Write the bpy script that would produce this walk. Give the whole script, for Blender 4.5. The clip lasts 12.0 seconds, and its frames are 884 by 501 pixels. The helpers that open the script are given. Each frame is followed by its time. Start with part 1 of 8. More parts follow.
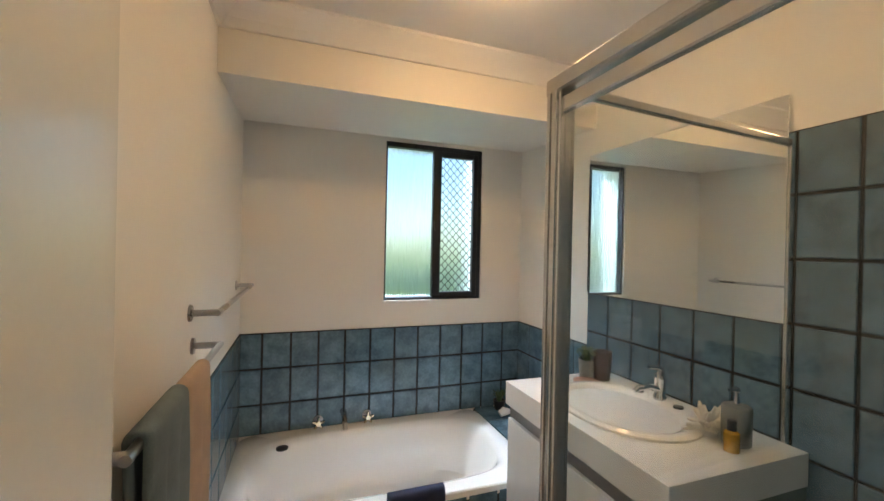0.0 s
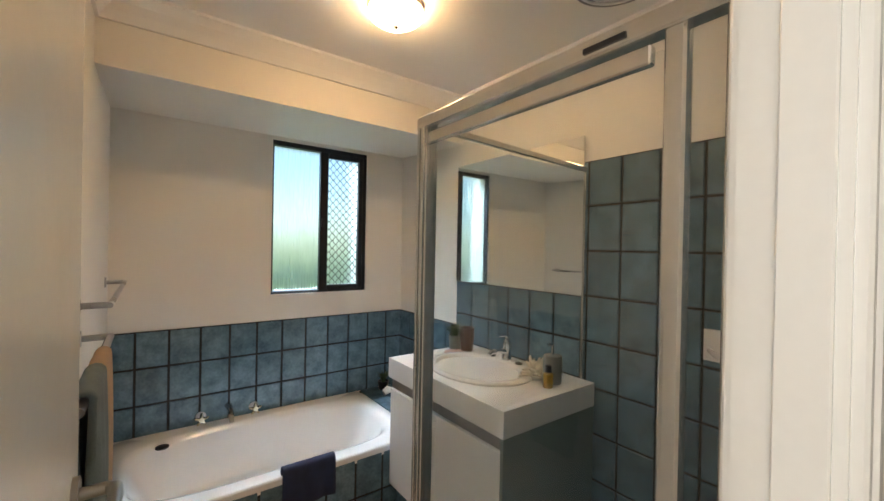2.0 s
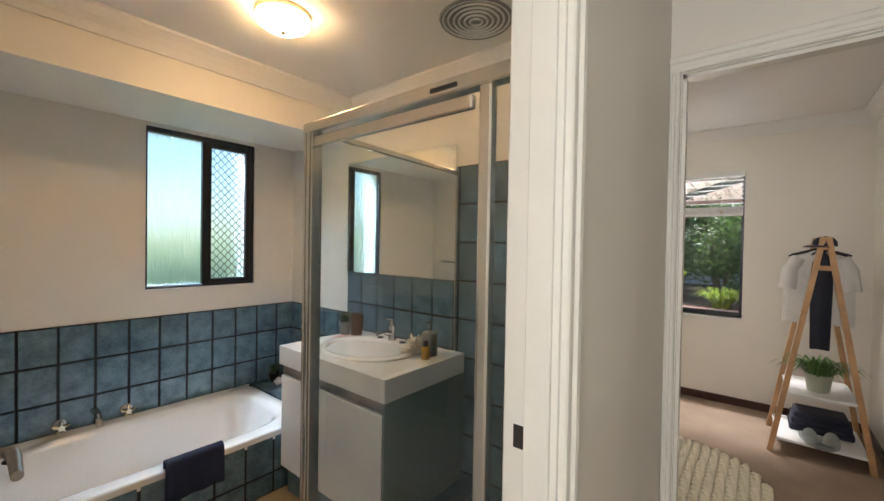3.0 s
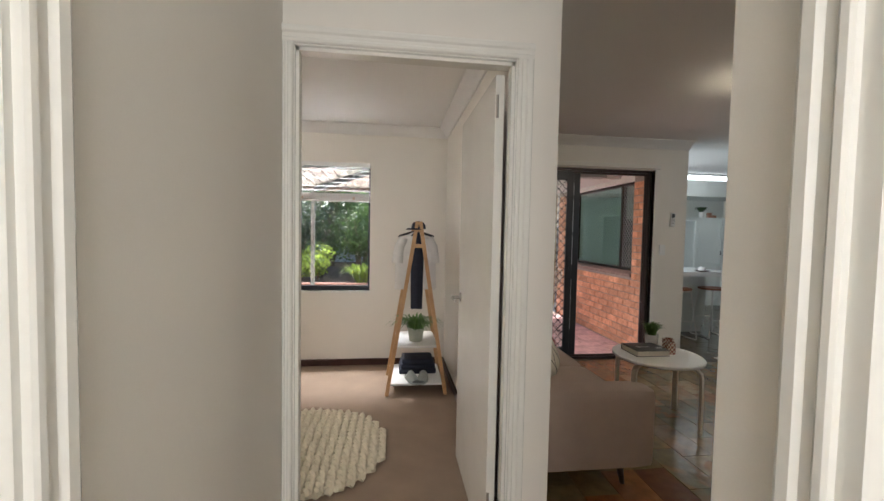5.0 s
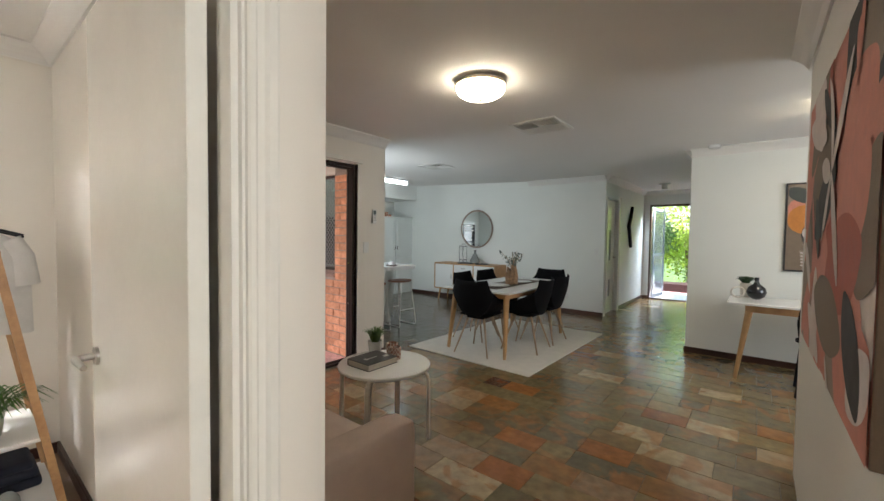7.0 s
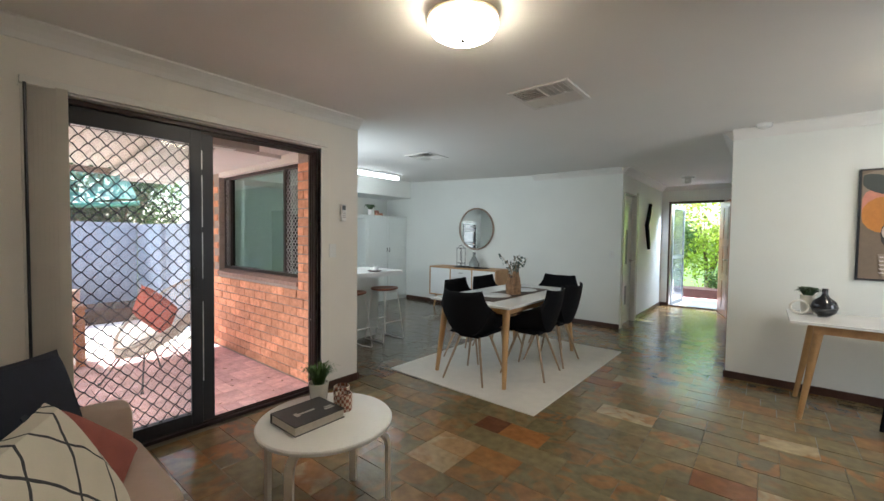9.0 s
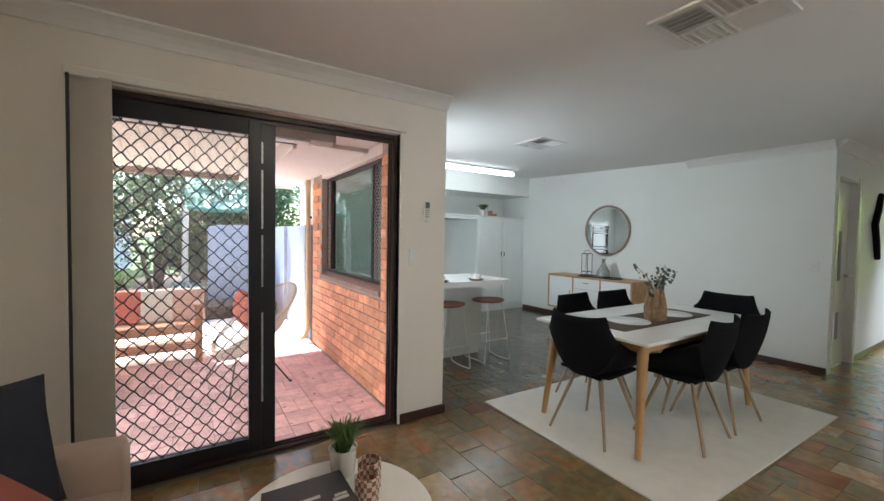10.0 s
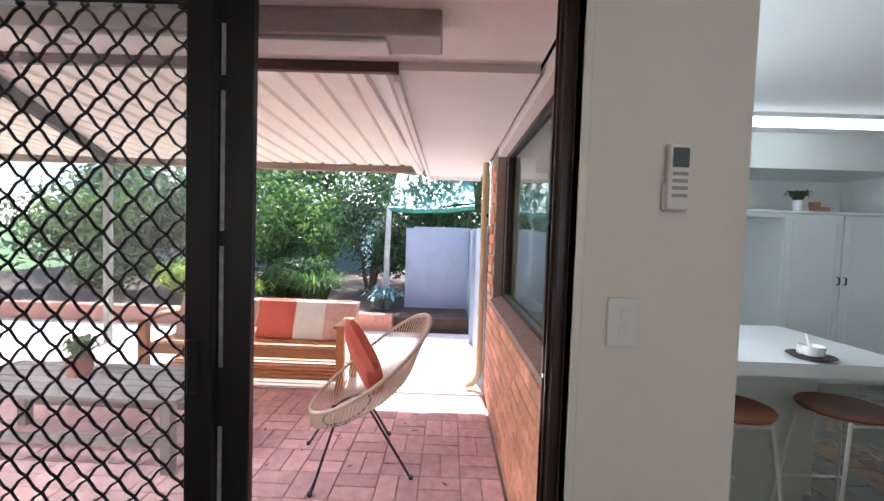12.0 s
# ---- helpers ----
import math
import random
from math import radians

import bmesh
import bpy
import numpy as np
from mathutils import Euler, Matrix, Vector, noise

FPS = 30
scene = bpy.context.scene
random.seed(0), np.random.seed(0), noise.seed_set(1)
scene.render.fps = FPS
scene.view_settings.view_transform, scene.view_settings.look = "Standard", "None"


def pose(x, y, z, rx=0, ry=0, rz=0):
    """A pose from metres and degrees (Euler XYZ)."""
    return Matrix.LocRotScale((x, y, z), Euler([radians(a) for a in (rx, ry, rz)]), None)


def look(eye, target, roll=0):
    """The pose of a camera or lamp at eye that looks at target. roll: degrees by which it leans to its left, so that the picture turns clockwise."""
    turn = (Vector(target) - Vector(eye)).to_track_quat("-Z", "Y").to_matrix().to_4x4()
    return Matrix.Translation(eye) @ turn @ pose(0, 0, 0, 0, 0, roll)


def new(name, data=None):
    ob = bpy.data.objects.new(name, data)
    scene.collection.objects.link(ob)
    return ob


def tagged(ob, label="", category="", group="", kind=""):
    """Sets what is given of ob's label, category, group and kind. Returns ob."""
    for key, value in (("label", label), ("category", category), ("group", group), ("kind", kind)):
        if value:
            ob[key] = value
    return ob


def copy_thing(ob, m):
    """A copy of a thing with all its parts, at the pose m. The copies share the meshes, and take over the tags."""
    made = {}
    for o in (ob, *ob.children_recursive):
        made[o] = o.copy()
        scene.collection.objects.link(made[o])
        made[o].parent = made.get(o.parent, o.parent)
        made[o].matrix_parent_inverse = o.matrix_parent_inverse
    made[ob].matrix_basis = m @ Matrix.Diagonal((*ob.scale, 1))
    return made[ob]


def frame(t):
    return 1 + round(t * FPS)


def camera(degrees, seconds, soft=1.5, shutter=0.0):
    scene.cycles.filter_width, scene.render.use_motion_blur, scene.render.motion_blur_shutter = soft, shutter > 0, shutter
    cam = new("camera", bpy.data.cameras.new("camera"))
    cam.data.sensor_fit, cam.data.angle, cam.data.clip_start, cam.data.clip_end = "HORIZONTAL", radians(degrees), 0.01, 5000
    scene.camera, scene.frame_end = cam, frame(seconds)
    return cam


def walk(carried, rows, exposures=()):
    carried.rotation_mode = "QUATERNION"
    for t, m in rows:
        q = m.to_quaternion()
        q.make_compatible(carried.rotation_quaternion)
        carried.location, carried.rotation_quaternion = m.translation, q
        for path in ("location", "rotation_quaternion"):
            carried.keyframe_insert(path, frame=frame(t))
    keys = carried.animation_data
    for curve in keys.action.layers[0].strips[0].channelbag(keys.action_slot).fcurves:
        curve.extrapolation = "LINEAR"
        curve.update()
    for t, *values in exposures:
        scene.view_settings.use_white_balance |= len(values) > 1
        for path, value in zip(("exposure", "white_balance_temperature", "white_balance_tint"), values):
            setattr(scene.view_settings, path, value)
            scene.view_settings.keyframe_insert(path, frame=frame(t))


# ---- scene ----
cam = camera(96.3, 12.0)
METRES, EYE, TILT, LEAN, TURN = 8.0, 1.5, 0.0, 0.0, -19.3
PATH = [
    (0, (0.192, 0.127, 1.379), (0.868, 2.01, 1.373), 1.2),
    (0.5, (0.198, 0.129, 1.377), (1.003, 1.959, 1.373), 1.3),
    (1, (0.151, 0.074, 1.368), (1.091, 1.84, 1.367), 1.2),
    (1.5, (0.082, -0.048, 1.377), (1.155, 1.64, 1.371), 1.1),
    (2, (0.061, -0.122, 1.369), (1.249, 1.486, 1.359), 1.1),
    (2.5, (0.013, -0.232, 1.364), (1.356, 1.251, 1.346), 1.0),
    (3, (-0.041, -0.328, 1.358), (1.513, 0.93, 1.328), 1.0),
    (3.5, (-0.088, -0.332, 1.361), (1.7, 0.563, 1.314), 0.9),
    (3.7, (-0.109, -0.33, 1.359), (1.76, 0.38, 1.303), 0.9),
    (5.3, (0.321, -0.441, 1.359), (2.274, -0.866, 1.277), 0.9),
    (5.5, (0.405, -0.431, 1.345), (2.328, -0.978, 1.269), 0.7),
    (6, (0.641, -0.395, 1.346), (2.415, -1.315, 1.274), 0.9),
    (6.5, (0.818, -0.484, 1.337), (2.341, -1.778, 1.263), 0.9),
    (7, (0.947, -0.55, 1.357), (2.189, -2.115, 1.282), 0.8),
    (7.2, (0.988, -0.573, 1.379), (2.139, -2.207, 1.293), 0.9),
    (8.8, (1.225, -1.196, 1.346), (2.416, -2.802, 1.272), 0.7),
    (9, (1.309, -1.305, 1.354), (2.573, -2.853, 1.284), 0.7),
    (9.5, (1.463, -1.656, 1.357), (2.944, -2.998, 1.286), 0.8),
    (10, (1.69, -2.011, 1.365), (3.377, -3.082, 1.298), 0.9),
    (10.5, (2.027, -2.35, 1.395), (3.87, -3.123, 1.32), 1.2),
    (11, (2.377, -2.677, 1.416), (4.317, -3.159, 1.336), 1.7),
    (11.5, (2.813, -2.873, 1.401), (4.802, -3.075, 1.326), 1.8),
    (12, (3.324, -2.973, 1.409), (5.322, -2.945, 1.329), 1.9),
]
walk(cam, [(t, look(eye, target, roll)) for t, eye, target, roll in PATH], [(0, 1.35, 6350, 14), (2.5, 1.32, 6300, 14), (3.5, 1.35, 6150, 13), (5.5, 1.6, 6050, 13), (6.2, 1.85, 6100, 13), (7.2, 2.02, 6150, 12), (9.5, 2.2, 6000, 11), (10.5, 2.25, 6000, 13), (11.3, 2.1, 5850, 13), (12, 1.85, 5750, 13)])

# ---- light ----
world = bpy.data.worlds.new("sky")
scene.world = world
world.use_nodes = True
wn = world.node_tree.nodes
sky = wn.new("ShaderNodeTexSky")
sky.sky_type, sky.sun_disc = "NISHITA", False
sky.sun_elevation, sky.sun_rotation = radians(51.6), radians(80)
world.node_tree.links.new(sky.outputs[0], wn["Background"].inputs[0])
wn["Background"].inputs[1].default_value = 0.15
sun = new("sun", bpy.data.lights.new("sun", "SUN"))
sun.data.energy, sun.data.angle, sun.data.color = 5.0, radians(0.5), (1, 0.95, 0.88)
sun.matrix_world = look((0, 0, 0), (-0.605, -0.107, -0.777))


def area(name, at, to, w, h, power, colour=(1, 1, 1)):
    lamp = new(name, bpy.data.lights.new(name, "AREA"))
    lamp.data.shape, lamp.data.size, lamp.data.size_y = "RECTANGLE", w, h
    lamp.data.energy, lamp.data.color = power, colour
    lamp.matrix_world = look(at, to)
    return lamp


DAY = (0.82, 0.92, 1)
area("daylight_bedroom", (4.56, 0.22, 2.1), (3.2, 0.1, 0.6), 0.75, 0.1, 46, (1, 0.96, 0.92))
area("daylight_bathroom", (1.0, 2.88, 2.2), (0.8, 1.4, 0.7), 0.7, 0.2, 58, (0.74, 0.88, 1))
area("daylight_front_door", (2.4, -10.64, 2.25), (2.3, -7, 0.2), 0.9, 0.2, 50, (0.78, 0.9, 1))
area("daylight_kitchen", (5.64, -3.62, 1.49), (5.64, -7, 1.44), 1.6, 0.95, 7.5, (0.92, 1, 1))
# added fill inside the family room; its west wall has no window
area("family_room_fill", (-1.9, -4.3, 1.4), (4, -4.6, 0.9), 1.2, 1.2, 8, (0.94, 0.98, 1))
# added fill in front of the closed west wall, to brighten the hall
area("hall_fill", (-1.25, -0.48, 1.5), (1.5, -0.48, 1.2), 0.6, 1.1, 9, (1, 0.97, 0.9))

# ---- materials ----
MATS = {}


def material(name, colour, rough=0.6, metal=0.0, vary=0.08, scale=6.0, grain=80.0, bump=0.05, coat=0.0, second=None, transmission=0.0, per_piece=0.0, emit=0.0):
    """A surface with broad and fine variation of colour, roughness and relief."""
    if name in MATS:
        return MATS[name]
    m = bpy.data.materials.new(name)
    m.use_nodes = True
    nt = m.node_tree
    N, L = nt.nodes, nt.links
    b = N["Principled BSDF"]
    geo = N.new("ShaderNodeNewGeometry")
    big = N.new("ShaderNodeTexNoise")
    big.inputs["Scale"].default_value, big.inputs["Detail"].default_value = scale, 4
    fine = N.new("ShaderNodeTexNoise")
    fine.inputs["Scale"].default_value, fine.inputs["Detail"].default_value = grain, 3
    L.new(geo.outputs["Position"], big.inputs["Vector"])
    L.new(geo.outputs["Position"], fine.inputs["Vector"])
    ramp = N.new("ShaderNodeValToRGB")
    a = second or [c * (1 - vary) for c in colour]
    z = [min(1, c * (1 + vary)) for c in colour]
    ramp.color_ramp.elements[0].position, ramp.color_ramp.elements[1].position = 0.35, 0.65
    ramp.color_ramp.elements[0].color, ramp.color_ramp.elements[1].color = (*a, 1), (*z, 1)
    mixf = N.new("ShaderNodeMath")
    mixf.operation = "MULTIPLY_ADD"
    mixf.inputs[1].default_value = 0.35
    L.new(fine.outputs["Fac"], mixf.inputs[0])
    half = N.new("ShaderNodeMath")
    half.operation = "MULTIPLY"
    half.inputs[1].default_value = 0.65
    L.new(big.outputs["Fac"], half.inputs[0])
    L.new(half.outputs[0], mixf.inputs[2])
    L.new(mixf.outputs[0], ramp.inputs[0])
    out = ramp.outputs[0]
    if per_piece:
        info = N.new("ShaderNodeObjectInfo")
        hsv = N.new("ShaderNodeHueSaturation")
        rng = N.new("ShaderNodeMapRange")
        rng.inputs["To Min"].default_value, rng.inputs["To Max"].default_value = 1 - per_piece, 1 + per_piece
        L.new(info.outputs["Random"], rng.inputs["Value"])
        L.new(rng.outputs[0], hsv.inputs["Value"])
        L.new(out, hsv.inputs["Color"])
        out = hsv.outputs[0]
    L.new(out, b.inputs["Base Color"])
    rr = N.new("ShaderNodeMapRange")
    rr.inputs["To Min"].default_value, rr.inputs["To Max"].default_value = max(0.02, rough * 0.85), min(1, rough * 1.15)
    L.new(big.outputs["Fac"], rr.inputs["Value"])
    L.new(rr.outputs[0], b.inputs["Roughness"])
    b.inputs["Metallic"].default_value = metal
    b.inputs["Coat Weight"].default_value = coat
    b.inputs["Transmission Weight"].default_value = transmission
    if emit:
        b.inputs["Emission Color"].default_value = (*colour, 1)
        b.inputs["Emission Strength"].default_value = emit
    if bump:
        bp = N.new("ShaderNodeBump")
        bp.inputs["Strength"].default_value, bp.inputs["Distance"].default_value = min(1, bump * 4), 0.004
        L.new(mixf.outputs[0], bp.inputs["Height"])
        L.new(bp.outputs[0], b.inputs["Normal"])
    MATS[name] = m
    return m


def glass(name, rough=0.0, veil=0.0, tint=(1, 1, 1), clear=0.0, bump=0.0, bump_scale=30.0, stretch=1.0):
    """Window glass: gloss over a clear pane; clear: how much of it lets the view straight through. veil: share of pale
    translucent film.
    """
    m = bpy.data.materials.new(name)
    m.use_nodes = True
    N, L = m.node_tree.nodes, m.node_tree.links
    N.remove(N["Principled BSDF"])
    out = N["Material Output"]
    facing, power, fres = N.new("ShaderNodeLayerWeight"), N.new("ShaderNodeMath"), N.new("ShaderNodeMath")
    facing.inputs["Blend"].default_value = 0.5
    power.operation, power.inputs[1].default_value = "POWER", 5
    fres.operation, fres.inputs[1].default_value, fres.inputs[2].default_value = "MULTIPLY_ADD", 0.8, 0.035
    L.new(facing.outputs["Facing"], power.inputs[0])
    L.new(power.outputs[0], fres.inputs[0])
    gloss = N.new("ShaderNodeBsdfGlossy")
    gloss.inputs["Roughness"].default_value = max(0.01, rough * 0.5)
    if clear:
        body = N.new("ShaderNodeBsdfTransparent")
    else:
        body = N.new("ShaderNodeBsdfRefraction")
        body.inputs["IOR"].default_value = 1.2
        body.inputs["Roughness"].default_value = rough
    body.inputs["Color"].default_value = (*tint, 1)
    if bump:
        tc, mp, nz, bp = N.new("ShaderNodeNewGeometry"), N.new("ShaderNodeMapping"), N.new("ShaderNodeTexNoise"), N.new("ShaderNodeBump")
        mp.inputs["Scale"].default_value = (1, 1, stretch)
        nz.inputs["Scale"].default_value = bump_scale
        bp.inputs["Strength"].default_value, bp.inputs["Distance"].default_value = bump, 0.02
        L.new(tc.outputs["Position"], mp.inputs[0])
        L.new(mp.outputs[0], nz.inputs["Vector"])
        L.new(nz.outputs["Fac"], bp.inputs["Height"])
        for s in (gloss, body):
            if "Normal" in s.inputs:
                L.new(bp.outputs[0], s.inputs["Normal"])
    mx = N.new("ShaderNodeMixShader")
    L.new(fres.outputs[0], mx.inputs[0])
    L.new(body.outputs[0], mx.inputs[1])
    L.new(gloss.outputs[0], mx.inputs[2])
    last = mx
    if veil:
        film, last = N.new("ShaderNodeBsdfTranslucent"), N.new("ShaderNodeMixShader")
        film.inputs["Color"].default_value = (0.8, 0.82, 0.85, 1)
        last.inputs[0].default_value = veil
        L.new(mx.outputs[0], last.inputs[1])
        L.new(film.outputs[0], last.inputs[2])
    L.new(last.outputs[0], out.inputs[0])
    MATS[name] = m
    return m


M_WALL = material("wall_paint_cream", (0.78, 0.75, 0.69), 0.55, vary=0.02, scale=2, grain=260, bump=0.03)
M_WALLW = material("wall_paint_white", (0.78, 0.8, 0.77), 0.5, vary=0.02, scale=2, grain=260, bump=0.03)
M_CEIL = material("ceiling_paint", (0.78, 0.77, 0.75), 0.8, vary=0.02, scale=1.5, grain=300, bump=0.03)
M_GLOSS = material("gloss_paint_white", (0.8, 0.79, 0.74), 0.22, vary=0.02, scale=5, grain=60, bump=0.01)
M_TIMBER_DARK = material("dark_stained_timber", (0.05, 0.019, 0.013), 0.35, vary=0.3, scale=9, grain=90, bump=0.04)
M_GROUT = material("dark_grout", (0.012, 0.017, 0.02), 0.9, vary=0.2, scale=20)
M_TILE = material("blue_grey_glazed_tile", (0.112, 0.185, 0.235), 0.2, vary=0.2, scale=14, grain=70, bump=0.05, second=(0.062, 0.113, 0.15), per_piece=0.1, coat=0.3)
M_CHROME = material("chrome", (0.75, 0.75, 0.76), 0.12, 1.0, vary=0.02, bump=0)
M_RAIL = material("worn_chrome_rail", (0.42, 0.41, 0.4), 0.28, 1.0, vary=0.1, bump=0)
M_ALU = material("anodised_aluminium", (0.74, 0.73, 0.7), 0.24, 0.9, vary=0.05, bump=0)
M_BLACKALU = material("black_aluminium_frame", (0.018, 0.02, 0.026), 0.35, 0.2, vary=0.15, bump=0)
M_BROWNALU = material("brown_aluminium_frame", (0.03, 0.016, 0.014), 0.35, 0.2, vary=0.15, bump=0)
M_CARPET = material("beige_carpet", (0.26, 0.19, 0.135), 0.95, vary=0.12, scale=5, grain=420, bump=0.6)
M_MORTAR = material("grey_mortar", (0.34, 0.29, 0.25), 0.95, vary=0.12, scale=30)
M_BRICK = material("orange_brick", (0.66, 0.34, 0.21), 0.85, vary=0.2, scale=25, grain=180, bump=0.25, second=(0.54, 0.24, 0.13), per_piece=0.22)
M_PAVER = material("red_brick_paver", (0.62, 0.39, 0.37), 0.85, vary=0.15, scale=18, grain=160, bump=0.2, second=(0.5, 0.3, 0.29), per_piece=0.15)
M_SOFFIT = material("eave_paint", (0.8, 0.76, 0.73), 0.7, vary=0.03, scale=3)
M_MIRROR = material("mirror_silver", (0.9, 0.92, 0.91), 0.015, 1.0, vary=0.0, bump=0)
M_WHITE = material("white_laminate", (0.8, 0.81, 0.8), 0.25, vary=0.02, scale=4, bump=0.01)
M_PORC = material("white_porcelain", (0.83, 0.82, 0.8), 0.08, vary=0.02, scale=3, bump=0, coat=0.5)
M_OAK = material("light_oak", (0.50, 0.30, 0.14), 0.45, vary=0.15, scale=8, grain=60, bump=0.05, second=(0.40, 0.22, 0.10))


# ---- mesh helpers ----
def box(bm, x0, x1, y0, y1, z0, z1, bevel=0.0, seg=2):
    r = bmesh.ops.create_cube(bm, size=1.0, matrix=Matrix.Translation(((x0 + x1) / 2, (y0 + y1) / 2, (z0 + z1) / 2)) @ Matrix.Diagonal((x1 - x0, y1 - y0, z1 - z0, 1)))
    if bevel:
        edges = list({e for v in r["verts"] for e in v.link_edges})
        bmesh.ops.bevel(bm, geom=edges, offset=bevel, segments=seg, affect="EDGES", profile=0.6)
    return bm


def boxbm(*a, **k):
    return box(bmesh.new(), *a, **k)


def part(name, bm, mat, parent=None, label="", smooth=False, kind="", category="", group=""):
    me = bpy.data.meshes.new(name)
    bmesh.ops.recalc_face_normals(bm, faces=bm.faces)
    bm.to_mesh(me)
    bm.free()
    me.materials.append(mat)
    if smooth:
        for p in me.polygons:
            p.use_smooth = True
        me.set_sharp_from_angle(angle=radians(40))
    ob = new(name, me)
    if parent:
        ob.parent = parent
    return tagged(ob, label, category, group, kind)


def thing(name, label, category, at=(0, 0, 0), turn=0, group=""):
    ob = new(name)
    ob.empty_display_size = 0.1
    ob.matrix_world = pose(*at, 0, 0, turn)
    return tagged(ob, label, category, group)


def structure(name, bm, mat, parent=None, smooth=False):
    return part(name, bm, mat, parent, kind="" if parent else "structure", smooth=smooth)


def sweep(bm, pts, r, seg=8, closed=False, scale=None):
    """A round bar along a line of points."""
    pts = [Vector(p) for p in pts]
    n = len(pts)
    rings, up = [], None
    for i, p in enumerate(pts):
        a = pts[(i - 1) % n] if closed or i else p
        b = pts[(i + 1) % n] if closed or i < n - 1 else p
        d = (b - a).normalized()
        if up is None:
            up = d.orthogonal().normalized()
        up = (up - d * up.dot(d)).normalized()
        side = d.cross(up)
        rad = r[i] if isinstance(r, (list, tuple)) else r
        rings.append([bm.verts.new(p + (up * math.cos(2 * math.pi * k / seg) + side * math.sin(2 * math.pi * k / seg)) * rad) for k in range(seg)])
    for i in range(n if closed else n - 1):
        a, b = rings[i], rings[(i + 1) % n]
        for k in range(seg):
            bm.faces.new((a[k], a[(k + 1) % seg], b[(k + 1) % seg], b[k]))
    if not closed:
        bm.faces.new(rings[0][::-1])
        bm.faces.new(rings[-1])
    return bm


def sweepbm(*a, **k):
    return sweep(bmesh.new(), *a, **k)


def lathe(bm, profile, seg=24, at=(0, 0, 0), sx=1.0, sy=1.0):
    """A turned shape from (radius, height) pairs."""
    rings = []
    for r, z in profile:
        rings.append([bm.verts.new((at[0] + sx * r * math.cos(2 * math.pi * k / seg), at[1] + sy * r * math.sin(2 * math.pi * k / seg), at[2] + z)) for k in range(seg)])
    for a, b in zip(rings, rings[1:]):
        for k in range(seg):
            bm.faces.new((a[k], a[(k + 1) % seg], b[(k + 1) % seg], b[k]))
    bm.faces.new(rings[0][::-1])
    bm.faces.new(rings[-1])
    return bm


def lathebm(*a, **k):
    return lathe(bmesh.new(), *a, **k)


def prism(bm, outline, axis, a, b):
    """A flat outline pushed from a to b along the axis (0 x, 1 y, 2 z); outline pairs are the other two coordinates in order."""
    def place(u, v, w):
        c = [u, v]
        c.insert(axis, w)
        return bm.verts.new(c)
    lo = [place(u, v, a) for u, v in outline]
    hi = [place(u, v, b) for u, v in outline]
    n = len(lo)
    bm.faces.new(lo)
    bm.faces.new(hi[::-1])
    for i in range(n):
        bm.faces.new((lo[i], lo[(i + 1) % n], hi[(i + 1) % n], hi[i]))
    return bm


def cornice(name, axis, a, b, wall, into, top, size=0.09):
    """A coved cornice along a wall; into: +1 or -1, which way the room lies."""
    pts = [(0, 0), (0, -size), (0.012, -size), (0.016, -size + 0.008), (0.03, -size + 0.03), (0.055, -0.035), (size - 0.008, -0.016), (size, -0.012), (size, 0)]
    bm = prism(bmesh.new(), [(wall + into * u, top + v) for u, v in pts], axis, a, b)
    return structure(name, bm, M_CEIL)


def skirting(name, axis, a, b, wall, into, h=0.07):
    bm = bmesh.new()
    lo, hi = sorted((wall, wall + into * 0.016))
    if axis == 0:
        box(bm, a, b, lo, hi, 0.0, h, 0.004, 1)
    else:
        box(bm, lo, hi, a, b, 0.0, h, 0.004, 1)
    return structure(name, bm, M_TIMBER_DARK)


# ---- structure: plan in metres ----
CEIL, BCEIL = 2.41, 2.28
BW, BE, BN, BS = -0.11, 1.63, 2.53, 0.06     # bathroom faces
HALLN = -0.045
WB0, WB1 = 1.65, 1.75     # wall between hall and bedroom
EAST = 4.25
DINE = -7.556
ENTRY = -10.44

# bathroom walls
structure("wall_bath_west", boxbm(BW - 0.1, BW, HALLN, BN + 0.25, 0, CEIL), M_WALL)
structure("wall_bath_east", boxbm(BE, WB1, BS, BN + 0.25, 0, CEIL), M_WALL)
bm = bmesh.new()
WX0, WX1, WZ0, WZ1 = 0.68, 1.33, 1.055, 2.04
box(bm, BW, WX0, BN, BN + 0.25, 0, CEIL)
box(bm, WX1, BE, BN, BN + 0.25, 0, CEIL)
box(bm, WX0, WX1, BN, BN + 0.25, 0, WZ0)
box(bm, WX0, WX1, BN, BN + 0.25, WZ1, CEIL)
structure("wall_bath_north", bm, M_WALL)
bm = bmesh.new()
box(bm, 0.685, WB1, HALLN, BS, 0, CEIL)
box(bm, BW, 0.685, HALLN, BS, 2.075, CEIL)
structure("wall_bath_south", bm, M_WALL)
structure("ceiling_bath", boxbm(BW, BE, BS, 1.8, BCEIL, CEIL), M_CEIL)
structure("bulkhead", prism(bmesh.new(), [(1.8, 2.022), (BN, 2.062), (BN, CEIL), (1.8, CEIL)], 0, BW, BE), M_WALL)
cornice("trim_cornice_bulkhead", 0, BW, BE, 1.8, -1, BCEIL)
cornice("trim_cornice_bath_west", 1, BS, 1.8, BW, 1, BCEIL)
cornice("trim_cornice_bath_east", 1, BS, 1.8, BE, -1, BCEIL)

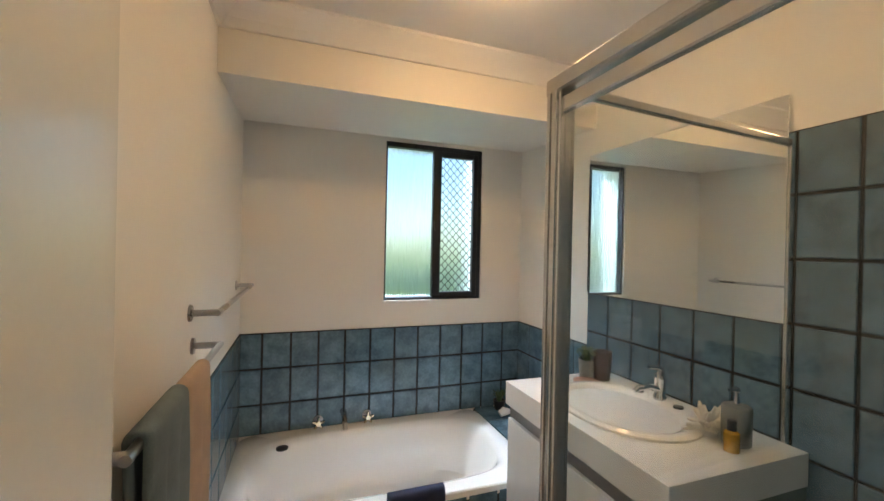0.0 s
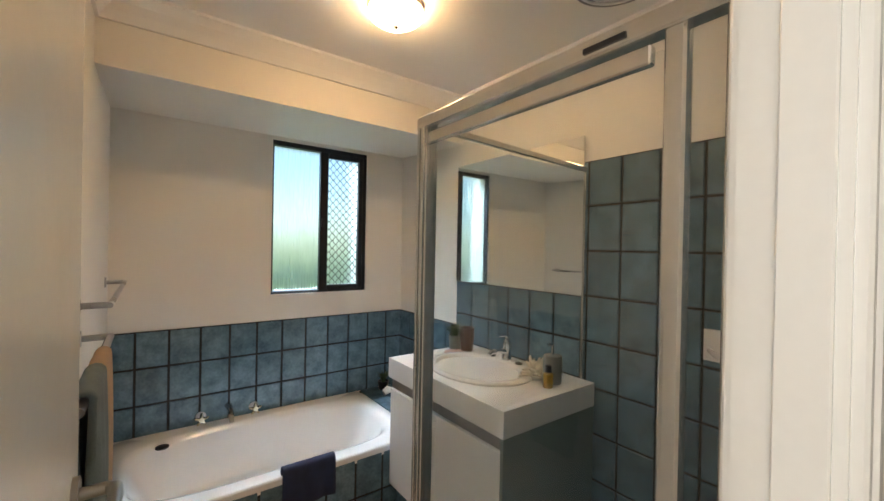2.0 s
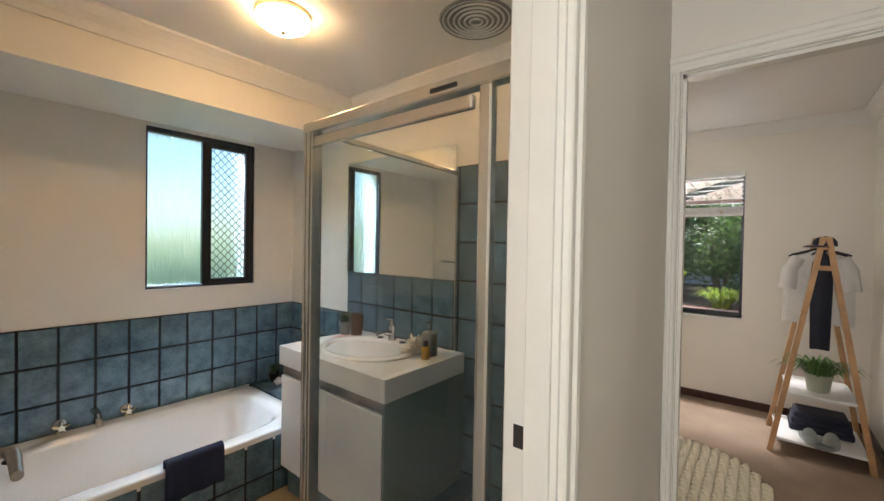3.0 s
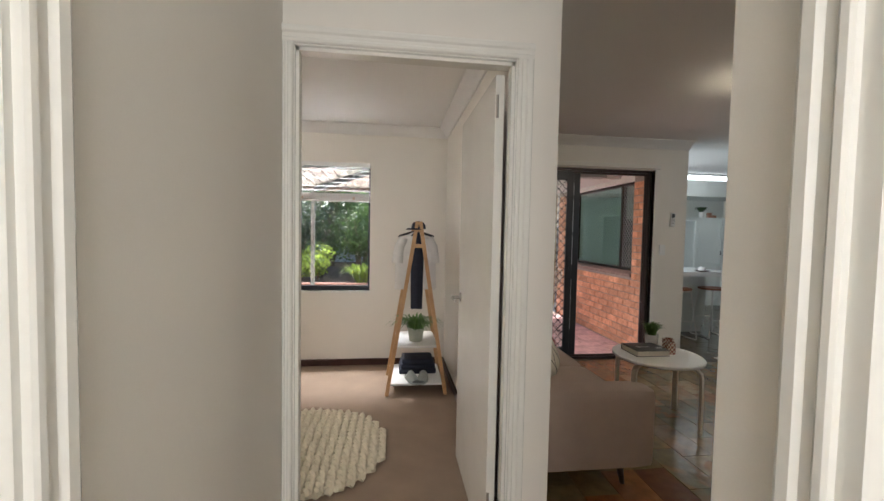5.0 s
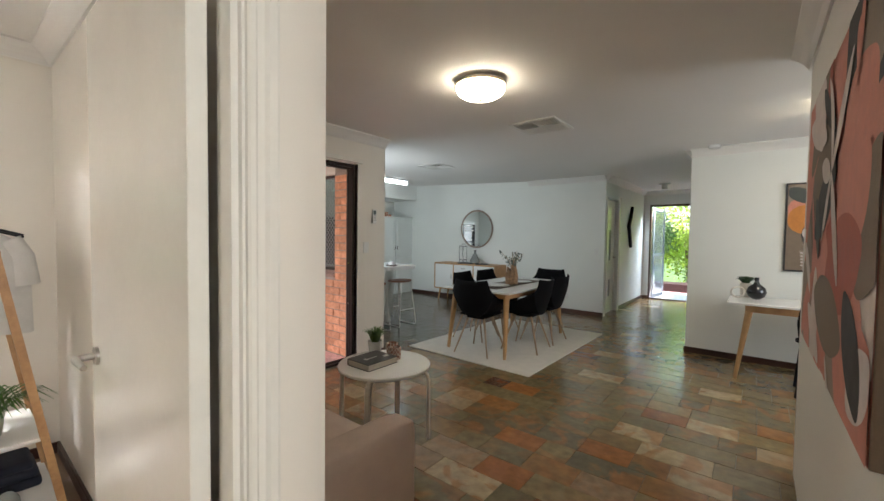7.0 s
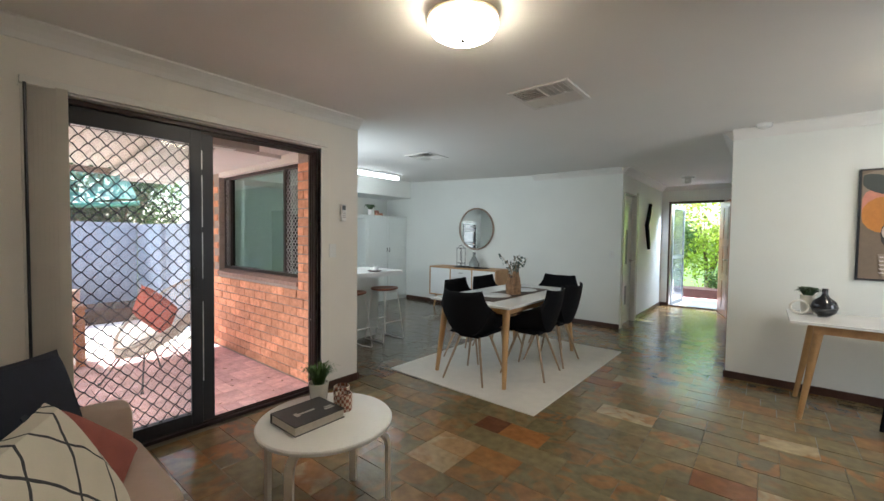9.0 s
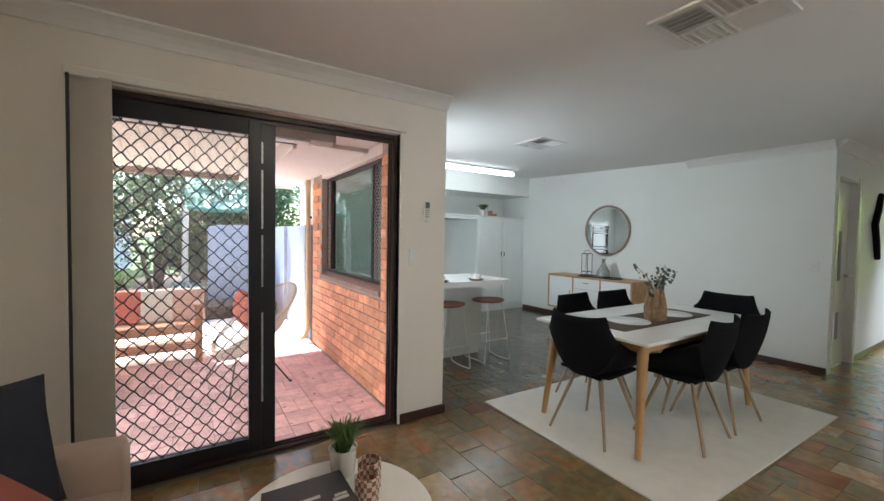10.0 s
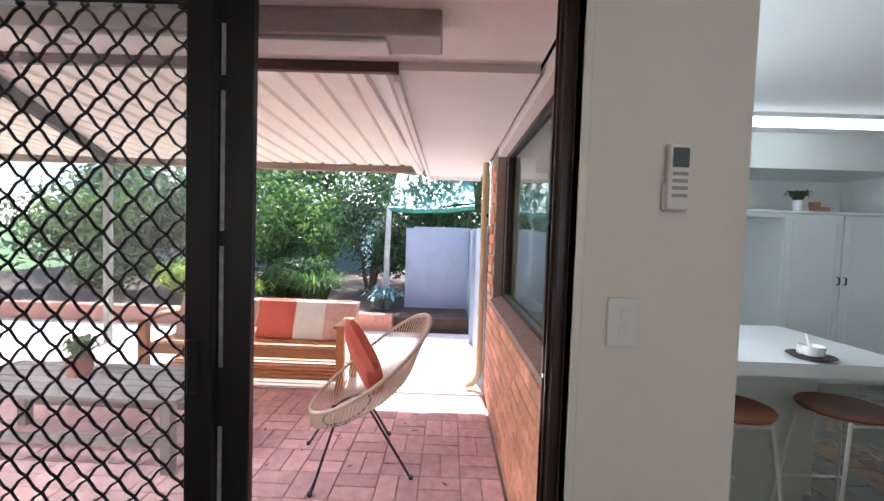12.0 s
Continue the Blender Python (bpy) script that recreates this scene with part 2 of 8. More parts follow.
# bedroom walls
BEDS, LIVN = -0.97, -1.045
bm = bmesh.new()
box(bm, WB0, WB1, BEDS, -0.91, 0, CEIL)
box(bm, WB0, WB1, -0.91, HALLN, 2.055, CEIL)
structure("wall_bed_door", bm, M_WALL)
structure("wall_bed_south", boxbm(WB0, EAST, LIVN, BEDS, 0, CEIL), M_WALL)
bm = bmesh.new()
KY0, KY1, KZ0, KZ1 = -0.2, 0.63, 0.76, 2.04
box(bm, EAST, EAST + 0.2, BEDS, KY0, 0, CEIL)
box(bm, EAST, EAST + 0.2, KY1, 2.8, 0, CEIL)
box(bm, EAST, EAST + 0.2, KY0, KY1, 0, KZ0)
box(bm, EAST, EAST + 0.2, KY0, KY1, KZ1, CEIL)
structure("wall_bed_east", bm, M_WALL)
structure("wall_bed_north", boxbm(WB1, EAST, 2.7, 2.8, 0, CEIL), M_WALL)
cornice("trim_cornice_bed_east", 1, BEDS, 2.7, EAST, -1, CEIL)
cornice("trim_cornice_bed_south", 0, WB1, EAST, BEDS, 1, CEIL)
skirting("baseboard_bed_east", 1, BEDS, 2.7, EAST, -1)
skirting("baseboard_bed_south", 0, 2.54, EAST, BEDS, 1)

# hall and painting wall
bm = bmesh.new()
box(bm, -1.3, -0.2, -1.02, -0.92, 0, CEIL)
box(bm, -0.2, 0.58, -1.02, -0.92, 2.075, CEIL)
box(bm, 0.58, 0.735, -1.02, -0.92, 0, CEIL)
structure("wall_hall_south", bm, M_WALL)
structure("wall_hall_west", boxbm(-1.4, -1.3, -1.02, 0.1, 0, CEIL), M_WALL)
structure("wall_hall_north", boxbm(-1.3, BW - 0.1, HALLN, 0.06, 0, CEIL), M_WALL)
PW = 0.735
structure("wall_painting", boxbm(PW - 0.1, PW, -3.6, -1.02, 0, CEIL), M_WALL)
cornice("trim_cornice_painting", 1, -3.62, -0.92, PW, 1, CEIL)

# living room east wall with the patio door
DY0, DY1, DZ1 = -3.27, -1.53, 2.09
bm = bmesh.new()
box(bm, EAST, EAST + 0.15, LIVN, BEDS, 0, CEIL)
box(bm, EAST, EAST + 0.15, DY1, LIVN, 0, CEIL)
box(bm, EAST, EAST + 0.15, -3.66, DY0, 0, CEIL)
box(bm, EAST, EAST + 0.15, DY0, DY1, DZ1, CEIL)
structure("wall_living_east", bm, M_WALL)
cornice("trim_cornice_living_north", 0, WB0, EAST, LIVN, -1, CEIL)
cornice("trim_cornice_living_east", 1, -3.66, LIVN, EAST, -1, CEIL)
skirting("baseboard_living_east", 1, -3.66, DY0 - 0.02, EAST, -1)
skirting("baseboard_living_north", 0, WB0, EAST, LIVN, -1)
structure("baseboard_pier_end", boxbm(EAST - 0.016, EAST + 0.15, -3.676, -3.66, 0, 0.07, bevel=0.003, seg=1), M_TIMBER_DARK)

# kitchen
KE = 8.05
KWX0, KWX1, KWZ0, KWZ1 = 4.72, 6.55, 0.93, 2.05
bm = bmesh.new()
box(bm, EAST + 0.15, KWX0, -3.66, -3.46, 0, 2.6)
box(bm, KWX1, KE + 0.1, -3.66, -3.46, 0, 2.6)
box(bm, KWX0, KWX1, -3.66, -3.46, 0, KWZ0)
box(bm, KWX0, KWX1, -3.66, -3.46, KWZ1, 2.6)
structure("wall_kitchen_north", bm, M_WALLW)
bm = bmesh.new()
box(bm, KE, KE + 0.1, DINE, -3.66, 0, 2.6)
structure("wall_kitchen_east", bm, M_WALLW)
bm = bmesh.new()
box(bm, 3.07, KE + 0.1, DINE - 0.1, DINE, 0, 2.6)
structure("wall_dining_south", bm, M_WALLW)
skirting("baseboard_dining", 0, 2.97, 7.4, DINE, 1)

# entry
bm = bmesh.new()
box(bm, 2.97, 3.07, -7.64, DINE, 0, CEIL)
box(bm, 2.97, 3.07, -8.4, -7.64, 2.06, CEIL)
box(bm, 2.97, 3.07, ENTRY, -8.4, 0, CEIL)
structure("wall_entry_east", bm, M_WALLW)
skirting("baseboard_entry_east", 1, ENTRY, -8.45, 2.97, -1)
structure("wall_console_return", boxbm(1.48, 1.58, ENTRY, -6.19, 0, CEIL), M_WALLW)
skirting("baseboard_entry_west", 1, ENTRY, -6.09, 1.58, 1)
structure("wall_console", boxbm(-2.1, 1.58, -6.19, -6.09, 0, CEIL), M_WALLW)
skirting("baseboard_console", 0, -2.0, 1.596, -6.09, 1)
structure("wall_family_west", boxbm(-2.1, -2.0, -6.09, -3.5, 0, CEIL), M_WALLW)
structure("wall_family_north", boxbm(-2.0, PW - 0.1, -3.6, -3.5, 0, CEIL), M_WALLW)
bm = bmesh.new()
box(bm, 1.48, 1.93, ENTRY - 0.12, ENTRY, 0, CEIL)
box(bm, 2.84, 3.07, ENTRY - 0.12, ENTRY, 0, CEIL)
box(bm, 1.93, 2.84, ENTRY - 0.12, ENTRY, 2.11, CEIL)
structure("wall_entry_south", bm, M_WALLW)
skirting("baseboard_entry_south", 0, 2.84, 2.97, ENTRY, 1)
cornice("trim_cornice_dining", 0, 2.97, EAST + 0.15, DINE, 1, CEIL)
cornice("trim_cornice_console", 0, -2.0, 1.58, -6.09, 1, CEIL)
cornice("trim_cornice_entry_east", 1, ENTRY, DINE, 2.97, -1, CEIL)
cornice("trim_cornice_entry_west", 1, ENTRY, -6.09, 1.58, 1, CEIL)
cornice("trim_cornice_entry_south", 0, 1.58, 2.97, ENTRY, 1, CEIL)

# ceilings and floors
structure("ceiling_main", boxbm(-2.1, EAST, -10.56, -1.02, CEIL, CEIL + 0.1), M_CEIL)
structure("ceiling_hall_and_bedroom", boxbm(-1.4, EAST + 0.2, -1.02, 2.8, CEIL, CEIL + 0.1), M_CEIL)
structure("ceiling_kitchen", prism(bmesh.new(), [(EAST, CEIL), (EAST, CEIL + 0.1), (KE + 0.1, CEIL + 0.24), (KE + 0.1, CEIL + 0.14)], 1, -7.66, -3.66), M_CEIL)
M_SLATEJOINT = material("floor_grout", (0.17, 0.145, 0.10), 0.6, vary=0.2, scale=12)
structure("floor_base", prism(bmesh.new(), [(-2.1, -10.6), (KE + 0.1, -10.6), (KE + 0.1, -3.5), (4.38, -3.5), (4.38, -0.92), (1.70, -0.92), (1.70, -0.01), (-2.1, -0.01)], 2, -0.12, -0.004), M_SLATEJOINT)
structure("floor_bedroom", boxbm(1.70, EAST + 0.1, -0.98, 2.8, -0.11, 0.004), M_CARPET)
structure("floor_bath", boxbm(BW - 0.1, 1.7, -0.01, 2.7, -0.12, 0.0), material("beige_floor_tile", (0.42, 0.31, 0.2), 0.4, vary=0.1, scale=10))


# ---- joinery ----
def pane(name, x0, x1, y0, y1, z0, z1, mat, parent):
    ob = part(name, boxbm(x0, x1, y0, y1, z0, z1), mat, parent)
    ob.visible_shadow = False
    return ob


def grille(name, axis, at, u0, u1, z0, z1, mat, parent, cell=0.078, r=0.0032):
    """Diamond security mesh of crossed, slightly waved bars in one plane."""
    bm = bmesh.new()
    tall = cell * 1.05
    def bar(p, q):
        pts = []
        n = max(1, round(abs(q[0] - p[0]) / (cell / 2)))
        for i in range(n * 4 + 1):
            k = i / (n * 4)
            u, v = p[0] + (q[0] - p[0]) * k, p[1] + (q[1] - p[1]) * k
            v += 0.1 * tall * math.sin(2 * math.pi * i / 4) * 0.5 * (1 if q[1] > p[1] else -1)
            pts.append((at, u, v) if axis == 0 else (u, at, v))
        sweep(bm, pts, r, 4)
    w, h = u1 - u0, z1 - z0
    step = tall / cell
    k = -int(h / tall) - 2
    while k * cell < w + h / step + cell:
        for sgn in (1, -1):
            # clip the line u = u0 + k*cell + (z - z0)/step (or mirrored) to the panel
            a, b = k * cell, k * cell + h / step
            lo, hi = max(a, 0), min(b, w)
            if hi - lo > 0.004:
                za, zb = z0 + (lo - a) * step, z0 + (hi - a) * step
                if sgn > 0:
                    bar((u0 + lo, za), (u0 + hi, zb))
                else:
                    bar((u0 + lo, z1 - (za - z0)), (u0 + hi, z1 - (zb - z0)))
        k += 1
    return part(name, bm, mat, parent, kind="")


def architrave(bm, axis, plane, into, u0, u1, ztop, w=0.06, legs=(True, True)):
    """Moulded casing round an opening from u0 to u1; the profile has two rolls."""
    prof = [(0, 0), (0, 0.010), (0.004, 0.014), (0.012, 0.015), (0.018, 0.010), (0.030, 0.011), (0.036, 0.018), (0.050, 0.019), (w - 0.004, 0.016), (w, 0.008), (w, 0)]
    def leg(u, s):
        if axis == 0:      # wall runs along x, outline in (x, y)
            prism(bm, [(u + s * a, plane + into * b) for a, b in prof], 2, 0, ztop)
        else:
            prism(bm, [(plane + into * b, u + s * a) for a, b in prof], 2, 0, ztop)
    if legs[0]:
        leg(u0, -1)
    if legs[1]:
        leg(u1, 1)
    a, b = (u0 - w if legs[0] else u0), (u1 + w if legs[1] else u1)
    if axis == 0:
        prism(bm, [(plane + into * q, ztop + p) for p, q in prof], 0, a, b)
    else:
        prism(bm, [(plane + into * q, ztop + p) for p, q in prof], 1, a, b)
    return bm


def lever(parent, at, into, along, axis=0):
    """A lever handle on a door face: rose, neck and bar. axis: the face's normal (0 x, 1 y)."""
    def P(n, u, z):
        return (at[0] + into * n, at[1] + along * u, at[2] + z) if axis == 0 else (at[0] + along * u, at[1] + into * n, at[2] + z)
    h = part("door_handle", sweepbm([P(0, 0, 0), P(0.008, 0, 0)], 0.027, 20), M_NICKEL, parent, "brushed nickel door handle", smooth=True)
    part("lever", sweepbm([P(0.008, 0, 0), P(0.04, 0, 0), P(0.05, 0.008, 0), P(0.052, 0.03, 0), P(0.05, 0.11, -0.002)], [0.010, 0.010, 0.011, 0.010, 0.008], 10), M_NICKEL, h, smooth=True)
    return h


M_NICKEL = material("brushed_nickel", (0.36, 0.34, 0.31), 0.3, 1.0, vary=0.05, bump=0)
M_DARKMETAL = material("dark_recess", (0.02, 0.018, 0.016), 0.6, vary=0.2)

# bathroom door frame and leaf
bm = bmesh.new()
box(bm, 0.65, 0.685, HALLN, BS, 0, 2.04)
box(bm, -0.11, -0.08, HALLN, BS, 0, 2.04)
box(bm, -0.11, 0.685, HALLN, BS, 2.04, 2.075)
box(bm, 0.638, 0.65, HALLN + 0.012, HALLN + 0.062, 0, 2.04, 0.002, 1)
box(bm, -0.08, 0.65, HALLN + 0.012, HALLN + 0.062, 2.028, 2.04)
jamb = structure("door_1", bm, M_GLOSS)
bm = architrave(bmesh.new(), 0, HALLN, -1, -0.085, 0.66, 2.05)
part("architrave", bm, M_GLOSS, jamb)
part("architrave", architrave(bmesh.new(), 0, BS, 1, 0.655, 0.66, 2.05, w=0.05, legs=(False, True)), M_GLOSS, jamb)
part("strike_plate", boxbm(0.6485, 0.6505, 0.020, 0.043, 0.965, 1.01), M_DARKMETAL, jamb, "dark latch recess in a worn strike plate")
leaf = part("door_leaf", boxbm(-0.066, -0.028, 0.062, 0.742, 0.012, 2.03, bevel=0.002, seg=1), M_GLOSS, jamb, "cream gloss painted flush door leaf, open")
lever(leaf, (-0.028, 0.682, 0.985), 1, -1)

# bedroom door frame and leaf
DR, DL, DH = -0.875, -0.085, 2.0
bm = bmesh.new()
box(bm, WB0, WB1, DL, HALLN, 0, DH)
box(bm, WB0, WB1, -0.91, DR, 0, DH)
box(bm, WB0, WB1, -0.91, HALLN, DH, DH + 0.035)
box(bm, WB0 + 0.015, WB0 + 0.055, DL - 0.012, DL, 0, DH)
box(bm, WB0 + 0.015, WB0 + 0.055, DR, DR + 0.012, 0, DH)
box(bm, WB0 + 0.015, WB0 + 0.055, DR, DL, DH - 0.012, DH)
jamb = structure("door_2", bm, M_GLOSS)
bm = bmesh.new()
prof = [(0, 0), (0, 0.010), (0.004, 0.014), (0.012, 0.015), (0.018, 0.010), (0.030, 0.011), (0.036, 0.018), (0.050, 0.019), (0.056, 0.016), (0.06, 0.008), (0.06, 0)]
prism(bm, [(WB0 - b, DR - 0.005 - a) for a, b in prof], 2, 0, DH + 0.005)
prism(bm, [(WB0 - b, HALLN - 0.001 - a * 0.6) for a, b in prof], 2, 0, DH + 0.005)
prism(bm, [(WB0 - b, DH + 0.005 + a) for a, b in prof], 1, DR - 0.065, HALLN - 0.001)
part("architrave", bm, M_GLOSS, jamb)
leaf = part("door_leaf", boxbm(WB1 + 0.006, 2.52, -0.862, -0.826, 0.012, DH - 0.01, bevel=0.002, seg=1), M_GLOSS, jamb, "white gloss painted flush door leaf, open against the wall")
lever(leaf, (2.455, -0.826, 0.99), 1, -1, axis=1)
for z in (0.2, 1.82):
    part("hinge", sweepbm([(WB1 + 0.006, -0.834, z), (WB1 + 0.006, -0.834, z + 0.09)], 0.006, 8), M_NICKEL, jamb)

# door in the hall's south wall
bm = bmesh.new()
box(bm, 0.545, 0.58, -1.02, -0.92, 0, 2.04)
box(bm, -0.2, -0.165, -1.02, -0.92, 0, 2.04)
box(bm, -0.2, 0.58, -1.02, -0.92, 2.04, 2.075)
jamb = structure("door_3", bm, M_GLOSS)
bm = bmesh.new()
prism(bm, [(0.57 + a, -0.92 + b) for a, b in prof], 2, 0, 2.05)
prism(bm, [(-0.19 - a, -0.92 + b) for a, b in prof], 2, 0, 2.05)
prism(bm, [(-0.92 + b, 2.05 + a) for a, b in prof], 0, -0.25, 0.63)
part("architrave", bm, M_GLOSS, jamb)
part("door_leaf", boxbm(-0.162, 0.542, -0.985, -0.95, 0.01, 2.035), M_GLOSS, jamb, "white gloss painted flush door leaf, closed")

# bathroom window
G_OBSCURE = glass("rain_patterned_glass", 0.42, 0.0, (0.74, 0.83, 0.82), 0, 1.0, 75, 0.07)
G_CLEAR = glass("clear_glass", 0.0, 0.0, (0.95, 0.98, 0.97), 1)
win = thing("window_1", "", "")
tagged(win, kind="structure")
yy = BN + 0.01
fr = bmesh.new()
for a in ((WX0, WX1, WZ1 - 0.03, WZ1), (WX0, WX1, WZ0, WZ0 + 0.018), (WX0, WX0 + 0.012, WZ0, WZ1), (WX1 - 0.028, WX1, WZ0, WZ1)):
    box(fr, a[0], a[1], yy, yy + 0.06, a[2], a[3], 0.003, 1)
part("window_frame", fr, M_BLACKALU, win, "black powder-coated aluminium window frame")
sash = bmesh.new()
for a in ((0.99, 1.045, WZ0 + 0.018, WZ1 - 0.03), (1.27, 1.302, WZ0 + 0.018, WZ1 - 0.03), (1.045, 1.27, WZ0 + 0.018, WZ0 + 0.05), (1.045, 1.27, WZ1 - 0.065, WZ1 - 0.03)):
    box(sash, a[0], a[1], yy - 0.004, yy + 0.03, a[2], a[3], 0.003, 1)
part("sash", sash, M_BLACKALU, win)
pane("pane", WX0 + 0.012, 1.0, yy + 0.045, yy + 0.049, WZ0 + 0.018, WZ1 - 0.03, G_OBSCURE, win)
pane("pane", 1.04, 1.275, yy + 0.045, yy + 0.049, WZ0 + 0.04, WZ1 - 0.06, G_OBSCURE, win)
grille("security_grille", 1, yy + 0.012, 1.045, 1.27, WZ0 + 0.05, WZ1 - 0.065, M_BLACKALU, win, 0.05, 0.0025)
part("latch", boxbm(1.0, 1.012, yy - 0.014, yy - 0.004, 1.5, 1.56, bevel=0.002, seg=1), M_BLACKALU, win)
part("window_sill", boxbm(WX0 - 0.004, WX1 + 0.004, BN - 0.004, yy, WZ0 - 0.016, WZ0 + 0.002), M_GLOSS, win)

# bedroom window with venetian blind
win = thing("window_2", "", "")
tagged(win, kind="structure")
xx = EAST + 0.06
fr = bmesh.new()
for a in ((KY0, KY1, KZ0, KZ0 + 0.045), (KY0, KY1, KZ1 - 0.04, KZ1), (KY0, KY0 + 0.022, KZ0, KZ1), (KY1 - 0.03, KY1, KZ0, KZ1), (0.49, 0.56, KZ0, KZ1)):
    box(fr, xx, xx + 0.06, a[0], a[1], a[2], a[3], 0.003, 1)
part("window_frame", fr, M_BLACKALU, win, "black aluminium sliding window frame")
pane("pane", xx + 0.03, xx + 0.034, KY0 + 0.02, 0.495, KZ0 + 0.04, KZ1 - 0.04, G_CLEAR, win)
pane("pane", xx + 0.045, xx + 0.049, 0.55, KY1 - 0.03, KZ0 + 0.04, KZ1 - 0.04, G_CLEAR, win)
grille("security_grille", 0, xx + 0.055, KY0 + 0.02, 0.495, KZ0 + 0.04, KZ1 - 0.04, M_BLACKALU, win, 0.075, 0.0016)
part("window_sill", boxbm(EAST - 0.012, xx, KY0 - 0.01, KY1 + 0.01, KZ0 - 0.022, KZ0), M_GLOSS, win)
blind = thing("venetian_blind", "white venetian blind drawn halfway up in the bedroom window", "blind", (EAST + 0.03, 0.215, 0))
part("headrail", boxbm(-0.025, 0.025, -0.41, 0.41, 2.0, 2.075, bevel=0.003, seg=1), M_WHITE, blind)
for i in range(7):
    part("slat", boxbm(-0.022, 0.022, -0.405, 0.405, 1.765 + i * 0.04, 1.768 + i * 0.04), M_WHITE, blind)
for i in range(12):
    part("bunched_slat", boxbm(-0.023, 0.023, -0.405, 0.405, 1.676 + i * 0.005, 1.6795 + i * 0.005), M_WHITE, blind)
part("bottom_rail", boxbm(-0.025, 0.025, -0.405, 0.405, 1.655, 1.675, bevel=0.004, seg=1), M_WHITE, blind)
for y in (-0.25, 0.25):
    part("ladder_cord", sweepbm([(0, y, 1.66), (0, y, 2.03)], 0.002, 4), M_WHITE, blind)
    part("cord_plug", boxbm(-0.028, -0.02, y - 0.012, y + 0.012, 1.675, 1.7, bevel=0.002, seg=1), material("blind_clip", (0.5, 0.4, 0.3), 0.5), blind)


# ---- bathroom ----
def bath():
    t = thing("bathtub", "white acrylic bathtub set into a tiled hob", "bathtub", (0.595, 2.115, 0))
    bm = bmesh.new()
    a0, b0 = 0.581, 0.412
    rings = []
    spec = [(a0, b0, 12, 0.29, 0), (a0, b0, 12, 0.328, 0), (a0 - 0.006, b0 - 0.006, 12, 0.334, 0), (0.53, 0.335, 4.5, 0.334, 0.0), (0.515, 0.32, 4, 0.328, 0), (0.50, 0.305, 3.4, 0.30, 0),
            (0.46, 0.27, 3, 0.18, 0.01), (0.42, 0.235, 3, 0.08, 0.02), (0.36, 0.19, 3, 0.05, 0.02), (0.2, 0.1, 2.5, 0.045, 0.0)]
    n = 64
    for a, b, e, z, sh in spec:
        r = []
        for k in range(n):
            c, s = math.cos(2 * math.pi * k / n), math.sin(2 * math.pi * k / n)
            r.append(bm.verts.new((sh + 1.2065 * a * math.copysign(abs(c) ** (2 / e), c), b * math.copysign(abs(s) ** (2 / e), s), z)))
        rings.append(r)
    for p, q in zip(rings, rings[1:]):
        for k in range(n):
            bm.faces.new((p[k], p[(k + 1) % n], q[(k + 1) % n], q[k]))
    bm.faces.new(rings[-1])
    part("tub", bm, M_PORC, t, smooth=True)
    part("overflow", lathebm([(0.0, 0), (0.03, 0), (0.03, 0.006), (0.012, 0.012), (0.0, 0.012)], 20, (-0.47, 0.2, 0.334)), M_BLACKALU, t, "dark bath plug resting on the rim", smooth=True)


bath()
M_STAR = material("brass_chrome_tap", (0.7, 0.62, 0.45), 0.2, 1.0, vary=0.1, bump=0)
tap = thing("bath_tap_set", "chrome bath spout with two star shaped handles on the tiled wall", "tap", (0.45, BN - 0.009, -0.03))
for x in (-0.14, 0.14):
    part("tap_body", sweepbm([(x, 0, 0.405), (x, -0.008, 0.405), (x, -0.012, 0.405), (x, -0.04, 0.405), (x, -0.048, 0.405)], [0.028, 0.026, 0.014, 0.014, 0.018], 16), M_RAIL, tap, smooth=True)
    handle = part("tap_handle", sweepbm([(x, -0.046, 0.405), (x, -0.062, 0.405)], [0.017, 0.013], 14), M_STAR, tap, "worn brass and chrome star handle", smooth=True)
    for k in range(5):
        a = 2 * math.pi * k / 5
        d = Vector((math.sin(a), 0, math.cos(a)))
        c = Vector((x, -0.052, 0.405))
        part("handle_spoke", sweepbm([c + d * 0.008, c + d * 0.028, c + d * 0.037], [0.010, 0.008, 0.004], 8), M_STAR, handle, smooth=True)
part("spout", sweepbm([(0, 0, 0.44), (0, -0.05, 0.445), (0, -0.10, 0.43), (0, -0.13, 0.385)], [0.019, 0.017, 0.015, 0.013], 14), M_RAIL, tap, smooth=True)

M_NAVY = material("navy_towel", (0.02, 0.03, 0.075), 0.95, vary=0.2, scale=20, grain=350, bump=0.6)
M_TOWELG = material("grey_towel", (0.14, 0.18, 0.19), 0.95, vary=0.15, scale=18, grain=350, bump=0.5)
M_TOWELB = material("tan_towel", (0.42, 0.29, 0.19), 0.95, vary=0.1, scale=18, grain=350, bump=0.5)


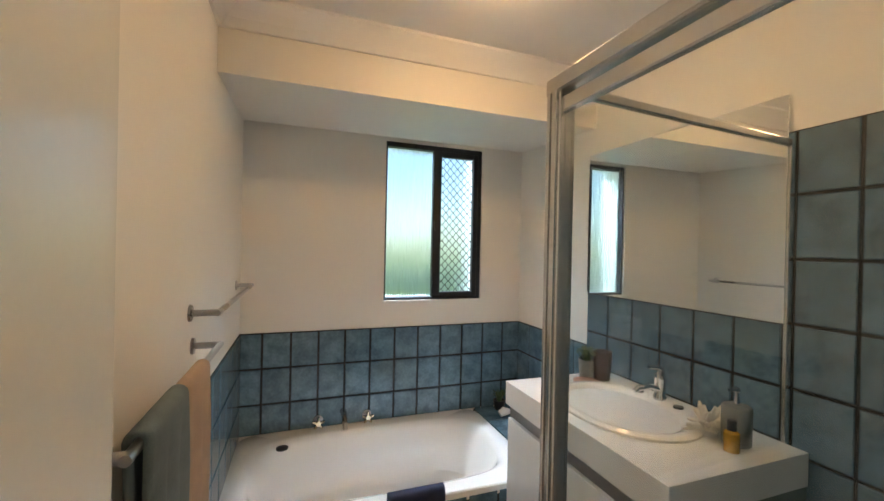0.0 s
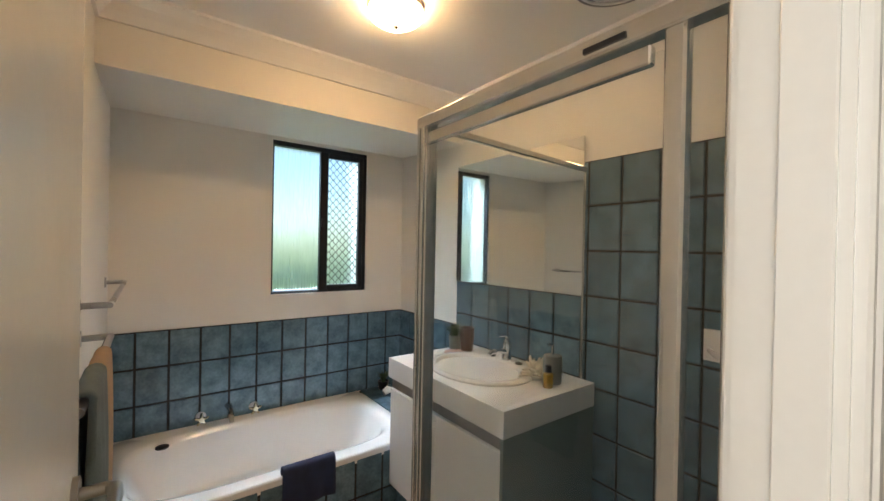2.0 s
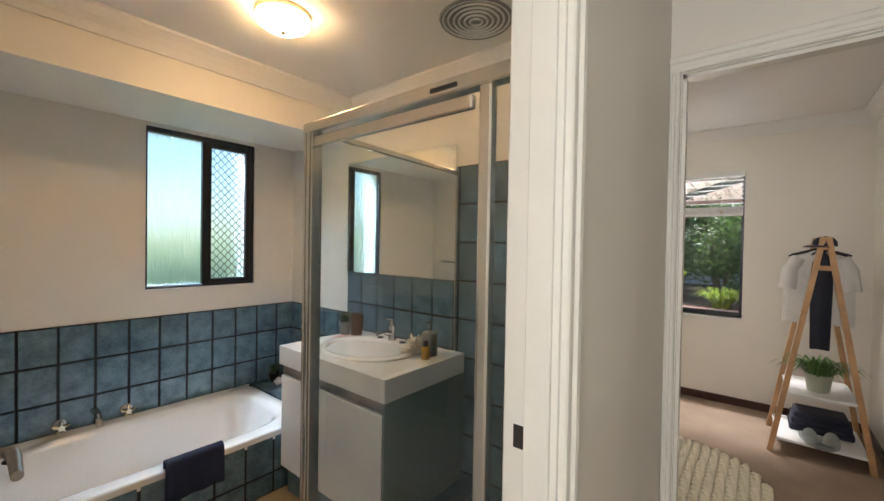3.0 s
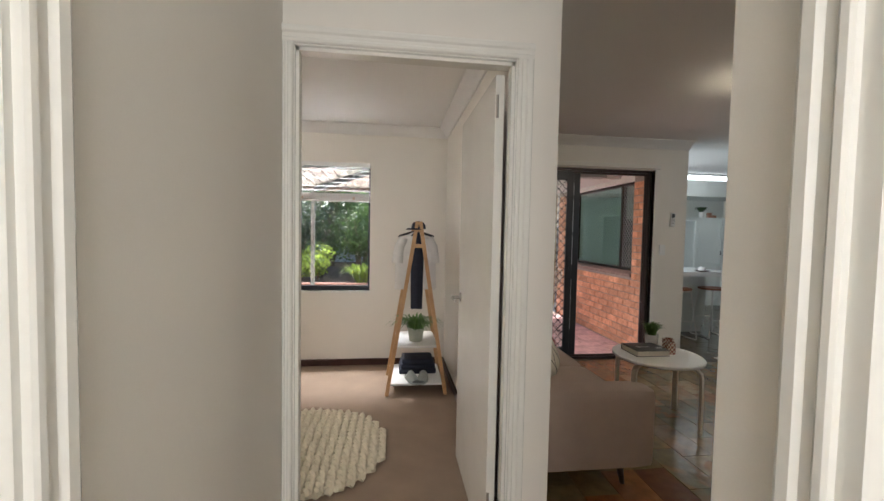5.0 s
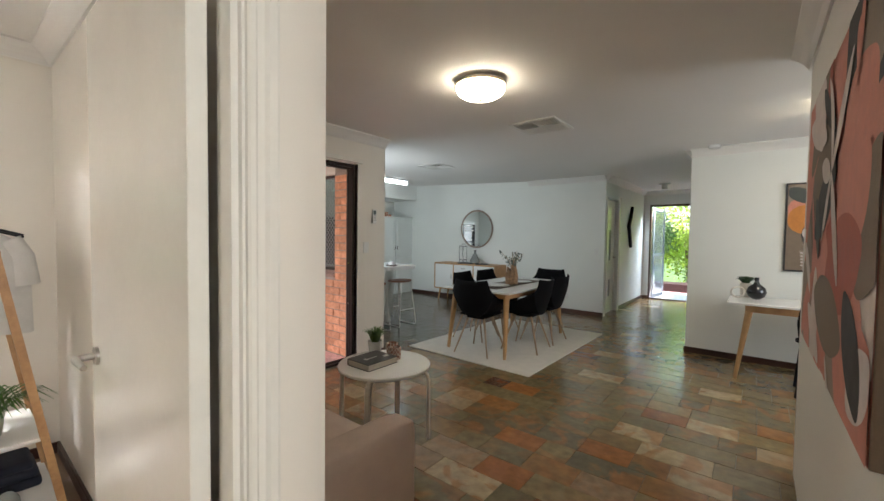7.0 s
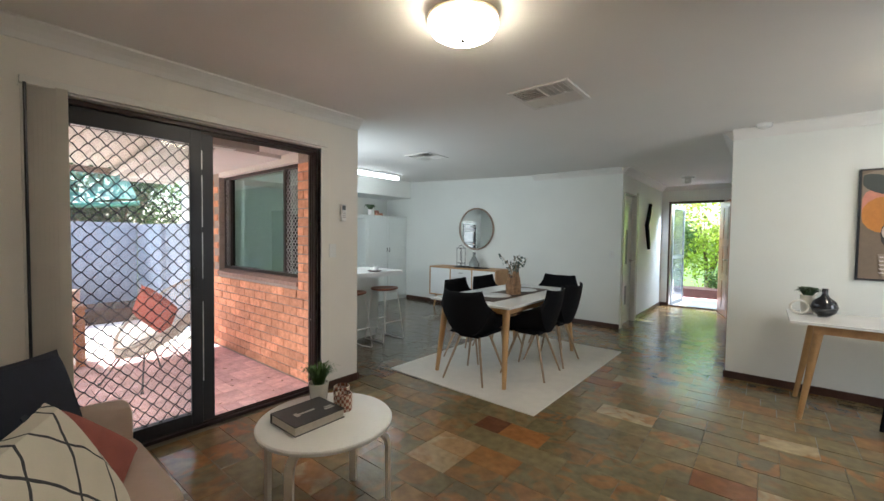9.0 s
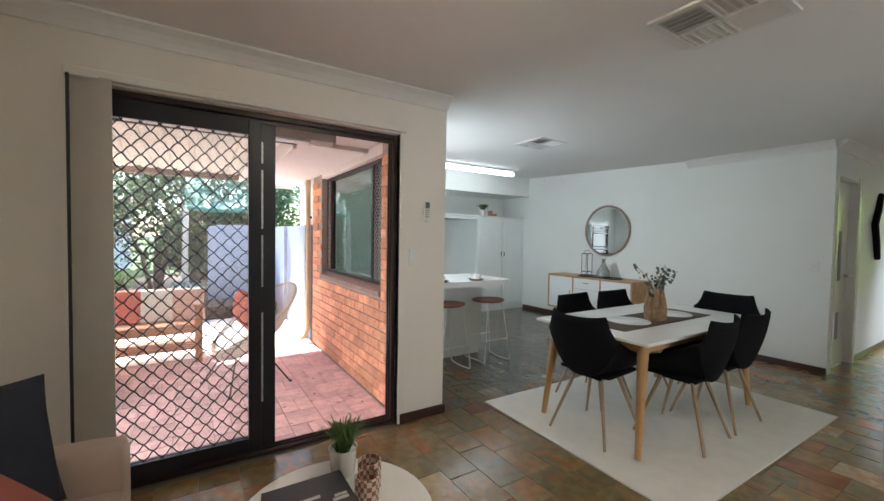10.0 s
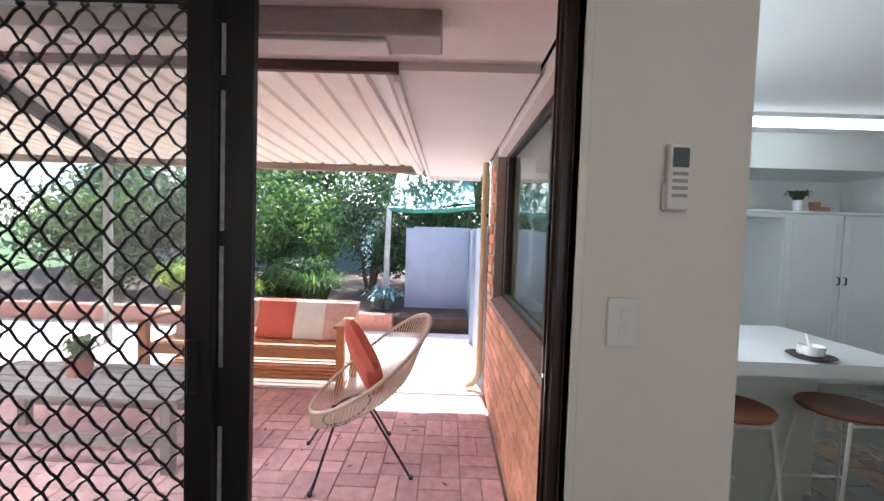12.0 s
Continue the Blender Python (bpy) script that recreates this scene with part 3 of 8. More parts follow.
def hung_towel(name, label, mat, axis, a, b, across, top, drop_front, drop_back, gap, thick, wave=0.006):
    """A towel folded over a bar: a bent sheet with soft edges and slight waves."""
    bm = bmesh.new()
    n = 16
    prof = [(-gap, -drop_back)] + [(-gap, -drop_back * k / 6) for k in (5, 4, 3, 2, 1)] + [(gap * math.cos(math.pi * (1 - k / 6)), gap * math.sin(math.pi * k / 6)) for k in range(7)] + [(gap, -drop_front * k / 8) for k in range(1, 9)]
    rows = []
    for i in range(n + 1):
        u = a + (b - a) * i / n
        r = []
        for j, (p, q) in enumerate(prof):
            wv = wave * math.sin(i * 1.1 + j * 0.25) * min(1, abs(q) / 0.15)
            r.append(bm.verts.new((u, across + p + wv, top + q) if axis == 0 else (across + p + wv, u, top + q)))
        rows.append(r)
    for r, s in zip(rows, rows[1:]):
        for j in range(len(r) - 1):
            bm.faces.new((r[j], r[j + 1], s[j + 1], s[j]))
    bmesh.ops.recalc_face_normals(bm, faces=bm.faces)
    ob = part(name, bm, mat, None, label, smooth=True, category="towel")
    m = ob.modifiers.new("thickness", "SOLIDIFY")
    m.thickness, m.offset = thick, 0
    return ob


hung_towel("bath_towel_navy", "navy ribbed hand towel hung over the bath rim", M_NAVY, 0, 0.55, 0.79, 1.712, 0.352, 0.24, 0.16, 0.018, 0.016)

# towel rails
def towel_rail(at, length, out, label):
    t = thing("towel_rail", label, "towel rail", at, group="towel rails on the bathroom wall")
    part("rail", sweepbm([(out, 0, 0), (out, length, 0)], 0.009, 12), M_RAIL, t, smooth=True)
    for y in (0.012, length - 0.012):
        part("bracket", sweepbm([(0, y, 0), (0.006, y, 0), (0.007, y, 0), (out, y, 0)], [0.026, 0.024, 0.010, 0.010], 14), M_RAIL, t, smooth=True)


towel_rail((BW, 1.46, 1.175), 0.92, 0.075, "chrome towel rail on the wall above the bath, empty")
towel_rail((BW, 0.80, 1.07), 0.72, 0.075, "chrome towel rail on the wall with towels over it")
hung_towel("bath_towel_tan", "tan bath towel folded over the chrome rail", M_TOWELB, 1, 1.02, 1.27, BW + 0.075, 1.072, 0.52, 0.42, 0.012, 0.012)
hung_towel("bath_towel_grey", "grey green bath towel folded over the chrome rail", M_TOWELG, 1, 0.84, 1.05, BW + 0.077, 1.078, 0.55, 0.5, 0.014, 0.012)

# shower enclosure
# pale film in the patio door pane imitates veiling haze and reflections
G_HAZY = glass("hazy_door_glass", 0.0, 0.09, (0.95, 0.98, 0.97), 1)
G_SHOWER = glass("shower_glass", 0.0, 0.0, (0.97, 0.98, 0.975), 1)
sh = thing("shower_screen", "aluminium framed clear glass shower screen on a tiled hob", "shower screen", (0.71, 0.85, 0.0))
for nm, a in (("corner_post", (-0.012, 0.024, -0.024, 0.018, 0.08, 1.745)), ("wall_post", (-0.01, 0.02, -0.788, -0.76, 0.08, 1.745)), ("middle_post", (-0.012, 0.020, -0.710, -0.676, 0.08, 1.745))):
    bm = bmesh.new()
    box(bm, *a, bevel=0.011 if nm == "middle_post" else 0.006, seg=3)
    if nm == "corner_post":
        part("post_fin", boxbm(-0.02, -0.0125, -0.02, -0.006, 0.08, 1.72, bevel=0.002, seg=1), M_ALU, sh)
        part("post_fin", boxbm(-0.02, -0.0125, 0.002, 0.012, 0.08, 1.72, bevel=0.002, seg=1), M_ALU, sh)
        part("post_fin", boxbm(0.0245, 0.036, -0.014, 0.012, 0.08, 1.72, bevel=0.002, seg=1), M_ALU, sh)
    part(nm, bm, M_ALU, sh, "polished aluminium post")
bm = bmesh.new()
box(bm, -0.018, 0.022, -0.78, 0.02, 1.715, 1.752, 0.004, 1)
box(bm, -0.008, 0.012, -0.655, -0.024, 1.672, 1.705, 0.003, 1)
part("top_rail", bm, M_ALU, sh)
bm = bmesh.new()
box(bm, 0.024, 0.918, -0.008, 0.010, 1.722, 1.744, 0.003, 1)
part("return_rail", bm, M_ALU, sh).rotation_euler[2] = 0.08
part("return_wall_post", boxbm(0.908, 0.918, -0.006, 0.006, 0.08, 1.745, bevel=0.002, seg=1), M_ALU, sh).rotation_euler[2] = 0.08
bm = bmesh.new()
box(bm, -0.014, 0.02, -0.78, 0.02, 0.08, 0.115, 0.003, 1)
part("return_bottom_rail", boxbm(0.03, 0.905, -0.01, 0.01, 0.08, 0.105), M_ALU, sh).rotation_euler[2] = 0.08
part("bottom_rail", bm, M_ALU, sh)
pane("pane", 0.0, 0.005, -0.672, -0.024, 0.115, 1.69, G_SHOWER, sh)
pane("pane", 0.0, 0.005, -0.76, -0.712, 0.115, 1.715, G_SHOWER, sh)
pane("pane", 0.036, 0.908, -0.002, 0.003, 0.11, 1.722, G_SHOWER, sh).rotation_euler[2] = 0.08
part("stop", boxbm(-0.021, -0.0185, -0.62, -0.54, 1.725, 1.735), M_BLACKALU, sh)
hob = structure("shower_hob", boxbm(0.655, BE, 0.86, 0.872, 0, 0.08), M_TILE)
bm = bmesh.new()
box(bm, 0.68, 0.75, BS, 0.858, 0.0, 0.08, 0.003, 1)
box(bm, 0.75, BE, 0.80, 0.858, 0.0, 0.08, 0.003, 1)
box(bm, 0.75, BE, BS, 0.80, 0.0, 0.02)
structure("shower_hob_side", bm, M_TILE)
dish = thing("soap_dish", "white ceramic soap dish built into the shower tiles", "soap dish", (BE - 0.008, 0.365, 1.055))
bm = bmesh.new()
box(bm, -0.012, 0, -0.075, 0.075, -0.055, 0.055, 0.005, 2)
part("back_plate", bm, M_PORC, dish)
bm = bmesh.new()
lathe(bm, [(0.0, -0.03), (0.035, -0.028), (0.055, -0.01), (0.058, 0.0), (0.052, 0.0), (0.03, -0.018), (0.0, -0.02)], 20, (-0.02, 0, -0.01), 0.8, 1.0)
part("tray", bm, M_PORC, dish, smooth=True)
head = thing("shower_fitting", "chrome shower head on a wall arm", "shower head", (BE, 0.255, 1.93))
part("flange", sweepbm([(0, 0, 0.045), (-0.012, 0, 0.045)], 0.03, 18), M_CHROME, head, smooth=True)
part("arm", sweepbm([(-0.01, 0, 0.045), (-0.06, 0, 0.04), (-0.11, 0, 0.015)], 0.011, 12), M_CHROME, head, smooth=True)
part("rose", sweepbm([(-0.10, 0, 0.02), (-0.125, 0, 0.0), (-0.15, 0, -0.02), (-0.2, 0, -0.062), (-0.208, 0, -0.07)], [0.018, 0.022, 0.034, 0.05, 0.044], 20), M_CHROME, head, smooth=True)
part("rose_face", sweepbm([(-0.208, 0, -0.07), (-0.212, 0, -0.0735)], [0.04, 0.038], 20), M_BLACKALU, head)

# mirror
mir = thing("wall_mirror", "frameless rectangular mirror on the wall above the vanity", "mirror", (BE - 0.012, 1.375, 1.52))
part("glass", boxbm(-0.004, 0.008, -0.45, 0.45, -0.352, 0.365, bevel=0.0015, seg=1), M_MIRROR, mir)

# vanity
van = thing("vanity_cabinet", "white laminate vanity cabinet with a thick white top", "cabinet", (1.07, 1.26, 0))
part("carcass", boxbm(0.018, 0.54, -0.385, 0.41, 0.15, 0.69), M_WHITE, van)
# end panel's dark grey-green holds the reflection of the tiles
part("end_panel", boxbm(0.0, 0.55, -0.40, -0.385, 0.15, 0.70, bevel=0.001, seg=1), material("tile_reflection_laminate", (0.2, 0.25, 0.245), 0.14, vary=0.03), van, "glossy side panel with the tiles' dark reflection in its colour")
for y0, y1 in ((-0.383, 0.008), (0.012, 0.405)):
    part("door", boxbm(0.0, 0.018, y0, y1, 0.155, 0.645, bevel=0.002, seg=1), M_WHITE, van)
part("shadow_rail", boxbm(0.01, 0.02, -0.385, 0.405, 0.65, 0.70), material("brushed_channel", (0.3, 0.29, 0.28), 0.4, 0.8, bump=0), van, "dark recessed finger channel")
part("benchtop", boxbm(-0.004, 0.55, -0.404, 0.425, 0.70, 0.80, bevel=0.003), M_WHITE, van)
part("kick", boxbm(0.04, 0.52, -0.38, 0.40, 0.0, 0.15), M_TILE, van, "blue grey tiled kickboard")
bas = thing("vanity_basin", "white oval ceramic basin set into the vanity top", "basin", (1.335, 1.285, 0.80))
bm = bmesh.new()
prof = [(0.275, 0.0), (0.275, 0.008), (0.262, 0.017), (0.24, 0.016), (0.225, 0.008), (0.21, -0.015), (0.17, -0.07), (0.1, -0.095), (0.03, -0.098)]
rings = []
for i, (r, z) in enumerate(prof):
    sx = 0.80 if i < 5 else 0.74
    ox = 0.0 if i < 4 else -0.02
    rings.append([bm.verts.new((ox + sx * r * math.cos(2 * math.pi * k / 48), r * math.sin(2 * math.pi * k / 48), z)) for k in range(48)])
for p, q in zip(rings, rings[1:]):
    for k in range(48):
        bm.faces.new((p[k], p[(k + 1) % 48], q[(k + 1) % 48], q[k]))
bm.faces.new(rings[-1])
part("bowl", bm, M_PORC, bas, smooth=True)
part("waste", lathebm([(0, 0), (0.022, 0), (0.02, 0.004), (0, 0.004)], 16, (-0.02, 0, -0.097)), M_CHROME, bas, smooth=True)
for y in (-0.09, 0.09):
    part("plug", lathebm([(0, 0), (0.019, 0), (0.017, 0.006), (0, 0.007)], 14, (0.175, y, 0.015)), M_BLACKALU, bas, "dark tap hole cap", smooth=True)
tp = thing("basin_mixer", "chrome single lever basin mixer tap", "tap", (1.52, 1.285, 0.815))
part("body", lathebm([(0.024, 0), (0.024, 0.01), (0.02, 0.02), (0.02, 0.07), (0.022, 0.08), (0.018, 0.1)], 18), M_CHROME, tp, smooth=True)
part("spout", sweepbm([(-0.01, 0, 0.04), (-0.06, 0, 0.055), (-0.11, 0, 0.05), (-0.125, 0, 0.04)], [0.014, 0.013, 0.011, 0.01], 12), M_CHROME, tp, smooth=True)
part("lever", sweepbm([(0.0, 0, 0.098), (0.005, 0, 0.115), (-0.02, 0, 0.125), (-0.06, 0, 0.128)], [0.014, 0.013, 0.01, 0.007], 10), M_CHROME, tp, smooth=True)

M_CONC = material("grey_concrete_ceramic", (0.22, 0.23, 0.22), 0.7, vary=0.15, scale=30)
sd = thing("soap_dispenser", "grey concrete soap dispenser with a chrome pump on the vanity", "soap dispenser", (1.47, 0.965, 0.80))
part("body", lathebm([(0.038, 0), (0.04, 0.004), (0.04, 0.11), (0.036, 0.117), (0.012, 0.118)], 24), M_CONC, sd, smooth=True)
part("pump", sweepbm([(0, 0, 0.115), (0, 0, 0.16), (0, 0, 0.165), (-0.035, 0.0, 0.168)], [0.008, 0.006, 0.01, 0.005], 10), M_CHROME, sd, smooth=True)
bo = thing("oil_bottle", "small amber liquid bottle with a black cap on the vanity", "bottle", (1.405, 0.935, 0.80))
part("bottle", lathebm([(0.02, 0), (0.021, 0.003), (0.021, 0.055), (0.012, 0.062)], 16), material("amber_liquid", (0.45, 0.26, 0.03), 0.1, vary=0.05, bump=0, coat=0.5), bo, smooth=True)
part("cap", lathebm([(0.013, 0.062), (0.013, 0.09), (0.011, 0.092)], 14), M_BLACKALU, bo, smooth=True)
rnd = random.Random(4)
bm = bmesh.new()
for k in range(40):
    a, e = rnd.uniform(0, 6.28), rnd.uniform(-0.1, 1.3)
    d = Vector((math.cos(a) * math.cos(e), math.sin(a) * math.cos(e), math.sin(e)))
    p0 = Vector((0, 0, 0.022))
    sweep(bm, [p0, p0 + d * 0.028 + Vector((0, 0, 0.004)), p0 + d * rnd.uniform(0.055, 0.09)], [0.013, 0.011, 0.004], 6)
co = thing("coral_ornament", "white branching coral ornament on the vanity", "ornament", (1.44, 1.035, 0.80))
part("branches", bm, material("white_coral", (0.75, 0.7, 0.6), 0.8, vary=0.1, scale=40), co, smooth=True)
part("foot", lathebm([(0.03, 0), (0.03, 0.01), (0.015, 0.024)], 14), M_PORC, co, smooth=True)

M_LEAFD = material("dark_green_leaf", (0.035, 0.07, 0.025), 0.5, vary=0.3, scale=40)
M_LEAFG = material("bright_green_leaf", (0.07, 0.16, 0.03), 0.5, vary=0.3, scale=40)


def tuft(n, height, spread, width, seed, droop=0.3):
    """Narrow bent leaves out of one point."""
    rnd = random.Random(seed)
    bm = bmesh.new()
    for _ in range(n):
        a, s = rnd.uniform(0, 6.28), rnd.uniform(0.15, 1.0) * spread
        h = height * rnd.uniform(0.6, 1.0)
        r0 = rnd.uniform(0, spread * 0.3)
        c, d = math.cos(a), math.sin(a)
        w = width * rnd.uniform(0.7, 1.2)
        pts = [(r0, 0), (r0 + s * 0.35, h * 0.6), (r0 + s * 0.8, h * (1 - droop * 0.3)), (r0 + s * 1.1, h * (1 - droop))]
        prev = None
        for i, (r, z) in enumerate(pts):
            ww = w * (1, 1.1, 0.7, 0.1)[i] / 2
            v = (bm.verts.new((c * r - d * ww, d * r + c * ww, z)), bm.verts.new((c * r + d * ww, d * r - c * ww, z)))
            if prev:
                bm.faces.new((prev[0], prev[1], v[1], v[0]))
            prev = v
    return bm


def pot_plant(name, label, at, pot_mat, r, h, leaves, leaf_mat, parts=("pot", "foliage")):
    t = thing(name, label, "plant", at)
    part(parts[0], lathebm([(r * 0.75, 0), (r * 0.8, 0.003), (r, h), (r * 0.9, h), (r * 0.86, h - 0.012), (0.002, h - 0.014)], 24), pot_mat, t, smooth=True)
    ob = part(parts[1], leaves, leaf_mat, t)
    ob.location.z = h - 0.015
    return t


pot_plant("vanity_plant", "small dark leafy plant in a white pot on the vanity", (1.45, 1.62, 0.80), M_CONC, 0.037, 0.085, tuft(80, 0.075, 0.055, 0.013, 3), M_LEAFD)
cup = thing("tumbler", "dark brown ceramic tumbler on the vanity", "cup", (1.50, 1.575, 0.80))
part("cup", lathebm([(0.030, 0), (0.034, 0.004), (0.042, 0.13), (0.038, 0.13), (0.029, 0.01), (0.002, 0.008)], 20), material("brown_glaze", (0.10, 0.055, 0.04), 0.4, vary=0.2, scale=30), cup, smooth=True)
tr = part("vanity_tray", lathebm([(0.05, 0), (0.055, 0.004), (0.055, 0.01), (0.002, 0.008)], 24, (1.40, 1.56, 0.80)), material("copper_tray", (0.5, 0.25, 0.17), 0.35, 0.6), None, "small round copper toned tray on the vanity", smooth=True, category="tray")
# ledge at the end of the bath
structure("bath_ledge", boxbm(1.30, BE, 1.71, BN, 0.0, 0.322), M_GROUT)
structure("bath_apron", boxbm(BW, 1.30, 1.708, 1.72, 0.0, 0.315), M_GROUT)
ra = thing("ledge_ornament", "white folded ornament on the tiled ledge behind the bath", "ornament", (1.42, 2.33, 0.334))
part("body", sweepbm([(-0.03, 0, 0.02), (0.0, 0, 0.035), (0.035, 0, 0.03)], [0.02, 0.028, 0.018], 12), M_PORC, ra, smooth=True)
pot_plant("ledge_plant", "small dark plant in a dark pot on the tiled ledge", (1.45, 2.45, 0.334), M_BLACKALU, 0.04, 0.06, tuft(50, 0.09, 0.045, 0.01, 8), M_LEAFD)


# ceiling lights
M_LAMP = material("lamp_diffuser_warm", (1.0, 0.62, 0.28), 0.4, bump=0, vary=0, emit=25)
M_LAMPW = material("lamp_diffuser", (1.0, 0.86, 0.62), 0.4, bump=0, vary=0, emit=7.8)
M_LAMPB = material("lamp_diffuser_bedroom", (1.0, 0.9, 0.76), 0.4, bump=0, vary=0, emit=18)
M_TUBE = material("fluorescent_tube", (0.93, 1.0, 0.97), 0.4, bump=0, vary=0, emit=2.1)


M_RING = material("pale_brass_ring", (0.7, 0.6, 0.42), 0.4, 0.3, bump=0)


def oyster(at, r, mat, label, drop=0.075):
    t = thing("ceiling_light", label, "ceiling light", at, group="round ceiling lights")
    part("mount", lathebm([(r * 0.8, 0.0), (r * 0.8, min(0.045, 2.41 - at[2])), (0.004, min(0.045, 2.41 - at[2]))], 24), M_WHITE, t)
    part("base_ring", lathebm([(r * 0.5, 0), (r * 1.0, 0), (r * 1.02, -0.012), (r * 0.97, -0.02), (r * 0.5, -0.02)], 36), M_RING, t, "thin pale brass ring", smooth=True)
    part("diffuser", lathebm([(r * 0.98, -0.018), (r * 0.99, -0.035), (r * 0.9, -drop * 0.8), (r * 0.7, -drop * 1.05), (r * 0.3, -drop * 1.2), (0.004, -drop * 1.22)], 40), mat, t, smooth=True)
    part("finial", lathebm([(0.01, 0), (0.012, -0.01), (0.004, -0.02)], 12, (0, 0, -drop * 1.2)), M_ALU, t, smooth=True)


oyster((0.80, 1.20, BCEIL), 0.105, M_LAMP, "round warm glass ceiling light, lit, in the bathroom", 0.055)
oyster((2.45, -2.84, CEIL - 0.022), 0.168, M_LAMPW, "round frosted glass ceiling light, lit, in the living room", 0.08)
oyster((0.40, -4.80, CEIL - 0.045), 0.17, M_LAMPW, "round frosted glass ceiling light, lit, in the family room")
# the bedroom light is never in view, added to brighten that room
oyster((3.05, 1.0, CEIL - 0.045), 0.17, M_LAMPB, "round frosted glass ceiling light, lit, added out of view to brighten the bedroom")
ex = thing("exhaust_fan", "round white ceiling exhaust fan grille above the shower", "exhaust fan", (1.3, 0.60, BCEIL))
bm = bmesh.new()
for k in range(6):
    r = 0.025 + k * 0.022
    sweep(bm, [(r * math.cos(2 * math.pi * i / 32), r * math.sin(2 * math.pi * i / 32), -0.014 + 0.0015 * k) for i in range(32)], 0.005, 6, True)
part("louvres", bm, M_WHITE, ex, smooth=True)
part("rim", lathebm([(0.145, 0), (0.15, -0.004), (0.146, -0.012), (0.138, -0.01), (0.138, -0.002), (0.01, -0.002)], 36), material("grille_shadow", (0.25, 0.25, 0.25), 0.6), ex, smooth=True)


# ---- bedroom ----
M_SHIRT = material("pale_cotton", (0.7, 0.69, 0.67), 0.9, vary=0.06, scale=14, grain=300, bump=0.2)
M_DARKCLOTH = material("dark_navy_cloth", (0.02, 0.024, 0.04), 0.95, vary=0.2, scale=20, grain=300, bump=0.3)
M_SAGE = material("sage_cloth", (0.28, 0.31, 0.29), 0.9, vary=0.1, scale=20, grain=300, bump=0.3)


def slab_between(bm, p, q, w, t, up):
    """A flat bar from p to q: w wide along up's cross direction, t thick."""
    p, q = Vector(p), Vector(q)
    d = (q - p).normalized()
    s = d.cross(Vector(up)).normalized()
    n = s.cross(d).normalized()
    vs = []
    for c in (p, q):
        for a, b in ((-1, -1), (1, -1), (1, 1), (-1, 1)):
            vs.append(bm.verts.new(c + s * a * w / 2 + n * b * t / 2))
    for f in ((0, 1, 2, 3), (7, 6, 5, 4), (0, 4, 5, 1), (1, 5, 6, 2), (2, 6, 7, 3), (3, 7, 4, 0)):
        bm.faces.new([vs[i] for i in f])
    return bm


rack = thing("clothes_rack", "oak A-frame clothes rack with two white shelves in the bedroom corner", "clothes rack", (3.70, -0.64, 0.0))
for x, tag in ((-0.24, 0), (0.24, 1)):
    for s in (-1, 1):
        part("leg", slab_between(bmesh.new(), (x, s * 0.245, 0.0), (x, s * 0.012, 1.45), 0.03, 0.036, (1, 0, 0)), M_OAK, rack)
    part("cross_bar", slab_between(bmesh.new(), (x, -0.06, 1.25), (x, 0.06, 1.25), 0.02, 0.03, (0, 0, 1)), M_OAK, rack)
part("hanging_rail", sweepbm([(-0.26, 0, 1.38), (0.26, 0, 1.38)], 0.013, 12), M_OAK, rack, smooth=True)
part("shelf", boxbm(-0.25, 0.25, -0.175, 0.175, 0.40, 0.418, bevel=0.003, seg=1), M_WHITE, rack)
part("shelf", boxbm(-0.25, 0.25, -0.225, 0.225, 0.085, 0.103, bevel=0.003, seg=1), M_WHITE, rack)


def garment(name, label, mat, x, w_top, w_bot, ztop, zbot, thick=0.035, sleeves=True, seed=0):
    """A shirt on a hanger: shoulders, body with folds and short sleeves, in the plane across y."""
    t = thing(name, label, "clothing", (x, -0.64, 0))
    rnd = random.Random(seed)
    bm = bmesh.new()
    n, rows = 28, []
    for i in range(9):
        k = i / 8
        z = ztop + (zbot - ztop) * k
        w = w_top * (0.25 + 0.75 * min(1, k * 6)) if k < 0.17 else w_top + (w_bot - w_top) * k
        zz = z
        r = []
        for j in range(n):
            a = 2 * math.pi * j / n
            fold = 1 + 0.35 * k * math.sin(5 * a + seed) * 0.6
            r.append(bm.verts.new((thick * math.sin(a) * fold, w / 2 * math.cos(a), zz + 0.004 * math.sin(3 * a))))
        rows.append(r)
    for p, q in zip(rows, rows[1:]):
        for j in range(n):
            bm.faces.new((p[j], p[(j + 1) % n], q[(j + 1) % n], q[j]))
    bm.faces.new(rows[0][::-1])
    bm.faces.new(rows[-1])
    part("body", bm, mat, t, smooth=True)
    if sleeves:
        for s in (-1, 1):
            part("sleeve", sweepbm([(0, s * w_top * 0.31, ztop - 0.05), (0, s * w_top * 0.43, ztop - 0.13), (0, s * w_top * 0.47, ztop - 0.27)], [0.042, 0.045, 0.05], 12), mat, t, smooth=True)
    bm = bmesh.new()
    sweep(bm, [(0, 0, 1.385), (0, 0.012, 1.40), (0, 0, 1.41), (0, -0.012, 1.4)], 0.0025, 6)
    sweep(bm, [(0, -w_top * 0.45, ztop - 0.03), (0, 0, ztop + 0.02), (0, w_top * 0.45, ztop - 0.03)], 0.006, 8)
    part("hanger", bm, M_BLACKALU, t, smooth=True)
    return t


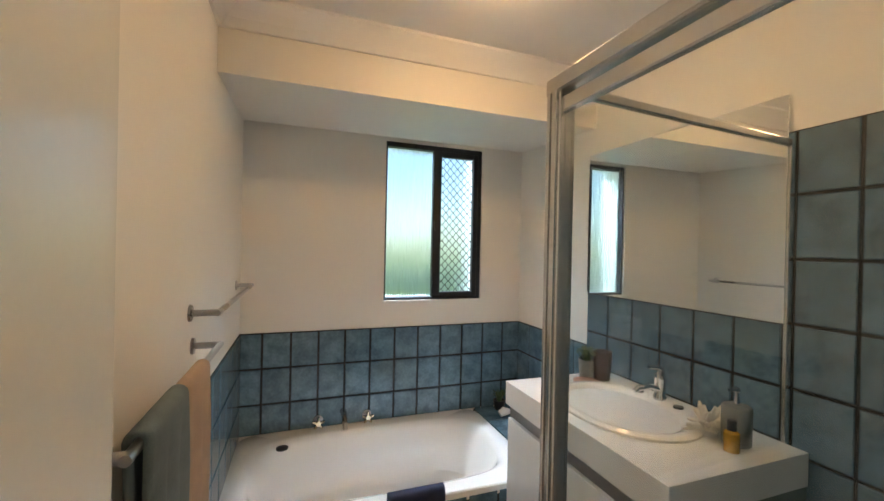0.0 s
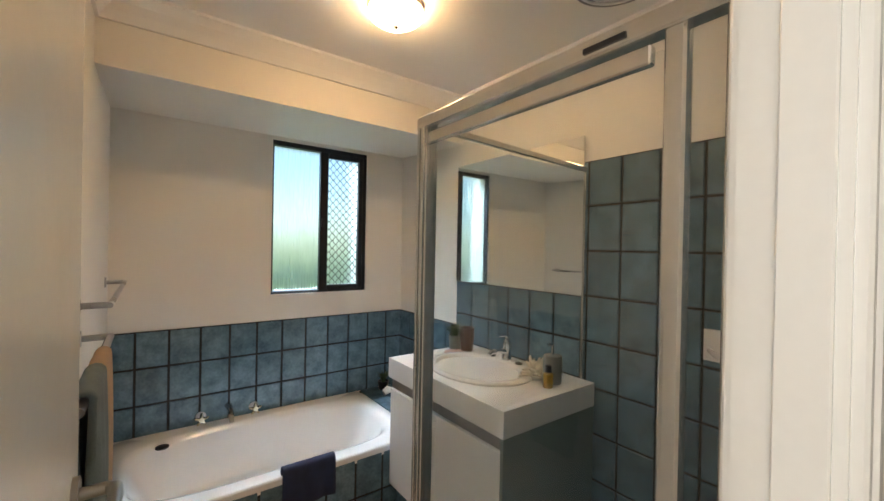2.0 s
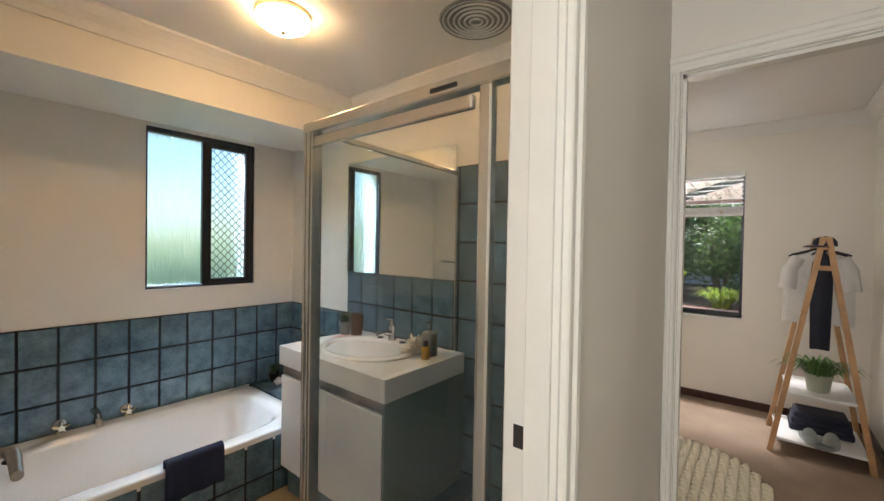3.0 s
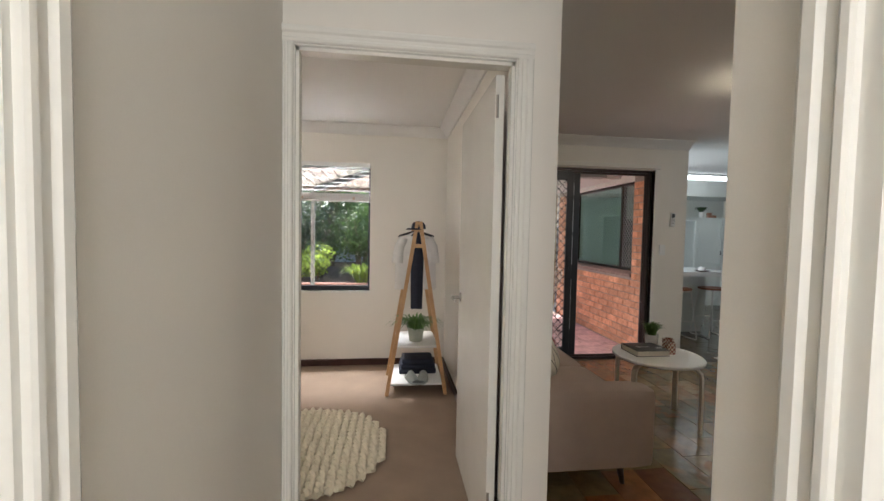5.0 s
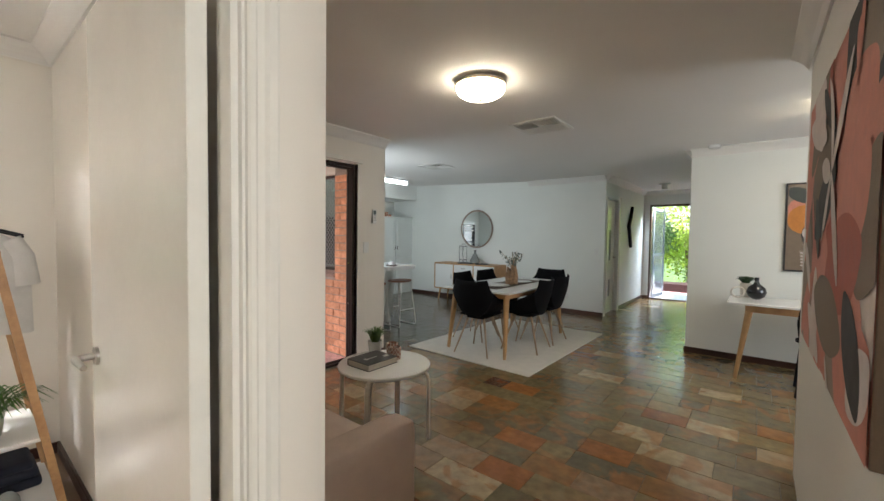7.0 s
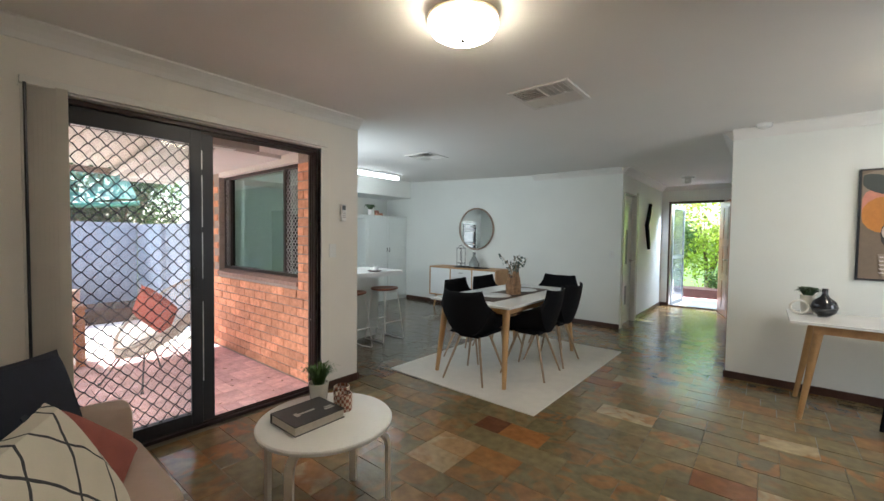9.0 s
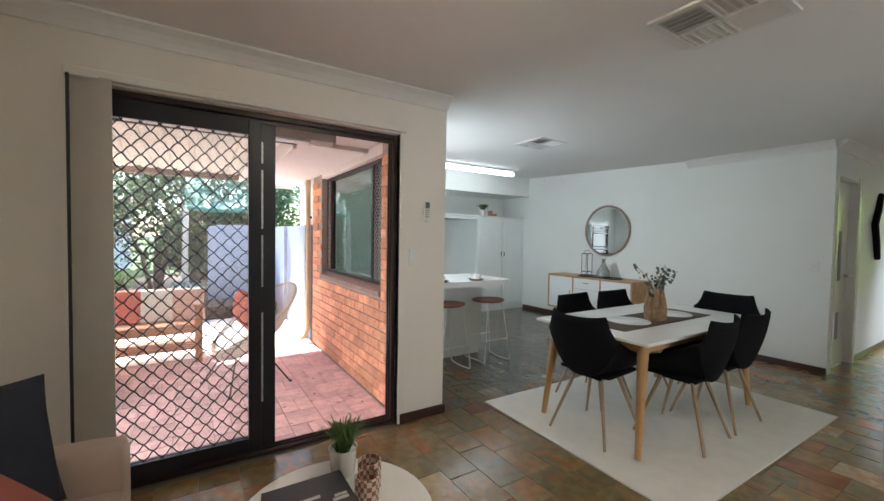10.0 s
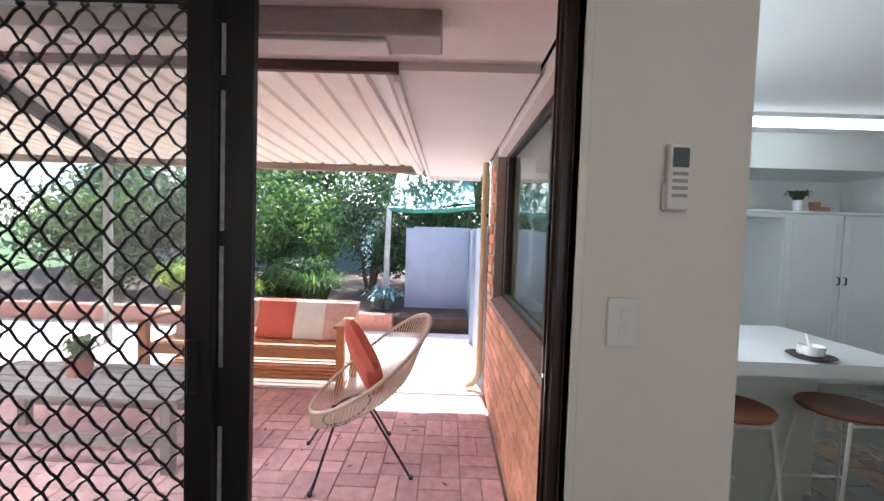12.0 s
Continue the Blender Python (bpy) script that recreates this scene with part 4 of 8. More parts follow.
garment("white_shirt", "pale grey short sleeved shirt hung on the oak rack", M_SHIRT, 3.74, 0.34, 0.36, 1.36, 0.86, seed=1)
garment("pale_shirt", "white cotton shirt on a hanger on the oak rack", M_SHIRT, 3.84, 0.36, 0.38, 1.35, 0.84, seed=2)
garment("dark_scarf", "dark navy narrow garment hanging on the oak rack", M_DARKCLOTH, 3.62, 0.12, 0.10, 1.36, 0.70, 0.025, False, 3)
cap = thing("sun_hat", "dark cap hung on the top of the oak rack", "hat", (3.5, -0.64, 1.39))
part("crown", lathebm([(0.06, 0), (0.058, 0.03), (0.04, 0.055), (0.004, 0.065)], 20), M_DARKCLOTH, cap, smooth=True)
part("brim", lathebm([(0.058, 0), (0.075, -0.008), (0.075, -0.004), (0.056, 0.006)], 20, (0, 0.03, 0), 1, 1), M_DARKCLOTH, cap, smooth=True)
pot_plant("bedroom_plant", "grassy green plant in a pale ceramic pot on the rack shelf", (3.62, -0.64, 0.418), material("pale_green_ceramic", (0.4, 0.42, 0.33), 0.6, vary=0.08), 0.072, 0.115, tuft(150, 0.14, 0.21, 0.013, 5, 0.6), M_LEAFG)
cl = thing("folded_clothes", "folded dark navy clothes on the lower shelf of the rack", "clothing", (3.78, -0.66, 0.103))
for i, (dz, s) in enumerate(((0.0, 1.0), (0.045, 0.94), (0.085, 0.85))):
    bm = bmesh.new()
    box(bm, -0.12 * s, 0.13 * s, -0.17 * s, 0.16 * s, dz, dz + 0.045, 0.02, 3)
    part("folded_garment", bm, M_DARKCLOTH, cl, smooth=True)
for y, a in ((-0.60, 20), (-0.70, -15)):
    sl = thing("slipper", "sage fabric slipper on the lower shelf of the rack", "shoe", (3.52, y, 0.103), a, group="pair of slippers")
    bm = bmesh.new()
    prism(bm, [(0.12 * math.cos(k * math.pi / 10), 0.04 * math.sin(k * math.pi / 10) * (1.15 if math.cos(k * math.pi / 10) < 0 else 0.9)) for k in range(20)], 2, 0, 0.018)
    part("sole", bm, M_SAGE, sl)
    bm = bmesh.new()
    rows = []
    for i in range(6):
        x = -0.105 + 0.024 * i
        rows.append([bm.verts.new((x, 0.043 * math.cos(math.pi * j / 8), 0.018 + (0.02 + 0.009 * i) * math.sin(math.pi * j / 8))) for j in range(9)])
    for p, q in zip(rows, rows[1:]):
        for j in range(8):
            bm.faces.new((p[j], p[j + 1], q[j + 1], q[j]))
    part("upper", bm, M_SAGE, sl, smooth=True)

# chunky knitted rug
rug = thing("knitted_rug", "round cream chunky knitted wool rug on the carpet", "rug", (2.67, 0.09, 0.004))
M_WOOL = material("cream_wool", (0.66, 0.6, 0.46), 0.95, vary=0.08, scale=30, grain=260, bump=0.6)
bm = bmesh.new()
R = 0.50
for i in range(-9, 10):
    y = i * 0.052
    half = math.sqrt(max(0, R * R - y * y)) * (1 + 0.02 * math.sin(i * 7))
    n = max(2, int(half / 0.018))
    for lane in (0, 1):
        pts = []
        for k in range(-n, n + 1):
            x = half * k / n
            ph = x * 2 * math.pi / 0.10 + (math.pi if (i % 2) else 0) + lane * math.pi
            pts.append((x, y + 0.012 * math.sin(ph), 0.020 + 0.010 * math.cos(ph)))
        bm = sweepbm(pts, 0.018, 6)
        for v in bm.verts:
            v.co.z = max(v.co.z, 0.001)
        part("knit_strand", bm, M_WOOL, rug, smooth=True)
part("under_mat", lathebm([(R * 0.96, 0.0), (R * 0.96, 0.006), (0.01, 0.006)], 40), M_WOOL, rug)


# ---- living room ----
M_SOFA = material("beige_linen", (0.47, 0.37, 0.31), 0.95, vary=0.05, scale=12, grain=380, bump=0.35)
M_BLACKWOOD = material("dark_stained_legs", (0.05, 0.03, 0.02), 0.4, vary=0.2)


def cushion_block(x0, x1, y0, y1, z0, z1, r=0.04, puff=0.012):
    bm = bmesh.new()
    bmesh.ops.create_grid(bm, x_segments=1, y_segments=1, size=0.5)
    bm.clear()
    box(bm, x0, x1, y0, y1, z0, z1)
    bmesh.ops.subdivide_edges(bm, edges=bm.edges[:], cuts=7, use_grid_fill=True)
    cx, cy, cz = (x0 + x1) / 2, (y0 + y1) / 2, (z0 + z1) / 2
    hx, hy, hz = (x1 - x0) / 2, (y1 - y0) / 2, (z1 - z0) / 2
    for v in bm.verts:
        p = v.co - Vector((cx, cy, cz))
        q = Vector((max(-hx + r, min(hx - r, p.x)), max(-hy + r, min(hy - r, p.y)), max(-hz + r, min(hz - r, p.z))))
        d = p - q
        if d.length > 1e-6:
            p = q + d.normalized() * r
        u, w, h = p.x / hx, p.y / hy, p.z / hz
        p.z += puff * (1 - u * u) * (1 - w * w) * (1 if h > 0 else 0)
        v.co = p + Vector((cx, cy, cz))
    return bm


sofa = thing("sofa", "beige linen two seat sofa against the living room wall", "sofa", (2.86, -1.075, 0))
X0, X1 = -0.80, 0.82
part("base", cushion_block(X0 + 0.1, X1 - 0.1, -0.70, -0.02, 0.15, 0.30, 0.02, 0), M_SOFA, sofa, smooth=True)
part("backrest", cushion_block(X0 + 0.1, X1 - 0.1, -0.20, -0.01, 0.28, 0.80, 0.05), M_SOFA, sofa, smooth=True)
part("armrest", cushion_block(X0, X0 + 0.155, -0.73, -0.01, 0.15, 0.57, 0.035), M_SOFA, sofa, smooth=True)
part("armrest", cushion_block(X1 - 0.155, X1, -0.73, -0.01, 0.15, 0.57, 0.035), M_SOFA, sofa, smooth=True)
mid = (X0 + X1) / 2
part("seat_cushion", cushion_block(X0 + 0.157, mid - 0.002, -0.735, -0.19, 0.29, 0.435, 0.035, 0.02), M_SOFA, sofa, smooth=True)
part("seat_cushion", cushion_block(mid + 0.002, X1 - 0.157, -0.735, -0.19, 0.29, 0.435, 0.035, 0.02), M_SOFA, sofa, smooth=True)
for x in (X0 + 0.13, X1 - 0.13):
    for y, dy in ((-0.60, -0.03), (-0.10, 0.02)):
        part("leg", sweepbm([(x, y, 0.16), (x, y + dy, 0.0)], [0.024, 0.013], 10), M_BLACKWOOD, sofa, "dark tapered leg", smooth=True)


def pillow(bm_size, thick, n=14):
    bm = bmesh.new()
    grid = {}
    for side in (1, -1):
        for i in range(n + 1):
            for j in range(n + 1):
                u, v = -1 + 2 * i / n, -1 + 2 * j / n
                edge = (1 - u ** 4) * (1 - v ** 4)
                pinch = 1 - 0.07 * (1 - abs(u)) * 0 + 0.0
                x = u * bm_size / 2 * (1 - 0.10 * (1 - v * v) * abs(u) ** 3 * 0) * (1 - 0.06 * (1 - v * v) * (abs(u) > 0.99))
                y = v * bm_size / 2 * (1 - 0.06 * (1 - u * u) * (abs(v) > 0.99))
                if edge < 1e-6 and side == -1:
                    grid[(side, i, j)] = grid[(1, i, j)]
                else:
                    grid[(side, i, j)] = bm.verts.new((x, y, side * thick / 2 * edge ** 0.45))
        for i in range(n):
            for j in range(n):
                f = [grid[(side, i, j)], grid[(side, i + 1, j)], grid[(side, i + 1, j + 1)], grid[(side, i, j + 1)]]
                bm.faces.new(f if side > 0 else f[::-1])
    return bm


def check_cloth(name, base, line, size=0.11, width=0.035):
    """White cloth with wavering dark lines in a net."""
    m = material(name, base, 0.9, vary=0.04, scale=12, grain=300, bump=0.3)
    nt = m.node_tree
    N, L = nt.nodes, nt.links
    b = N["Principled BSDF"]
    src = b.inputs["Base Color"].links[0].from_socket
    tc = N.new("ShaderNodeTexCoord")
    nz = N.new("ShaderNodeTexNoise")
    nz.inputs["Scale"].default_value = 6
    add = N.new("ShaderNodeVectorMath")
    add.operation = "MULTIPLY_ADD"
    add.inputs[1].default_value = (0.05, 0.05, 0)
    L.new(tc.outputs["Object"], nz.inputs["Vector"])
    L.new(nz.outputs["Color"], add.inputs[0])
    L.new(tc.outputs["Object"], add.inputs[2])
    masks = []
    for sgn in (1, -1):
        dot = N.new("ShaderNodeVectorMath")
        dot.operation = "DOT_PRODUCT"
        dot.inputs[1].default_value = (1.0 / size, sgn * 0.75 / size, 0)
        L.new(add.outputs[0], dot.inputs[0])
        pp = N.new("ShaderNodeMath")
        pp.operation = "PINGPONG"
        pp.inputs[1].default_value = 0.5
        L.new(dot.outputs["Value"], pp.inputs[0])
        lt = N.new("ShaderNodeMath")
        lt.operation = "LESS_THAN"
        lt.inputs[1].default_value = width
        L.new(pp.outputs[0], lt.inputs[0])
        masks.append(lt)
    mx = N.new("ShaderNodeMath")
    mx.operation = "MAXIMUM"
    L.new(masks[0].outputs[0], mx.inputs[0])
    L.new(masks[1].outputs[0], mx.inputs[1])
    mix = N.new("ShaderNodeMix")
    mix.data_type = "RGBA"
    mix.inputs[7].default_value = (*line, 1)
    L.new(mx.outputs[0], mix.inputs[0])
    L.new(src, mix.inputs[6])
    L.new(mix.outputs[2], b.inputs["Base Color"])
    return m


def place(ob, m):
    ob.matrix_world = m
    return ob


M_CHECK = check_cloth("cream_check_cloth", (0.68, 0.63, 0.53), (0.05, 0.05, 0.055), 0.2, 0.03)
M_RUST = material("rust_cloth", (0.34, 0.105, 0.085), 0.95, vary=0.1, scale=15, grain=300, bump=0.3)
place(part("cushion_navy", pillow(0.44, 0.13), M_DARKCLOTH, None, "dark navy velvet scatter cushion leaning on the sofa back", True, category="cushion"), pose(3.44, -1.43, 0.655, 70, 0, -52) @ pose(0, 0, 0, 0, 0, -2))
place(part("cushion_rust", pillow(0.35, 0.12), M_RUST, None, "rust red scatter cushion leaning on the sofa", True, category="cushion"), pose(3.14, -1.55, 0.535, 52, 0, -48) @ pose(0, 0, 0, 0, 0, 28))
ck = thing("cushion_check", "cream scatter cushion with thin dark check lines on the sofa", "cushion")
part("cover", pillow(0.46, 0.14), M_CHECK, ck, smooth=True)
part("label_tag", boxbm(0.10, 0.13, 0.205, 0.235, -0.002, 0.002), M_DARKCLOTH, ck)
ck.matrix_world = pose(2.84, -1.46, 0.60, 62, 0, -28)

# side table
st = thing("side_table", "round white bentwood side table on bent legs", "side table", (2.895, -2.395, 0))
a, b = 0.29, 0.29
part("tabletop", lathebm([(0.004, 0.465), (0.296, 0.465), (0.308, 0.472), (0.31, 0.485), (0.304, 0.491), (0.004, 0.491)], 48), M_WHITE, st, smooth=True)
M_BIRCH = material("white_lacquer_bentwood", (0.72, 0.68, 0.6), 0.35, vary=0.05, scale=10)
for ang in (28, 118, 208, 298):
    c, s = math.cos(radians(ang)), math.sin(radians(ang))
    bm = bmesh.new()
    path = [(0.13, 0.455), (0.235, 0.455), (0.277, 0.447), (0.30, 0.425), (0.307, 0.39), (0.309, 0.2), (0.311, 0.0)]
    tv = Vector((-s, c, 0)) * 0.018
    rows = []
    for i, (r, z) in enumerate(path):
        a0, b0 = path[max(i - 1, 0)], path[min(i + 1, len(path) - 1)]
        d = Vector((b0[0] - a0[0], b0[1] - a0[1])).normalized()
        nrm = Vector((d.y, -d.x)) * 0.008
        p, q = (r + nrm.x, z + nrm.y), (r - nrm.x, z - nrm.y)
        P, Q = Vector((c * p[0], s * p[0], p[1])), Vector((c * q[0], s * q[0], q[1]))
        rows.append([bm.verts.new(P + tv), bm.verts.new(P - tv), bm.verts.new(Q - tv), bm.verts.new(Q + tv)])
    for p, q in zip(rows, rows[1:]):
        for k in range(4):
            bm.faces.new((p[k], p[(k + 1) % 4], q[(k + 1) % 4], q[k]))
    bm.faces.new(rows[0][::-1])
    bm.faces.new(rows[-1])
    part("leg", bm, M_BIRCH, st)
part("apron_ring", lathebm([(0.2, 0.45), (0.21, 0.45), (0.21, 0.466), (0.2, 0.466)], 32), M_BIRCH, st)
bk = thing("hardback_book", "thick dark covered hardback book lying on the side table", "book", (2.935, -2.325, 0.491), 270)
M_BOOK = material("dark_book_cover", (0.045, 0.045, 0.05), 0.4, vary=0.2, scale=20)
M_PAPER = material("book_pages", (0.6, 0.56, 0.48), 0.8, vary=0.08, scale=60)
part("pages", boxbm(-0.124, 0.124, -0.1, 0.098, 0.004, 0.040), M_PAPER, bk)
bm = bmesh.new()
box(bm, -0.128, 0.128, -0.104, 0.106, 0.0, 0.004)
box(bm, -0.128, 0.128, -0.104, 0.106, 0.040, 0.044)
box(bm, -0.128, 0.128, 0.102, 0.106, 0.004, 0.040)
part("cover", bm, M_BOOK, bk)
bm = bmesh.new()
box(bm, 0.06, 0.11, -0.05, -0.035, 0.0442, 0.0448)
box(bm, 0.07, 0.11, -0.03, -0.018, 0.0442, 0.0448)
box(bm, -0.06, 0.03, -0.01, 0.004, 0.0442, 0.0448)
box(bm, -0.07, -0.05, -0.022, 0.016, 0.0442, 0.0448)
part("cover_lettering", bm, material("pale_print", (0.55, 0.55, 0.52), 0.6), bk, "pale unreadable print bars")
pot_plant("side_table_plant", "grass plant in a white pot on the side table", (3.085, -2.48, 0.491), M_PORC, 0.052, 0.1, tuft(170, 0.115, 0.085, 0.006, 11, 0.15), M_LEAFG)


def chequer_mat():
    m = material("chequered_ceramic", (0.65, 0.6, 0.52), 0.5, vary=0.05)
    N, L = m.node_tree.nodes, m.node_tree.links
    ck, tc = N.new("ShaderNodeTexChecker"), N.new("ShaderNodeTexCoord")
    ck.inputs["Scale"].default_value = 62
    ck.inputs["Color1"].default_value, ck.inputs["Color2"].default_value = (0.62, 0.55, 0.47, 1), (0.28, 0.10, 0.065, 1)
    L.new(tc.outputs["Object"], ck.inputs["Vector"])
    L.new(ck.outputs["Color"], N["Principled BSDF"].inputs["Base Color"])
    return m


M_CHEQ = chequer_mat()
for x, y, hh in ((2.90, -2.50, 0.085), (2.965, -2.535, 0.095)):
    cu = thing("chequered_cup", "small white and terracotta chequered cup on the side table", "cup", (x, y, 0.491), group="chequered cups on the side table")
    part("cup", lathebm([(0.036, 0), (0.04, 0.004), (0.041, hh - 0.003), (0.038, hh), (0.035, hh), (0.034, 0.01), (0.002, 0.01)], 24), M_CHEQ, cu, smooth=True)

# patio door: two frames, mesh screen, stacked blind
XF = 4.30
pd = thing("door_patio", "", "", (0, 0, 0))
tagged(pd, kind="structure")
bm = bmesh.new()
part("frame_head", boxbm(XF, XF + 0.10, DY0, DY1, DZ1 - 0.03, DZ1, bevel=0.002, seg=1), M_BROWNALU, pd)
part("frame_sill", boxbm(XF, XF + 0.10, DY0, DY1, 0.0, 0.022, bevel=0.002, seg=1), M_BROWNALU, pd)
part("frame_jamb", boxbm(XF, XF + 0.10, DY0, DY0 + 0.028, 0.022, DZ1 - 0.03, bevel=0.002, seg=1), M_BROWNALU, pd)
part("frame_jamb", boxbm(XF, XF + 0.10, DY1 - 0.028, DY1, 0.022, DZ1 - 0.03, bevel=0.002, seg=1), M_BROWNALU, pd)
for x in (0.03, 0.062):
    box(bm, XF + x, XF + x + 0.006, DY0 + 0.028, DY1 - 0.028, DZ1 - 0.05, DZ1 - 0.03)
    box(bm, XF + x, XF + x + 0.006, DY0 + 0.028, DY1 - 0.028, 0.022, 0.034)
    box(bm, XF + x, XF + x + 0.006, DY0 + 0.028, DY0 + 0.036, 0.03, DZ1 - 0.05)
part("door_track", bm, M_BROWNALU, pd)
for nm, x, y0, y1, st_w, top in (("glass_door", XF + 0.05, -2.46, -1.56, 0.10, 0.06), ("screen_door", XF + 0.02, -2.374, -1.56, 0.070, 0.095)):
    bm = bmesh.new()
    box(bm, x, x + 0.026, y0, y0 + st_w, 0.03, DZ1 - 0.035, 0.003, 1)
    box(bm, x, x + 0.026, y1 - 0.05, y1, 0.03, DZ1 - 0.035, 0.003, 1)
    box(bm, x, x + 0.026, y0 + st_w, y1 - 0.05, DZ1 - 0.035 - top, DZ1 - 0.035, 0.003, 1)
    box(bm, x, x + 0.026, y0 + st_w, y1 - 0.05, 0.03, 0.03 + 0.085, 0.003, 1)
    sub = part(nm, bm, M_BLACKALU, pd, "black framed sliding panel")
pane("pane", XF + 0.062, XF + 0.066, -2.36, -1.60, 0.115, DZ1 - 0.095, G_HAZY, pd)
grille("security_mesh", 0, XF + 0.032, -2.30, -1.60, 0.11, DZ1 - 0.125, M_BLACKALU, pd, 0.083, 0.0038)
# pale segments draw the broken gleam of light between the door stiles
M_GLEAM = material("stile_gleam", (0.5, 0.51, 0.53), 0.35, 0.4, vary=0.25, scale=30, bump=0)
for z0, z1 in ((0.32, 0.88), (1.04, 1.36), (1.40, 1.76), (1.80, 1.93)):
    part("seal_strip", boxbm(XF + 0.046, XF + 0.0495, -2.389, -2.379, z0, z1), M_GLEAM, pd, "pale strip imitating the gleam between the door stiles")
part("door_pull", boxbm(XF + 0.012, XF + 0.02, -2.345, -2.315, 0.98, 1.12, bevel=0.003, seg=1), M_BLACKALU, pd, "black pull")
for z in (0.62, 1.05, 1.45):
    part("lock_pin", sweepbm([(XF + 0.05, -3.232, z), (XF + 0.05, -3.238, z)], 0.006, 8), M_CHROME, pd)
bm = bmesh.new()
box(bm, EAST - 0.006, EAST + 0.05, DY0 - 0.02, DY1 + 0.02, DZ1, DZ1 + 0.016, 0.002, 1)
box(bm, EAST - 0.006, XF, DY0 - 0.02, DY0, 0, DZ1, 0.002, 1)
box(bm, EAST - 0.006, XF, DY1, DY1 + 0.012, 0, DZ1, 0.002, 1)
part("reveal_trim", bm, M_GLOSS, pd)
vb = thing("vertical_blind", "cream vertical blind slats stacked at the edge of the patio door", "blind", (EAST - 0.03, -1.605, 0), 0)
part("head_track", boxbm(-0.018, 0.018, -1.7, 0.092, 2.098, 2.14, bevel=0.003, seg=1), M_GLOSS, vb)
M_BLIND = material("cream_blind_fabric", (0.52, 0.49, 0.43), 0.85, vary=0.04, scale=8, grain=300, bump=0.1)
for i in range(8):
    y = -0.062 + 0.0165 * i
    bm = bmesh.new()
    part("slat", boxbm(-0.022 + 0.0055 * i, -0.0195 + 0.0055 * i, y - 0.024, y + 0.024, 0.04, 2.105), M_BLIND, vb)
part("chain", sweepbm([(-0.028, 0.074, 2.1), (-0.03, 0.074, 0.9), (-0.028, 0.074, 0.35)], 0.007, 6), M_BLACKALU, vb, "dark cord")

# wall fittings by the patio door
ct = thing("air_conditioner_remote", "white remote control in a wall holder beside the patio door", "remote control", (EAST, -3.488, 1.555))
part("holder", boxbm(-0.012, 0, -0.028, 0.028, -0.075, -0.01, bevel=0.003, seg=1), M_WHITE, ct)
part("body", boxbm(-0.026, -0.012, -0.025, 0.025, -0.072, 0.075, bevel=0.004), M_WHITE, ct)
part("screen", boxbm(-0.0272, -0.0255, -0.018, 0.018, 0.022, 0.066), material("lcd_grey", (0.09, 0.11, 0.12), 0.25, vary=0.05), ct, "grey display")
for z in (-0.045, -0.028, -0.012, 0.004):
    part("button", boxbm(-0.0275, -0.0255, -0.017, 0.017, z, z + 0.008), material("button_grey", (0.35, 0.33, 0.33), 0.6), ct)
sw = thing("light_switch", "white light switch plate on the wall beside the patio door", "switch", (EAST, -3.386, 1.219))
part("plate", boxbm(-0.008, 0, -0.036, 0.036, -0.058, 0.058, bevel=0.002, seg=1), M_WHITE, sw)
for z in (-0.02, 0.02):
    part("rocker", boxbm(-0.011, -0.008, -0.008, 0.008, z - 0.012, z + 0.012, bevel=0.001, seg=1), M_WHITE, sw)


# large painting: overlapping flat leaf and blade shapes
def paint(name, c):
    return material("paint_" + name, c, 0.7, vary=0.08, scale=25, grain=200, bump=0.1)


P_CORAL, P_RUST, P_DARK, P_BROWN = paint("coral", (0.6, 0.25, 0.19)), paint("rust", (0.42, 0.12, 0.085)), paint("charcoal", (0.05, 0.045, 0.045)), paint("umber", (0.20, 0.15, 0.11))
P_CREAM, P_TAUPE, P_ORANGE, P_LEAF = paint("cream", (0.66, 0.58, 0.54)), paint("taupe", (0.3, 0.24, 0.19)), paint("orange", (0.55, 0.22, 0.05)), paint("grey_leaf", (0.07, 0.08, 0.075))
pic = thing("leaf_painting", "large unframed canvas of overlapping coral, rust, charcoal and cream leaf shapes", "painting", (PW, -2.30, 1.435))
part("canvas", boxbm(0.0, 0.036, -0.7, 0.7, -0.5, 0.5, bevel=0.002, seg=1), P_BROWN, pic)
rnd = random.Random(21)
shapes = [(P_CORAL, [(0, 0), (1, 0), (1, 1), (0, 1)])]
mats = [P_CORAL, P_BROWN, P_CORAL, P_TAUPE, P_CORAL, P_CREAM, P_DARK, P_CORAL, P_TAUPE, P_RUST, P_CORAL, P_DARK, P_CREAM]
for i in range(34):
    cx, cy, a, L0 = rnd.random(), rnd.random(), rnd.uniform(0, math.pi), rnd.uniform(0.1, 0.24)
    W0 = L0 * rnd.uniform(0.35, 0.7)
    m = mats[i % len(mats)]
    bend = rnd.uniform(-0.3, 0.3)
    pts = []
    for k in range(10):
        s = k / 10 * 2 * math.pi
        u, v = L0 * math.cos(s), W0 * math.sin(s) * abs(math.sin(s)) ** 0.3 + bend * L0 * math.cos(s) ** 2
        pts.append((cx + u * math.cos(a) - v * math.sin(a), cy + (u * math.sin(a) + v * math.cos(a)) * 1.35))
    shapes.append((m, pts))


